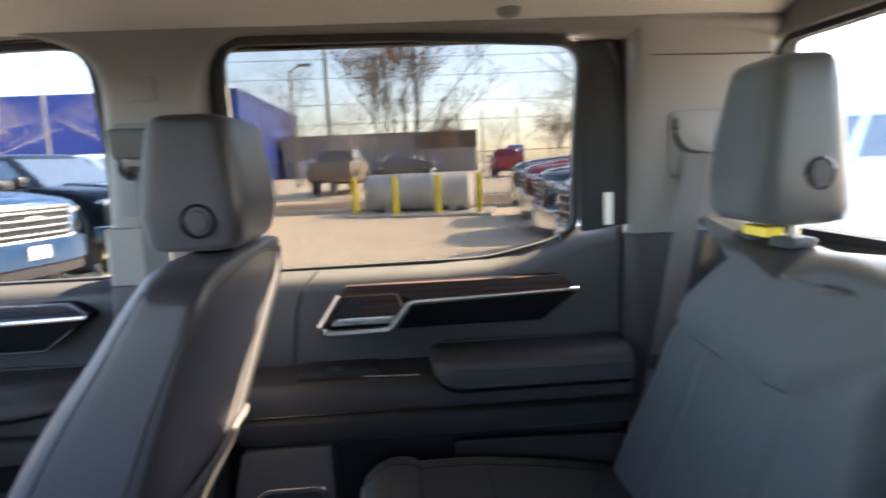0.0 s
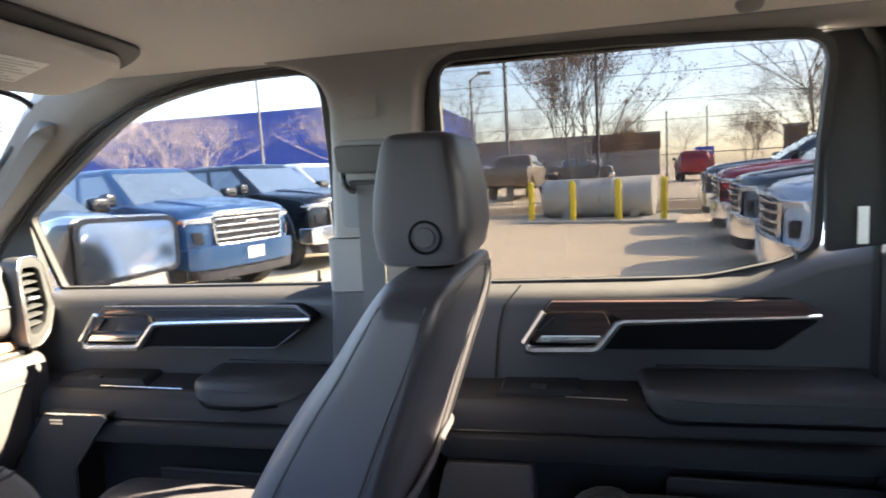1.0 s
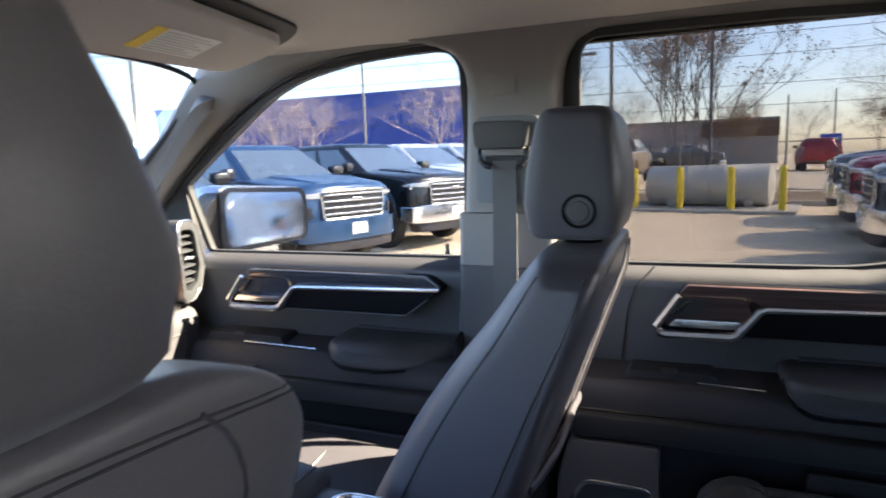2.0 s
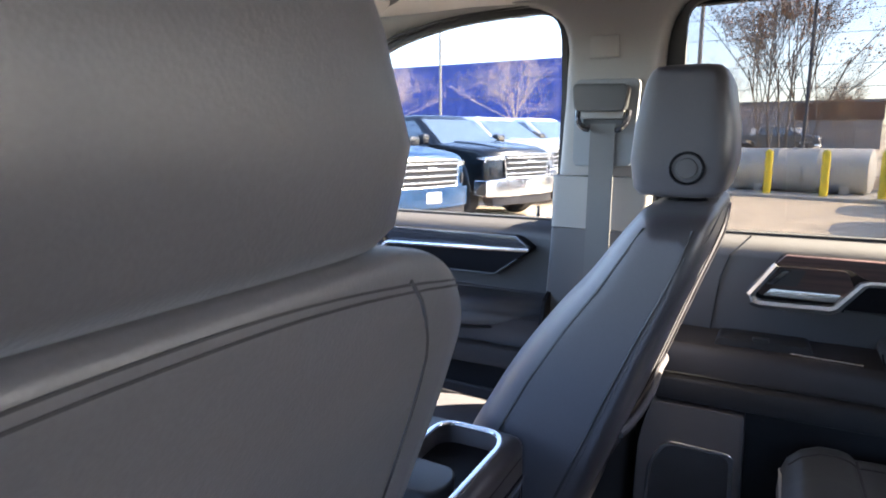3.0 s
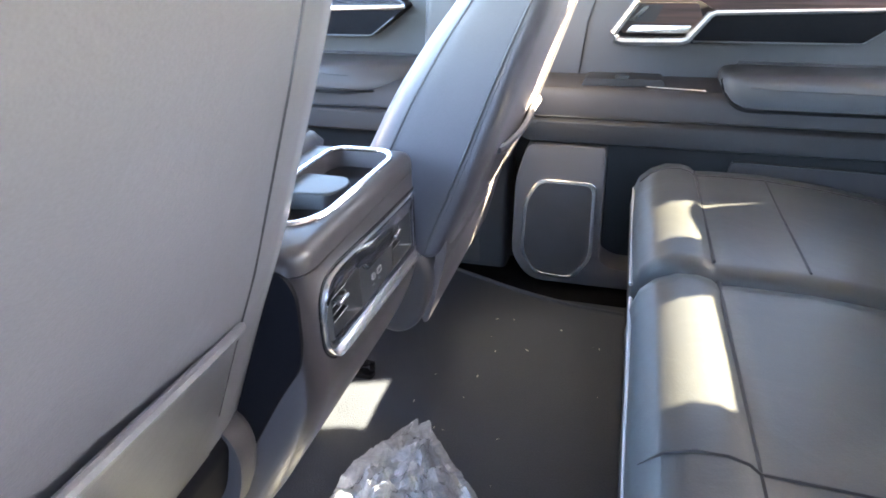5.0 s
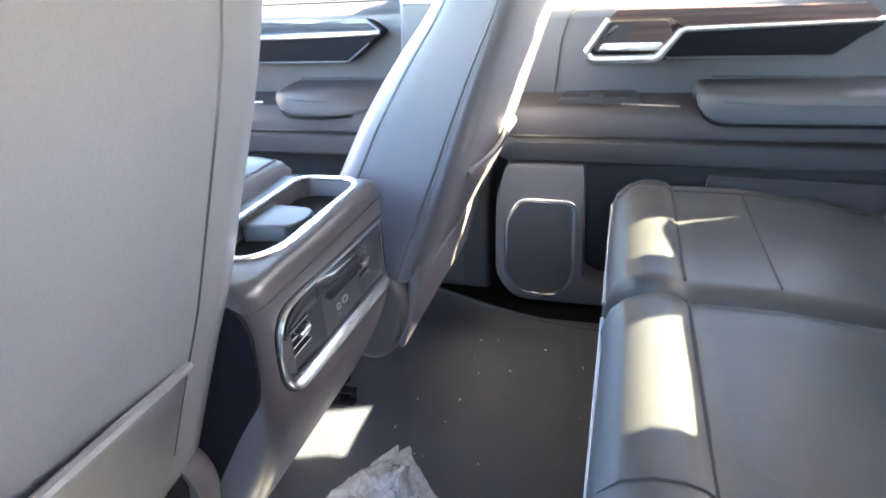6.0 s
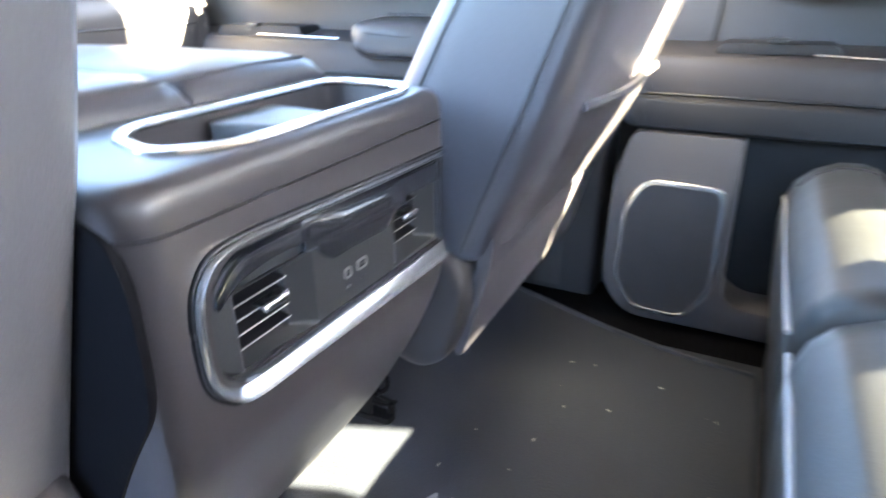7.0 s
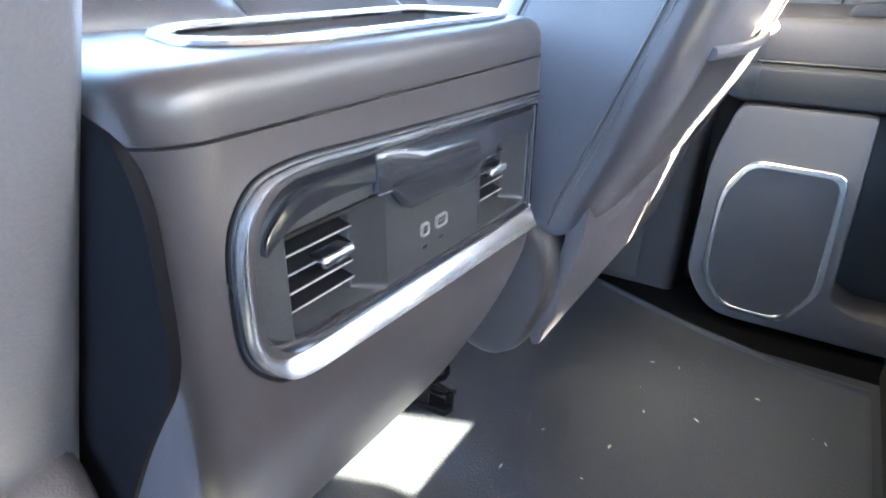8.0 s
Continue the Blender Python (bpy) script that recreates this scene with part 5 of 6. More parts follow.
bm = loft([tray_ring(0.0012, 1.2098), tray_ring(0.0002, 1.2108), tray_ring(0.0, 1.220), tray_ring(0.0010, 1.2275), tray_ring(0.0035, 1.2330), tray_ring(0.0075, 1.2365), tray_ring(0.0120, 1.2380), [(x, y, 1.2385) for x, y in RIM_I], [(x, y, 1.165) for x, y in RIM_I]])
part("cup_tray", bm, M_CONS, co, "grey moulded tray round the cup wells", angle=32)
part("tray_rim", tube([(x, y, 1.2395) for x, y in RIM_I], 0.0046, 8, closed=True, flat=0.7), M_BRIGHT, co, "satin chrome rim")
part("cup_bridge", prism(fillet([(-0.116, CY - 0.020), (-0.050, CY - 0.012), (-0.040, CY + 0.010), (-0.040, CY + 0.034), (-0.052, CY + 0.052), (-0.116, CY + 0.056)], 0.010, 4), "z", 1.168, 1.2325, 0.005, 3), M_SATIN, co, "cup divider")
for y in (-0.066, 0.096):
    part("cup_floor", lathe([(0.036, 0), (0.036, 0.003), (0.030, 0.004), (0.0, 0.004)], (-0.068, CY + y, 1.166), "z", 24), M_RUBBER, co)
# padded lid in two leaves
for y0, y1 in ((-0.178, 0.0), (0.002, 0.178)):
    rows_ = []
    for f, k in ((0, 0.007), (0.03, 0.002), (0.12, 0.0), (0.5, -0.002), (0.88, 0.0), (0.97, 0.002), (1, 0.007)):
        y = CY + y0 + (y1 - y0) * f
        rows_.append([(x, y, z - (k if z > 1.24 else 0)) for x, z in ((-0.155, 1.215), (-0.148, 1.240), (-0.160, 1.256), (-0.20, 1.262), (-0.40, 1.262), (-0.56, 1.258), (-0.60, 1.246), (-0.61, 1.215))])
    part("lid", loft(rows_), M_SEAT, co, "padded leather lid", angle=60)
part("lid_piping", tube([(-0.165, CY + y, 1.2585) for y in np.linspace(-0.165, 0.165, 8)], 0.0022, 5), M_THREAD, co)
part("split_line", prism([(x, y) for x, y, z in tray_ring(0.005, 0)], "z", 1.2070, 1.2108), M_VOID, co)
# rear fascia with bright bezel
BZ_OUT = [(0.1675, 1.1805), (0.06, 1.1840), (-0.05, 1.1890), (-0.092, 1.1908), (-0.120, 1.1880), (-0.134, 1.1775), (-0.1410, 1.160), (-0.1425, 1.130), (-0.1400, 1.108), (-0.128, 1.0915), (-0.110, 1.0820), (-0.06, 1.0785), (0.05, 1.0725), (0.1675, 1.0665)]
BZ_IN = [(0.1675, 1.1745), (0.06, 1.1780), (-0.05, 1.1825), (-0.090, 1.1848), (-0.112, 1.1820), (-0.1255, 1.1730), (-0.1312, 1.160), (-0.1328, 1.130), (-0.1305, 1.110), (-0.1225, 1.0975), (-0.108, 1.0930), (-0.06, 1.0905), (0.05, 1.0875), (0.1675, 1.0850)]
strip_ = []
for o_, i_ in zip(smooth_path(BZ_OUT, 5), smooth_path(BZ_IN, 5)):
    o_, i_ = Vector(o_), Vector(i_)
    strip_.append([(x, *o_.lerp(i_, f)) for f, x in ((0.0, 0.0005), (0.04, 0.0058), (0.12, 0.0074), (0.24, 0.0070), (0.62, 0.0036), (0.92, 0.0006), (1.0, -0.0030), (1.0, -0.0075), (0.0, -0.0040))])
part("bezel", loft(strip_), M_CHROME, co, "bright chrome bezel, open at one end", angle=32)
part("bezel_gap", tube([(0.0002, y + (y - 0.01) * 0.012, z + (z - 1.128) * 0.03) for y, z in smooth_path(BZ_OUT, 5)], 0.0012, 5), M_VOID, co)
part("inner_border", loft([[(x, u, v) for u, v in pts] for pts, x in ((BZ_I, 0.0012), (BZ_F, -0.0030), (BZ_F, -0.008))], caps=False), M_GLOSS, co, "gloss black border inside the bezel", angle=60)
# fascia in pieces round the two vent openings
F_X = -0.004
part("fascia", prism(fillet([(-0.1305, 1.104), (-0.1285, 1.157), (-0.106, 1.1785), (0.164, 1.1705), (0.164, 1.157), (-0.1080, 1.157), (-0.1080, 1.094), (-0.108, 1.090)], [0.012, 0.02, 0.02, 0.003, 0.001, 0.003, 0.003, 0.003], 4), "x", F_X - 0.012, F_X), M_SATIN, co, "satin grey vent fascia")
part("fascia", prism([(-0.128, 1.0895), (0.164, 1.0855), (0.164, 1.157), (0.159, 1.157), (0.157, 1.0921), (-0.128, 1.0935)], "x", F_X - 0.012, F_X), M_SATIN, co)
part("fascia", box(F_X - 0.012, F_X, -0.0295, 0.081, 1.0925, 1.1568), M_SATIN, co)
part("top_gloss", prism(fillet([(-0.1235, 1.150), (-0.1215, 1.160), (-0.104, 1.1765), (-0.08, 1.1780), (0.163, 1.1695), (0.163, 1.152), (0.092, 1.154), (0.073, 1.138), (-0.014, 1.139), (-0.034, 1.164), (-0.075, 1.167), (-0.106, 1.162)], [0.004, 0.01, 0.012, 0.01, 0.003, 0.004, 0.01, 0.01, 0.01, 0.01, 0.02, 0.02], 4), "x", F_X, F_X + 0.004, 0.0015), M_GLOSS, co, "gloss black upper panel")
lip = []
for y in np.linspace(-0.041, 0.099, 36):
    s = min(1.0, max(0.0, (0.070 - abs(y - 0.029)) / 0.042))
    s = s * s * (3 - 2 * s)
    drop_ = 0.0045 * (y - 0.029) / 0.07
    foot = 1.154 - 0.016 * min(1.0, max(0.0, (0.058 - abs(y - 0.029)) / 0.022))
    lip.append([(F_X + x, y, z - drop_) for x, z in ((0.001, 1.1775), (0.0046 + 0.002 * s, 1.1760), (0.0048 + 0.0065 * s, 1.1700), (0.0048 + 0.0080 * s, 1.1635), (0.0048 + 0.0062 * s, 1.1585), (0.0046 + 0.0012 * s, 1.1550), (0.0046, min(1.1535, foot + 0.012)), (0.0046, min(1.1530, foot + 0.004)), (0.0052, min(1.1525, foot + 0.001)), (0.001, foot))])
part("drawer_lip", loft(lip), M_GLOSS, co, "gloss black pull lip", angle=70)
for y0, y1 in ((-0.1085, -0.0305), (0.082, 0.158)):
    vo = fillet([(y0, 1.094), (y0, 1.156), (y1, 1.156), (y1, 1.094)], 0.004, 3)
    vi = fillet([(y0 + 0.003, 1.098), (y0 + 0.003, 1.146), (y1 - 0.017, 1.146), (y1 - 0.017, 1.098)], 0.003, 3)
    bm = bmesh.new()
    r0 = [bm.verts.new((F_X + 0.001, u, v)) for u, v in vo]
    r1 = [bm.verts.new((F_X - 0.013, u, v)) for u, v in vi]
    r2 = [bm.verts.new((F_X - 0.027, u, v)) for u, v in vi]
    for ra, rb_ in ((r0, r1), (r1, r2)):
        for i in range(len(ra)):
            bm.faces.new((ra[i], ra[(i + 1) % len(ra)], rb_[(i + 1) % len(ra)], rb_[i]))
    v_ = part("vent", bm, M_SATIN, co, "deep air vent funnel with slats")
    part("vent_back", prism(vi, "x", F_X - 0.0278, F_X - 0.0265), M_VOID, v_)
    ya, yb_ = y0 + 0.003, y1 - 0.017
    for k in range(4):
        z = 1.1060 + k * 0.0108
        part("slat", loft([[(F_X - 0.011, y, z - 0.0008), (F_X - 0.026, y, z + 0.003), (F_X - 0.026, y, z + 0.0042), (F_X - 0.011, y, z + 0.0008)] for y in (ya, yb_)]), M_VOID, v_)
        part("slat_edge", tube([(F_X - 0.0108, ya, z), (F_X - 0.0108, yb_, z)], 0.0005, 4), M_STEEL, v_)
    part("vent_tab", box(F_X - 0.018, F_X - 0.004, yb_ - 0.030, yb_ - 0.004, 1.1235, 1.1305, 0.003, 3), M_CHROME, v_, "bright vent tab")
for y, w_ in ((0.0105, 0.0045), (0.0300, 0.0068)):
    u_ = part("usb_port", bevel(ring_plate(fillet([(y - w_, 1.1135), (y + w_, 1.1135), (y + w_, 1.1225), (y - w_, 1.1225)], 0.0025, 3), fillet([(y - w_ + 0.0013, 1.1150), (y + w_ - 0.0013, 1.1150), (y + w_ - 0.0013, 1.1210), (y - w_ + 0.0013, 1.1210)], 0.002, 3), lambda u, v, w: (-0.0020 - w, u, v), 0.003), 0.0004, 1), M_STEEL, co, "metal rimmed USB port")
    part("port_slot", box(-0.0042, -0.0034, y - w_ + 0.0013, y + w_ - 0.0013, 1.1150, 1.1210), M_VOID, u_)
    part("port_tongue", box(-0.0042, -0.0026, y - w_ + 0.0025, y + w_ - 0.0025, 1.1170, 1.1192), M_SATIN, u_)
    part("port_mark", box(-0.0042, -0.0035, y - 0.003, y + 0.003, 1.1045, 1.1070), M_CHROME, co)

# seat track and cable clip beside the console
br = thing("seat_track_bracket", "dark steel seat track bracket with cable clip", "bracket", (-0.165, 0.260, 0.73))
part("upright", prism(fillet([(-0.195, 0.730), (-0.167, 0.730), (-0.161, 0.80), (-0.175, 0.815), (-0.193, 0.81)], 0.008, 3), "y", 0.256, 0.261, 0.0015), M_VOID, br)
part("foot", prism(fillet([(-0.205, 0.252), (-0.137, 0.256), (-0.135, 0.276), (-0.203, 0.280)], 0.006, 3), "z", 0.728, 0.738, 0.002), M_VOID, br)
part("clip", tube(smooth_path([(-0.177, 0.266, 0.800), (-0.159, 0.268, 0.812), (-0.145, 0.270, 0.800), (-0.149, 0.273, 0.780), (-0.163, 0.270, 0.768)], 5), 0.0042, 7), M_CHEEK, br)
part("clip_eye", tube([(-0.167 + 0.009 * math.cos(a_), 0.266, 0.776 + 0.009 * math.sin(a_)) for a_ in np.linspace(0, 2 * math.pi, 14, endpoint=False)], 0.0026, 6, closed=True), M_CHEEK, br)
part("peg", lathe([(0.006, 0), (0.006, 0.012), (0.004, 0.014)], (-0.141, 0.272, 0.742), "z", 12), M_CHEEK, br)
for i in range(3):
    part("cable", tube(smooth_path([(-0.235, 0.245 + i * 0.006, 0.795 - i * 0.012), (-0.195, 0.266 + i * 0.004, 0.775 - i * 0.008), (-0.163, 0.272, 0.763 - i * 0.008), (-0.145, 0.282 + i * 0.006, 0.750 - i * 0.004)], 5), 0.003, 6), M_VOID, br)

# ---- floor coverings ----
mat_ = thing("floor_mat", "black ribbed rubber floor mat in the rear footwell", "floor mat", (0.15, 0.45, 0.722))
part("sheet", prism(fillet([(-0.22, -0.66), (0.343, -0.66), (0.343, 0.622), (0.241, 0.631), (0.065, 0.680), (-0.097, 0.745), (-0.22, 0.78)], [0.03, 0.03, 0.02, 0.15, 0.2, 0.2, 0.02], 5), "z", 0.7165, 0.7285, 0.003), M_MAT, mat_)
part("raised_edge", tube(smooth_path([(-0.21, 0.775, 0.729), (-0.097, 0.742, 0.729), (0.065, 0.677, 0.729), (0.160, 0.648, 0.729), (0.241, 0.630, 0.729), (0.338, 0.621, 0.729)], 6), 0.0055, 6), M_MAT, mat_)
sill = part("trim_door_sill", prism(fillet([(0.62, 0.712), (0.70, 0.722), (0.78, 0.728), (0.85, 0.734), (0.85, 0.70), (0.62, 0.70)], 0.01, 3), "x", -0.2, 0.36), M_CHEEK)
tagged(sill, "black plastic sill trim along the rear door opening", "sill trim", kind="structure")
bm = bmesh.new()
rng = random.Random(4)
for k in range(26):
    x, y = rng.uniform(-0.05, 0.32), rng.uniform(-0.15, 0.60)
    a_, l_ = rng.uniform(0, 6.3), rng.uniform(0.001, 0.0055)
    d = Vector((math.cos(a_), math.sin(a_), 0)) * l_
    s = Vector((-math.sin(a_), math.cos(a_), 0)) * l_ * rng.uniform(0.2, 0.5)
    p = Vector((x, y, 0.7290))
    vs = [bm.verts.new(p + q + Vector((0, 0, h))) for q, h in ((d, 0.0), (s, 0.0008), (-d, 0), (-s, 0.0004))]
    tp = bm.verts.new(p + Vector((0, 0, 0.0016)))
    for i in range(4):
        bm.faces.new((vs[i], vs[(i + 1) % 4], tp))
    bm.faces.new(vs)
crumbs = part("floor_crumbs", bm, M_FLAKE)
tagged(crumbs, "pale crumbs and lint scattered on the mat", "debris", kind="stuff")

# clear plastic bag lying crumpled over the hump
bag = thing("plastic_bag", "crumpled clear plastic protective bag on the floor", "plastic bag", (0.0, 0.0, 0.73))
bm = bmesh.new()
rng = random.Random(9)
cols, rws = 44, 40
grid = []
for i in range(rws + 1):
    f = i / rws
    row = []
    for j in range(cols + 1):
        u = j / cols * 2 - 1
        half = 0.012 + 0.185 * f ** 0.8
        x = 0.000 + 0.075 * f + u * half + 0.010 * math.sin(9 * f + 4 * u)
        y = 0.158 - 0.42 * f + 0.012 * math.sin(7 * u + 3 * f)
        q = Vector((x * 16, y * 16, 0.3))
        ridge = abs(noise.noise(q)) + 0.5 * abs(noise.noise(q * 2.3 + Vector((5, 1, 2)))) + 0.25 * abs(noise.noise(q * 5.1))
        h = 0.742 + 0.055 * f * (1 - 0.7 * u * u) + (0.055 * ridge) * min(1, 0.25 + f * 2) * (1 - 0.3 * u * u) - 0.012
        row.append(bm.verts.new((x, y, max(0.7310, h))))
    grid.append(row)
for i in range(rws):
    for j in range(cols):
        bm.faces.new((grid[i][j], grid[i][j + 1], grid[i + 1][j + 1], grid[i + 1][j]))
part("rolled_edge", tube(smooth_path([(0.004 + 0.075 * f - (0.012 + 0.185 * f ** 0.8), 0.158 - 0.42 * f, 0.7385 + 0.004 * math.sin(21 * f)) for f in np.linspace(0.02, 1, 12)], 3), 0.0022, 5), M_FILM, bag)
part("seal_strip", tube(smooth_path([(0.075 + u * 0.19, -0.262 + 0.012 * math.sin(7 * u + 3), 0.7385 + 0.035 * (1 - u * u)) for u in np.linspace(-1, 1, 9)], 3), 0.003, 5, flat=0.4), M_FILM, bag, "heat-sealed edge of the bag")
part("film", bm, M_FILM, bag, "wrinkled clear film", angle=25)

# ---- dashboard ----
da = thing("dashboard", "black padded dashboard with wood strip and corner vent", "dashboard", (-1.1, 0, 0.9))
prof = fillet([(-1.62, 1.44), (-1.30, 1.535), (-1.02, 1.545), (-0.960, 1.520), (-0.945, 1.46), (-0.950, 1.365), (-0.99, 1.345), (-1.00, 1.20), (-1.5, 1.10)], [0.02, 0.05, 0.04, 0.03, 0.03, 0.03, 0.02, 0.02, 0.02], 5)
part("upper_pad", prism(prof, "y", -0.80, 0.745, 0.01), M_TRIMSOFT, da)
part("pad_seam", tube([(-0.9445, y, 1.425) for y in np.linspace(-0.7, 0.735, 6)], 0.0022, 5), M_THREAD, da)
part("wood_strip", prism(fillet([(-0.985, 1.340), (-0.956, 1.339), (-0.953, 1.319), (-0.985, 1.318)], 0.006, 3), "y", -0.78, 0.735, 0.003), M_WOODW, da, "brown wood strip")
part("metal_strip", prism(fillet([(-0.975, 1.318), (-0.945, 1.316), (-0.942, 1.302), (-0.975, 1.298)], 0.005, 3), "y", -0.78, 0.74, 0.002), M_CHROME, da, "satin metal strip")
low_ = fillet([(-1.02, 1.31), (-0.94, 1.300), (-0.925, 1.270), (-0.935, 1.10), (-1.02, 0.98), (-1.35, 0.90), (-1.40, 1.25)], [0.02, 0.02, 0.03, 0.04, 0.05, 0.05, 0.02], 5)
part("lower_pad", prism(low_, "y", -0.80, 0.785, 0.012), M_TRIMSOFT, da)
part("glovebox_joint", tube([(-0.9265, 0.30, 1.244), (-0.9265, 0.74, 1.240), (-0.9315, 0.725, 1.14), (-0.975, 0.70, 1.03)], 0.0025, 5), M_DARK, da)
vo = fillet([(0.734, 1.322), (0.728, 1.515), (0.740, 1.537), (0.789, 1.536), (0.818, 1.518), (0.846, 1.403), (0.818, 1.340), (0.772, 1.315)], 0.014, 4)
vi = fillet([(0.747, 1.350), (0.741, 1.500), (0.748, 1.512), (0.792, 1.509), (0.806, 1.498), (0.822, 1.408), (0.802, 1.362), (0.770, 1.344)], 0.010, 4)
cvent = part("corner_vent", bevel(ring_plate(vo, vi, lambda u, v, w: (-0.922 - w - (u - 0.74) * 0.25, u, v), 0.05), 0.0025, 2), M_SATIN, da, "satin corner air vent")
part("vent_rim", tube([(-0.9215 - (u - 0.74) * 0.25, u, v) for u, v in vo], 0.0022, 5, closed=True), M_CHROME, cvent)
part("vent_back", prism(vi, "x", -0.99, -0.985), M_DARK, cvent)
for k in range(7):
    z = 1.366 + k * 0.0205
    part("slat", loft([[(-0.935 - 0.25 * (y - 0.74), y, z), (-0.965 - 0.25 * (y - 0.74), y, z + 0.006), (-0.965 - 0.25 * (y - 0.74), y, z + 0.010), (-0.935 - 0.25 * (y - 0.74), y, z + 0.005)] for y in (0.743, 0.818)]), M_SATIN, cvent)
part("vent_tab", box(-0.946, -0.932, 0.762, 0.790, 1.428, 1.438, 0.002), M_BRIGHT, cvent)
part("end_panel", prism(fillet([(-1.55, 1.10), (-1.45, 1.44), (-1.1, 1.505), (-0.99, 1.49), (-0.985, 1.33), (-1.0, 1.05), (-1.2, 0.95)], 0.03, 4), "y", 0.742, 0.82, 0.006), M_TRIM, da)

# ---- outside ----
bm = bmesh.new()
ys = [-400, -60, -30, 0, 10, 20, 30, 60, 150, 600]
xs = [-500, -100, -40, -10, 10, 40, 100, 500]
gv = [[bm.verts.new((x, y, ground_z(y) - 0.05)) for x in xs] for y in ys]
for r0, r1 in zip(gv, gv[1:]):
    for i in range(len(xs) - 1):
        bm.faces.new((r0[i], r0[i + 1], r1[i + 1], r1[i]))
ground = part("ground", bm, M_ASPHALT)
tagged(ground, "pale weathered tarmac of a sunlit vehicle lot", "ground", kind="structure")


def on_ground(x, y, turn=0.0):
    return pose(x, y, ground_z(y) - 0.05, 0, 0, turn)


verge = part("verge", prism(fillet([(-60, 20.2), (-6, 18.6), (9, 17.2), (60, 12.5), (60, 60), (-60, 60)], 1.0, 3), "z", 0.20, 0.34), M_GRASS)
verge.location = (0, 0, 0.02)
tagged(verge, "brown dry grass verge behind the lot", "verge", kind="structure")
kerb = part("kerb", loft([[(x, y, 0.2), (x, y + 0.15, 0.2), (x, y + 0.15, 0.40), (x, y + 0.02, 0.40)] for x, y in ((-60, 20.05), (-6, 18.45), (9, 17.05), (60, 12.35))]), M_CONC)
tagged(kerb, "concrete kerb along the verge", "kerb", kind="structure")
pad = part("concrete_pad", prism([(-1.15, 16.45), (2.75, 15.35), (3.3, 17.9), (-0.6, 19.0)], "z", 0.18, 0.31, 0.02), M_CONC)
tagged(pad, "low concrete pad under the tank", "pad", kind="structure")


# bollards and tank
def bollard():
    ob = thing("bollard", "yellow painted steel bollard with domed top", "bollard", (0, 0, 0), "tank bollards")
    part("post", lathe([(0.085, 0), (0.085, 1.02), (0.078, 1.06), (0.05, 1.09), (0.0, 1.10)], (0, 0, 0), "z", 20), M_BOLLARD, ob)
    part("base_collar", lathe([(0.12, 0), (0.12, 0.03), (0.09, 0.04)], (0, 0, 0), "z", 20), M_CONC, ob)
    return ob


b0 = bollard()
b0.matrix_basis = pose(-0.86, 16.75, 0.28)
for x, y in ((0.27, 16.35), (1.43, 16.0), (2.52, 15.75)):
    copy_thing(b0, pose(x, y, 0.28))
tk = thing("storage_tank", "weathered grey horizontal steel tank on saddles", "tank", (0.95, 17.3, 0.3))
ax = Vector((1.0, -0.27, 0)).normalized()
c0 = Vector((0.98, 17.35, 0.86))
sd = Vector((-ax.y, ax.x, 0))
rings = []
for t, r in ((-1.53, 0.05), (-1.53, 0.30), (-1.52, 0.47), (-1.50, 0.52), (-1.46, 0.535), (-0.45, 0.535), (-0.44, 0.543), (-0.42, 0.535), (0.42, 0.535), (0.44, 0.543), (0.45, 0.535), (1.46, 0.535), (1.50, 0.52), (1.52, 0.47), (1.53, 0.30), (1.53, 0.05)):
    rings.append([tuple(c0 + ax * t + sd * (r * math.cos(a_)) + Vector((0, 0, r * math.sin(a_)))) for a_ in np.linspace(0, 2 * math.pi, 32, endpoint=False)])
part("shell", loft(rings), M_TANK, tk)
for t in (-0.95, 0.95):
    q = c0 + ax * t
    part("saddle", box(q.x - 0.1, q.x + 0.1, q.y - 0.45, q.y + 0.45, 0.29, 0.50, 0.02), M_CONC, tk)
part("fill_pipe", tube([tuple(c0 + Vector((0, -0.02, 0.5))), tuple(c0 + Vector((0, -0.02, 0.66))), tuple(c0 + Vector((0.15, -0.04, 0.68)))], 0.03, 8), M_POLE, tk)
part("drain_pipe", tube([tuple(c0 + Vector((0.0, -0.55, 0.1))), tuple(c0 + Vector((0.02, -0.57, -0.45)))], 0.012, 6), M_BROWNWALL, tk)


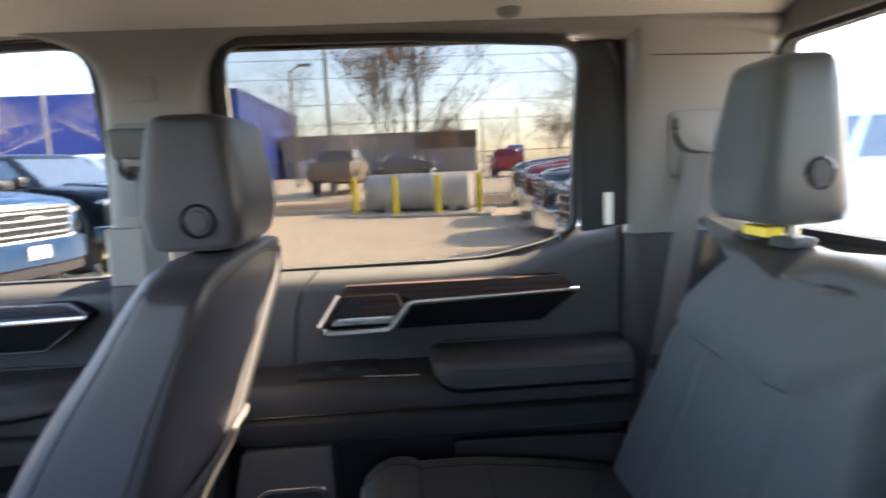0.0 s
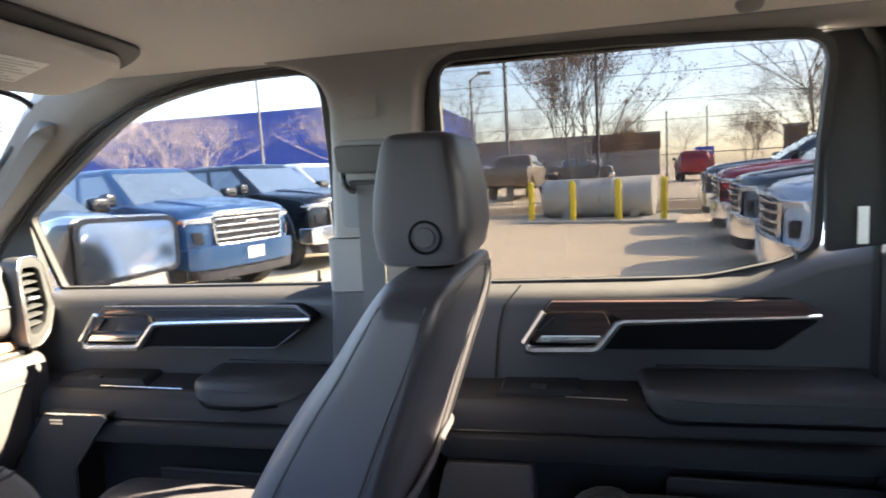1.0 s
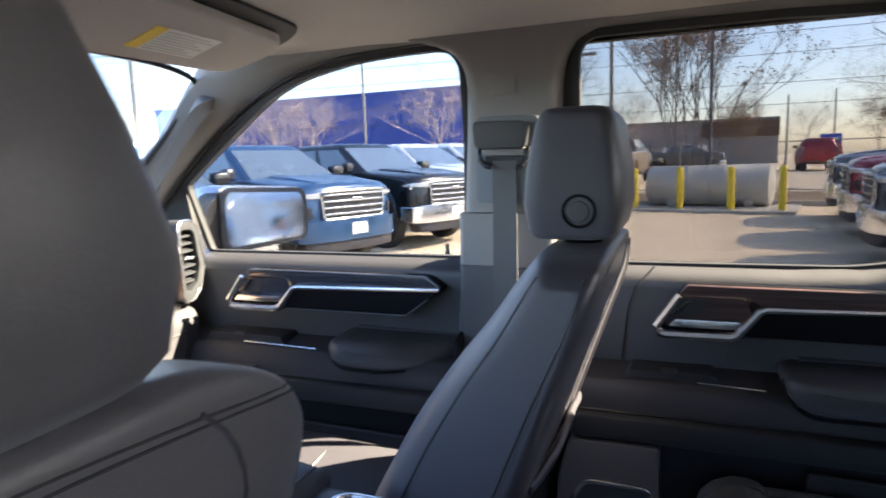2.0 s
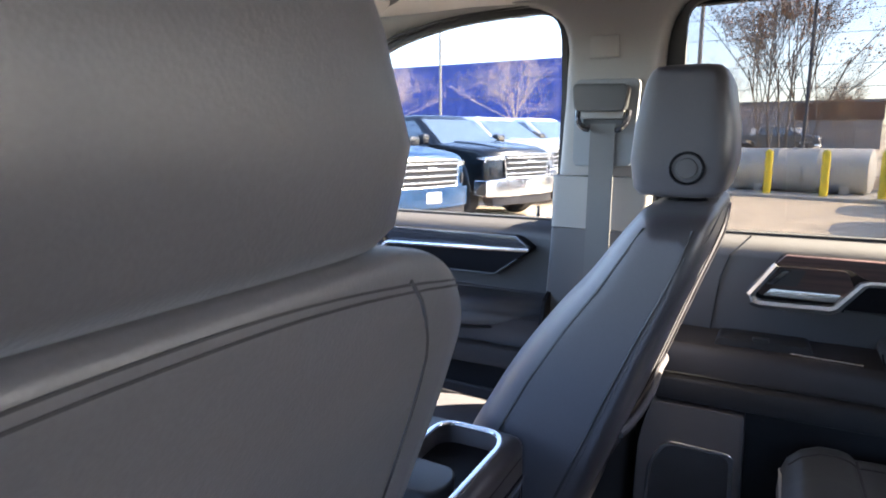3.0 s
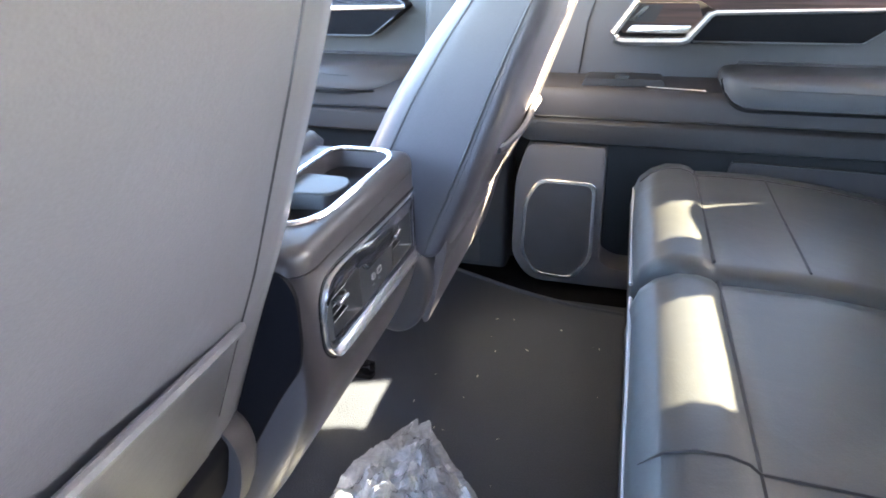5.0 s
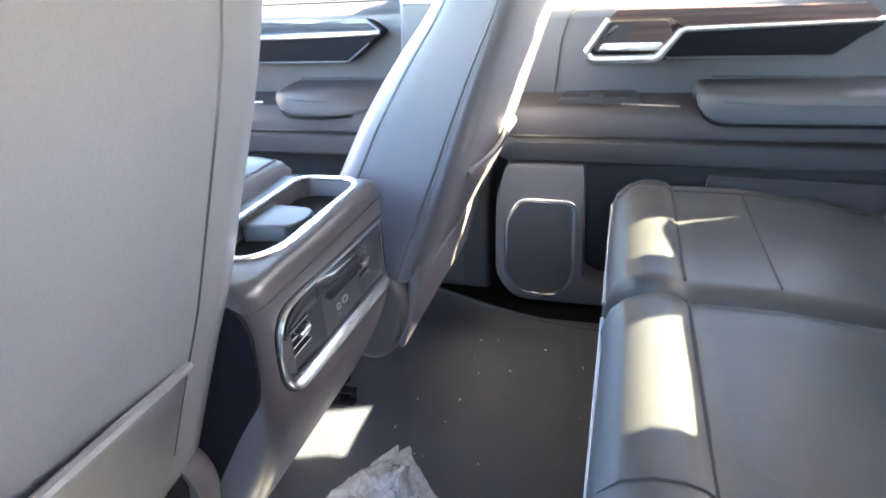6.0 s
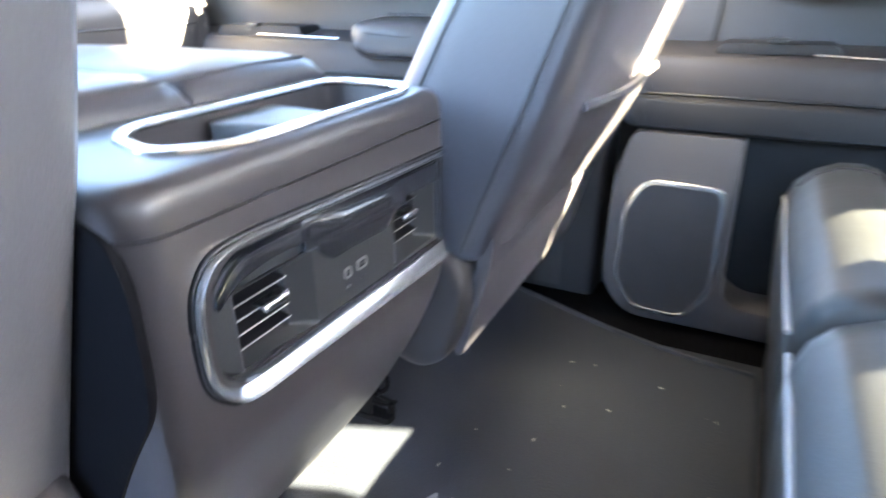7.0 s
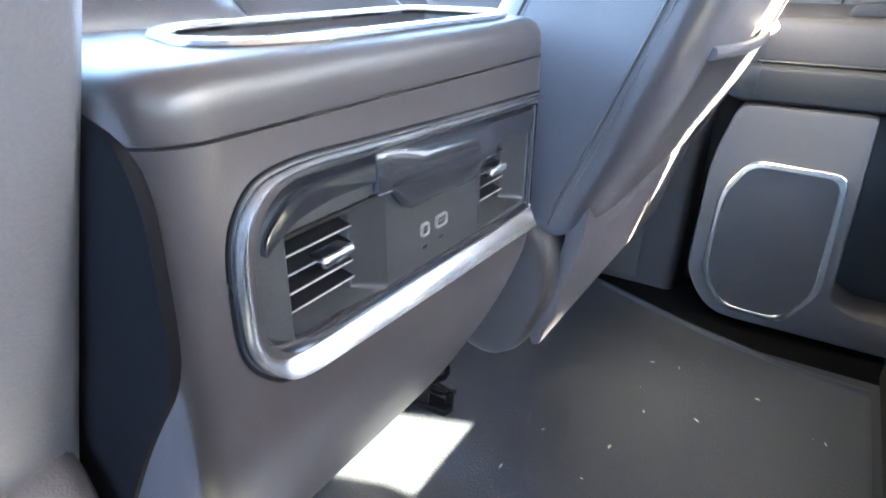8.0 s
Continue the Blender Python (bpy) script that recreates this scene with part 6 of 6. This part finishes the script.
# ---- trees ----
def tree(name, label, seed, height, stems, spread, depth, mat, leaves, droop=0.0, lean=0.24, thick=0.0050):
    rng = random.Random(seed)
    ob = thing(name, label, "tree")
    bw_, bl = bmesh.new(), bmesh.new()

    def grow(p, d, length, r, lvl):
        pts, q = [p.copy()], p.copy()
        for _ in range(3):
            d = (d + Vector((rng.uniform(-1, 1), rng.uniform(-1, 1), rng.uniform(-0.5, 0.9) - droop * (lvl > 1))) * 0.14).normalized()
            q = q + d * (length / 3)
            pts.append(q.copy())
        tube([tuple(x) for x in pts], [r, r * 0.85, r * 0.72, r * 0.6], 6 if lvl == 0 else 4 if lvl < 2 else 3, bm=bw_)
        if lvl >= depth:
            if leaves and rng.random() < leaves:
                for _ in range(3):
                    s = rng.uniform(0.022, 0.05)
                    c = q + Vector((rng.uniform(-0.12, 0.12), rng.uniform(-0.12, 0.12), rng.uniform(-0.12, 0.05)))
                    a1 = Vector((rng.uniform(-1, 1), rng.uniform(-1, 1), rng.uniform(-1, 1))).normalized() * s
                    a2 = a1.cross(Vector((rng.uniform(-1, 1), rng.uniform(-1, 1), rng.uniform(-1, 1)))).normalized() * s * 0.6
                    bl.faces.new([bl.verts.new(c + v) for v in (a1, a2, -a1, -a2)])
            return
        kids = rng.choice((3, 4)) if lvl < depth - 1 else 4
        if lvl == 0 and stems == 1:
            kids = 18
        for k in range(kids):
            t = rng.uniform(0.28 if lvl == 0 and stems == 1 else 0.35, 1.0)
            i = min(2, int(t * 3))
            base = pts[i].lerp(pts[i + 1], t * 3 - i)
            dev = Vector((rng.uniform(-1, 1), rng.uniform(-1, 1), rng.uniform(-0.35, 0.6))).normalized()
            grow(base, (d * (1.0 - spread * 0.4) + dev * spread).normalized(), length * (rng.uniform(0.55, 0.85) if lvl == 0 and stems == 1 else rng.uniform(0.5, 0.72)), r * (0.33 if lvl == 0 and stems == 1 else 0.52), lvl + 1)

    for s in range(stems):
        a_ = 2 * math.pi * (s + rng.uniform(-0.3, 0.3)) / stems
        k = 0.0 if stems == 1 else 1.0
        grow(Vector((0.45 * k * math.cos(a_), 0.45 * k * math.sin(a_), -0.05)), Vector((lean * k * math.cos(a_), lean * k * math.sin(a_), 1)).normalized(), height * (rng.uniform(0.42, 0.56) if stems > 1 else 0.5), height * thick, 0)
    tr = part("trunk", bw_, mat, ob, "bare branching limbs")
    if leaves:
        part("crown", bl, M_LEAF, ob, "sparse dry brown leaves")
    else:
        bl.free()
    return ob


t1 = tree("clump_tree", "many-stemmed bare tree with a few brown leaves", 5, 7.4, 8, 0.36, 5, M_BARK, 0.6, 0.0, 0.12)
t1.matrix_basis = pose(0.62, 21.0, 0.30)
t2 = tree("bare_tree", "wide bare leafless tree with drooping twigs", 11, 9.5, 1, 0.85, 6, M_BARK, 0.0, 0.10, 0.24, 0.0085)
t2.matrix_basis = pose(9.9, 27.0, 0.34, 0, 0, 140)
t3 = copy_thing(t2, pose(-6.5, 44.0, 0.4, 0, 0, 130))
t4 = tree("birch_tree", "pale-barked bare tree in pinkish winter twig", 7, 9.0, 1, 0.80, 5, M_BIRCH, 0.0, -0.05, 0.24, 0.0075)
t4.matrix_basis = pose(-29.0, 40.0, 0.4)
for x, y, a_ in ((-36.5, 45.0, 70), (-27.3, 41.5, 200), (-15.5, 40.5, 20)):
    copy_thing(t4, pose(x, y, 0.4, 0, 0, a_))
copy_thing(t1, pose(16.0, 40.0, 0.4, 0, 0, 50))
copy_thing(t2, pose(26.0, 52.0, 0.4, 0, 0, 250))
copy_thing(t2, pose(14.0, 16.0, 0.3, 0, 0, 310))


# ---- poles, fence, wires, sign ----
def pole(name, label, x, y, h, r, mat, arm=0.0):
    ob = thing(name, label, "pole", (x, y, ground_z(y)))
    part("shaft", lathe([(r * 1.5, 0), (r * 1.5, 0.3), (r, 0.35), (r * 0.75, h)], (x, y, ground_z(y) - 0.04), "z", 12), mat, ob)
    if arm:
        part("arm", tube([(x, y, ground_z(y) + h - 0.1), (x + arm, y, ground_z(y) + h + 0.25)], r * 0.5, 8), mat, ob)
        part("lamp_head", box(x + arm - 0.1, x + arm + 0.75 * (1 if arm > 0 else -1), y - 0.18, y + 0.18, ground_z(y) + h + 0.2, ground_z(y) + h + 0.36, 0.03), mat, ob)
    return ob


pole("utility_pole", "tall dark steel pole behind the clump tree", 1.1, 20.2, 11.0, 0.055, M_DARKPOLE)
pole("utility_pole", "tall grey pole beyond the fence", -2.75, 29.0, 11.0, 0.10, M_POLE)
pole("lot_lamp", "grey lot lamp post with a single arm", -6.1, 39.5, 7.3, 0.09, M_POLE, 0.6)
pole("flag_pole", "slim grey pole before the blue building", -18.2, 34.0, 12.0, 0.09, M_POLE)
pole("utility_pole", "grey pole seen through the windscreen", -23.0, 21.0, 12.0, 0.10, M_POLE)
pole("utility_pole", "slim far pole by the road", 9.0, 62.0, 6.2, 0.10, M_POLE)
pole("utility_pole", "slim far pole near the sign", 13.4, 66.0, 6.8, 0.09, M_POLE)

fn = thing("fence", "chain-link fence with slim steel rails behind the verge", "fence", (0, 23, 0.3))
F0, F1 = Vector((-14, 26.0, 0.3)), Vector((24, 19.5, 0.3))
for k in range(17):
    q = F0.lerp(F1, k / 16)
    part("post", lathe([(0.03, 0), (0.03, 1.75), (0.0, 1.78)], tuple(q), "z", 8), M_POLE, fn)
for z in (0.12, 1.72):
    part("rail", tube([tuple(F0 + Vector((0, 0, z))), tuple(F1 + Vector((0, 0, z)))], 0.02, 6), M_POLE, fn)
bm = bmesh.new()
Ld = (F1 - F0).length
dirn = (F1 - F0).normalized()
for k in range(int(Ld / 0.16)):
    for sgn in (1, -1):
        a0 = F0 + dirn * (k * 0.16)
        a1 = a0 + dirn * (sgn * 0.8) + Vector((0, 0, 1.6))
        b0_ = a0 + Vector((0, 0, 0.12))
        tube([tuple(b0_), tuple(a1 + Vector((0, 0, 0.1)))], 0.0035, 3, bm=bm)
ml = part("wire_mesh", bm, M_POLE, fn, "woven wire mesh", kind="stuff")

for z0, z1, y in ((7.0, 6.6, 34), (8.0, 7.6, 34), (9.8, 9.5, 34), (5.6, 5.2, 34), (10.6, 10.3, 34), (4.4, 4.3, 34)):
    w = part("power_line", tube([(-40 + 8 * k, y, z0 + (z1 - z0) * k / 10 - 0.35 * math.sin(math.pi * k / 10)) for k in range(11)], 0.014, 4), M_WIRE)
    tagged(w, "dark overhead power line against the sky", "power line", group="overhead lines")
w = part("power_line", tube([(-60, 4, 7.4), (-30, 17, 6.9), (-23, 21, 6.9), (-10, 30, 7.6)], 0.02, 4), M_WIRE)
tagged(w, "dark overhead power line against the sky", "power line", group="overhead lines")

sg = thing("road_sign", "small blue and red business sign on a post", "sign", (12.0, 60, 0.4))
part("post", lathe([(0.12, 0), (0.10, 1.6)], (12.0, 60, 0.4), "z", 10), M_POLE, sg)
part("board", box(11.2, 12.8, 59.9, 60.1, 1.75, 3.1, 0.03), M_SIGNB, sg, "blue sign board")
part("stripe", box(11.25, 12.75, 59.86, 59.9, 2.05, 2.35), M_SIGNR, sg, "red stripe")
part("bar", box(11.4, 12.6, 59.86, 59.9, 2.55, 2.8), M_PAPER, sg)


# ---- buildings ----
bb_ = thing("blue_building", "large windowless bright blue warehouse store", "building", (-30, 62, 0.4))
part("wall", box(-62, -14.5, 60, 94, 0.3, 9.3), M_BLUEWALL, bb_, "ribbed blue metal wall")
for k in range(41):
    part("rib", box(-61.5 + k * 1.16, -61.44 + k * 1.16, 59.955, 59.999, 0.3, 9.28), M_BLUEWALL, bb_)
part("parapet", box(-62.1, -14.4, 59.9, 94.1, 9.3, 9.55), M_BLUEWALL, bb_)
gb = thing("grey_building", "long low grey warehouse with brown upper cladding", "building", (0, 75, 0.4))
part("wall", box(-14, 10.4, 78, 100, 0.3, 5.4), M_GREYWALL, gb)
part("cladding", box(2.5, 10.5, 77.9, 78, 3.6, 5.6), M_BROWNWALL, gb, "brown metal cladding")
part("roof_edge", box(-14.1, 10.5, 77.85, 100.1, 5.4, 5.7), M_POLE, gb)
for k in range(5):
    part("door", box(-12 + k * 3.4, -10 + k * 3.4, 77.94, 77.999, 0.4, 2.9), M_WHITEWALL, gb)
ch = thing("brick_stack", "brown square stack behind the bare tree", "chimney", (18.0, 54, 0.4))
part("stack", box(17.2, 18.6, 54, 55.4, 0.3, 4.2), M_BROWNWALL, ch)
part("cap", box(17.1, 18.7, 53.9, 55.5, 4.2, 4.4), M_GREYWALL, ch)


# ---- pickups ----
def arch(cx, r, z0, n=9):
    return [(cx + r * math.cos(t), z0 + r * math.sin(t)) for t in np.linspace(math.pi, 0, n)]


def wheel(parent, x, y):
    s = 1 if y > 0 else -1
    t = part("tyre", lathe([(0.26, -0.13), (0.37, -0.13), (0.405, -0.10), (0.41, 0), (0.405, 0.10), (0.37, 0.13), (0.26, 0.13)], (x, y, 0.41), "y", 28), M_TYRE, parent)
    w_ = part("rim", lathe([(0.26, -0.05), (0.262, 0.128), (0.235, 0.130), (0.225, 0.07), (0.0, 0.06)] if s > 0 else [(0.26, 0.05), (0.262, -0.128), (0.235, -0.130), (0.225, -0.07), (0.0, -0.06)], (x, y, 0.41), "y", 28), M_DARK, t)
    for k in range(6):
        a_ = k * math.pi / 3
        d = Vector((math.cos(a_), 0, math.sin(a_)))
        c_ = Vector((x, y + s * 0.10, 0.41))
        part("spoke", tube([tuple(c_ + d * 0.04), tuple(c_ + d * 0.245)], 0.028, 6), M_RIM, t)


def shape_nose(ob):
    """Rounds the nose in plan and raises the body on its wheels."""
    ease = lambda t: max(0.0, min(1.0, t)) ** 2 * (3 - 2 * max(0.0, min(1.0, t)))
    for o in ob.children_recursive:
        if o.name.split(".")[0] in ("tyre", "rim", "spoke"):
            continue
        me = o.data
        bm = bmesh.new()
        bm.from_mesh(me)
        if max(v.co.x for v in bm.verts) > -0.3 and max(v.co.y for v in bm.verts) - min(v.co.y for v in bm.verts) > 0.15:
            for y in (-0.88, -0.76, -0.6, -0.4, -0.2, 0.0, 0.2, 0.4, 0.6, 0.76, 0.88):
                bmesh.ops.bisect_plane(bm, geom=bm.verts[:] + bm.edges[:] + bm.faces[:], plane_co=(0, y, 0), plane_no=(0, 1, 0))
        for v in bm.verts:
            v.co.x -= (0.10 * abs(v.co.y) ** 2 + 0.16 * abs(v.co.y) ** 6) * ease((v.co.x + 1.0) / 0.8)
            v.co.z += 0.075 * ease((v.co.z - 0.35) / 0.3)
        bm.to_mesh(me)
        bm.free()
        me.shade_smooth()
        me.set_sharp_from_angle(angle=radians(40))


def pickup(label, mat, chrome=True):
    """A crew-cab pickup, nose at the origin, looking along +x."""
    ob = thing("pickup_truck", label, "pickup truck", (0, 0, 0), "parked pickups")
    bars = M_GRILLEBAR if chrome else M_GLOSS
    side_ = [(-0.10, 0.52)] + arch(-0.98, 0.50, 0.50)[::-1] + arch(-4.72, 0.50, 0.50)[::-1] + [(-5.80, 0.58), (-5.84, 1.0), (-5.80, 1.36), (-1.42, 1.345), (-1.30, 1.330), (-0.20, 1.235), (-0.06, 1.17), (-0.02, 1.05), (-0.02, 0.62)]
    part("body", prism(side_, "y", -0.975, 0.975, 0.07, 4), mat, ob, angle=50)
    crown = loft([[(x, y, z0 + 0.075 * (1 - (y / w_) ** 2) ** 0.6 - 0.03) for y in (w_ * q for q in (-1, -0.97, -0.9, -0.75, -0.5, -0.25, 0, 0.25, 0.5, 0.75, 0.9, 0.97, 1))] for x, z0, w_ in ((-0.055, 1.150, 0.93), (-0.10, 1.205, 0.955), (-0.22, 1.245, 0.97), (-0.6, 1.285, 0.975), (-1.0, 1.318, 0.975), (-1.42, 1.345, 0.97))])
    part("hood", crown, mat, ob, angle=50)
    hood = loft([[(x, y, z + 0.03) for y, z in ((-0.62, z0), (-0.58, z0 + 0.045), (-0.30, z0 + 0.05), (-0.24, z0 + 0.03), (0.24, z0 + 0.03), (0.30, z0 + 0.05), (0.58, z0 + 0.045), (0.62, z0))] for x, z0 in ((-0.16, 1.20), (-0.7, 1.275), (-1.36, 1.325))])
    part("hood_bulge", bevel(hood, 0.012, 2), mat, ob)
    # cab
    lo = [(-1.40, -0.93), (-1.40, 0.93), (-4.02, 0.95), (-4.02, -0.95)]
    hi = [(-2.22, -0.74), (-2.22, 0.74), (-3.78, 0.76), (-3.78, -0.76)]
    rings_ = []
    for f, z, inset in ((0, 1.32, 0), (0.5, 1.58, 0), (0.93, 1.805, 0), (1.0, 1.85, 0.012), (1.0, 1.885, 0.05), (1.0, 1.912, 0.12), (1.0, 1.922, 0.24)):
        q = [(l[0] + (h[0] - l[0]) * f, l[1] + (h[1] - l[1]) * f) for l, h in zip(lo, hi)]
        q = [(x + (inset if x < -3 else -inset), y - inset * (1 if y > 0 else -1)) for x, y in q]
        rings_.append([(x, y, z) for x, y in fillet(q, 0.13, 5)])
    part("cab", loft(rings_), mat, ob, angle=35)

    def pane_on(name, a_, b_, c_, d_, u0, u1, v0, v1, out, label_):
        A, B, C, D = (Vector(q) for q in (a_, b_, c_, d_))
        P = lambda u, v: A.lerp(B, u).lerp(D.lerp(C, u), v)
        nrm = (B - A).cross(D - A).normalized()
        if nrm.dot(Vector(out)) < 0:
            nrm = -nrm
        bm = bmesh.new()
        q = [P(u0, v0), P(u1, v0), P(u1, v1), P(u0, v1)]
        lo_ = [bm.verts.new(p - nrm * 0.02) for p in q]
        hi_ = [bm.verts.new(p + nrm * 0.008) for p in q]
        bm.faces.new(lo_)
        bm.faces.new(hi_)
        for i in range(4):
            bm.faces.new((lo_[i], lo_[(i + 1) % 4], hi_[(i + 1) % 4], hi_[i]))
        part(name, bevel(bm, 0.006, 1), M_WINDOW, ob, label_)

    L3 = [(x, y, 1.32) for x, y in lo]
    H3 = [(x, y, 1.84) for x, y in hi]
    pane_on("windscreen", L3[0], L3[1], H3[1], H3[0], 0.035, 0.965, 0.05, 0.965, (1, 0, 1), "")
    for s, i, j in ((1, 1, 2), (-1, 0, 3)):
        pane_on("side_window", L3[i], L3[j], H3[j], H3[i], 0.10, 0.47, 0.12, 0.92, (0, s, 0), "")
        pane_on("side_window", L3[i], L3[j], H3[j], H3[i], 0.53, 0.92, 0.12, 0.92, (0, s, 0), "")
        mr = part("door_mirror", box(-1.80, -1.60, s * 0.99 - 0.02, s * 0.99 + s * 0.22 + 0.02, 1.33, 1.53, 0.05, 3), M_GLOSS, ob)
        part("door_handle", box(-2.75, -2.55, s * 0.985 - 0.02, s * 0.985 + 0.03, 1.14, 1.175, 0.008), bars, ob)
        part("headlamp", prism(fillet([(s * 0.64, 1.045), (s * 0.97, 1.055), (s * 0.975, 1.12), (s * 0.64, 1.13)], 0.02, 2), "x", -0.16, 0.012, 0.012), M_LAMP, ob, "clear headlamp")
        part("marker_lamp", box(-0.16, 0.004, s * 0.955 - 0.030, s * 0.955 + 0.034, 1.06, 1.10, 0.01), M_AMBER if mat is P_BLUE else M_LAMP, ob, "corner marker lamp")
        part("lower_lamp", prism(fillet([(s * 0.76, 0.76), (s * 0.88, 0.77), (s * 0.90, 0.93), (s * 0.78, 0.93)], 0.02, 2), "x", -0.12, 0.006, 0.008), M_DARK, ob)
        for cx_ in (-0.98, -4.72):
            part("wheel_arch", tube([(x, s * 0.965, z) for x, z in arch(cx_, 0.555, 0.50, 15)], 0.062, 8), mat, ob)
        part("headlamp_bar", tube([(0.014, s * 0.62, 1.125), (0.012, s * 0.95, 1.112), (0.002, s * 0.965, 1.02)], 0.012, 6), M_BRIGHT, ob)
        part("rocker_step", tube([(-1.6, s * 1.0, 0.47), (-4.0, s * 1.0, 0.47)], 0.05, 8), M_TRIM, ob)
    part("grille_frame", tube([(0.012, y, z) for y, z in fillet([(-0.60, 0.73), (0.60, 0.73), (0.64, 1.15), (-0.64, 1.15)], 0.05, 4)], 0.022, 6, closed=True), bars, ob)
    gr = part("grille", prism(fillet([(-0.58, 0.74), (0.58, 0.74), (0.62, 1.14), (-0.62, 1.14)], 0.04, 3), "x", -0.08, 0.006, 0.01), M_DARK, ob, "dark radiator grille")
    for k in range(4):
        z = 0.79 + k * 0.095
        part("grille_bar", box(-0.01, 0.035, -0.60, 0.60, z, z + 0.034, 0.012), bars, gr)
    part("emblem", box(0.03, 0.05, -0.10, 0.10, 0.985, 1.045, 0.012), M_BRIGHT, gr)
    part("bumper", prism(fillet([(-0.99, 0.46), (0.99, 0.46), (0.985, 0.70), (0.62, 0.73), (-0.62, 0.73), (-0.985, 0.70)], 0.03, 3), "x", -0.22, 0.075, 0.03, 3), M_BRIGHT if chrome and mat is not P_BLUE else mat, ob, "front bumper")
    part("lower_valance", prism([(-0.85, 0.32), (0.85, 0.32), (0.90, 0.47), (-0.90, 0.47)], "x", -0.20, 0.03, 0.02), M_TRIM, ob)
    part("number_plate", box(0.073, 0.082, -0.155, 0.155, 0.52, 0.66, 0.002), M_PAPER, ob)
    for x in (-0.98, -4.72):
        for y in (-0.84, 0.84):
            wheel(ob, x, y)
    shape_nose(ob)
    return ob


P_BLUE, P_NAVY, P_BLACK = paint("metallic_blue_paint", (0.022, 0.066, 0.150)), paint("dark_blue_paint", (0.03, 0.06, 0.12)), paint("black_paint", (0.006, 0.007, 0.009))
P_WHITE, P_RED, P_GREY, P_SILVER = paint("white_paint", (0.72, 0.73, 0.75)), paint("red_paint", (0.30, 0.02, 0.03)), paint("graphite_paint", (0.07, 0.08, 0.095)), paint("pale_blue_silver_paint", (0.42, 0.50, 0.60))
P_TAN = paint("dusty_tan_paint", (0.20, 0.145, 0.10))
LEFT, RIGHT = -18.0, 172.0
blue = pickup("metallic blue crew-cab pickup with chrome grille, parked", P_BLUE)
blue.matrix_basis = on_ground(-4.35, 7.75, LEFT)
navy = pickup("dark navy crew-cab pickup parked beside the blue one", P_NAVY)
navy.matrix_basis = on_ground(-4.70, 5.1, LEFT)
black = pickup("black crew-cab pickup with chrome grille, parked", P_BLACK)
black.matrix_basis = on_ground(-3.68, 10.3, LEFT)
white = pickup("white crew-cab pickup with chrome grille, parked", P_WHITE)
white.matrix_basis = on_ground(-3.70, 13.1, LEFT)
copy_thing(white, on_ground(-3.40, 15.8, LEFT))
copy_thing(navy, on_ground(-5.10, 2.4, LEFT))
copy_thing(black, on_ground(-8.0, -3.2, LEFT))
silver = pickup("pale silver-blue crew-cab pickup with chrome grille, parked", P_SILVER)
silver.matrix_basis = on_ground(2.35, 6.7, RIGHT)
grey = pickup("graphite crew-cab pickup, parked", P_GREY)
grey.matrix_basis = on_ground(2.65, 9.4, RIGHT)
red = pickup("red crew-cab pickup, parked", P_RED)
red.matrix_basis = on_ground(2.95, 12.1, RIGHT)
copy_thing(grey, on_ground(3.25, 14.8, RIGHT))
copy_thing(white, on_ground(7.5, 3.0, 190))
copy_thing(grey, on_ground(9.5, 5.6, 190))
# vehicles beyond the fence
tan = pickup("dusty tan crew-cab pickup parked beyond the fence", P_TAN, False)
tan.matrix_basis = on_ground(-2.0, 32.0, 84)
copy_thing(grey, on_ground(3.2, 50.0, 12))
copy_thing(red, on_ground(8.4, 47.0, 86))
copy_thing(black, on_ground(14.5, 44.0, 175))

# leafless trees far behind the fence
for x, y, a_ in ((-3.5, 58, 20), (6.5, 70, 80), (14, 84, 140), (20, 76, 200), (25, 90, 260), (31, 80, 10), (37, 70, 60), (44, 84, 110), (52, 76, 160), (60, 64, 220), (34, 48, 290), (46, 40, 330), (40, 20, 15), (48, 8, 75)):
    copy_thing(t4 if a_ % 40 else t1, pose(x, y, 0.4, 0, 0, a_))
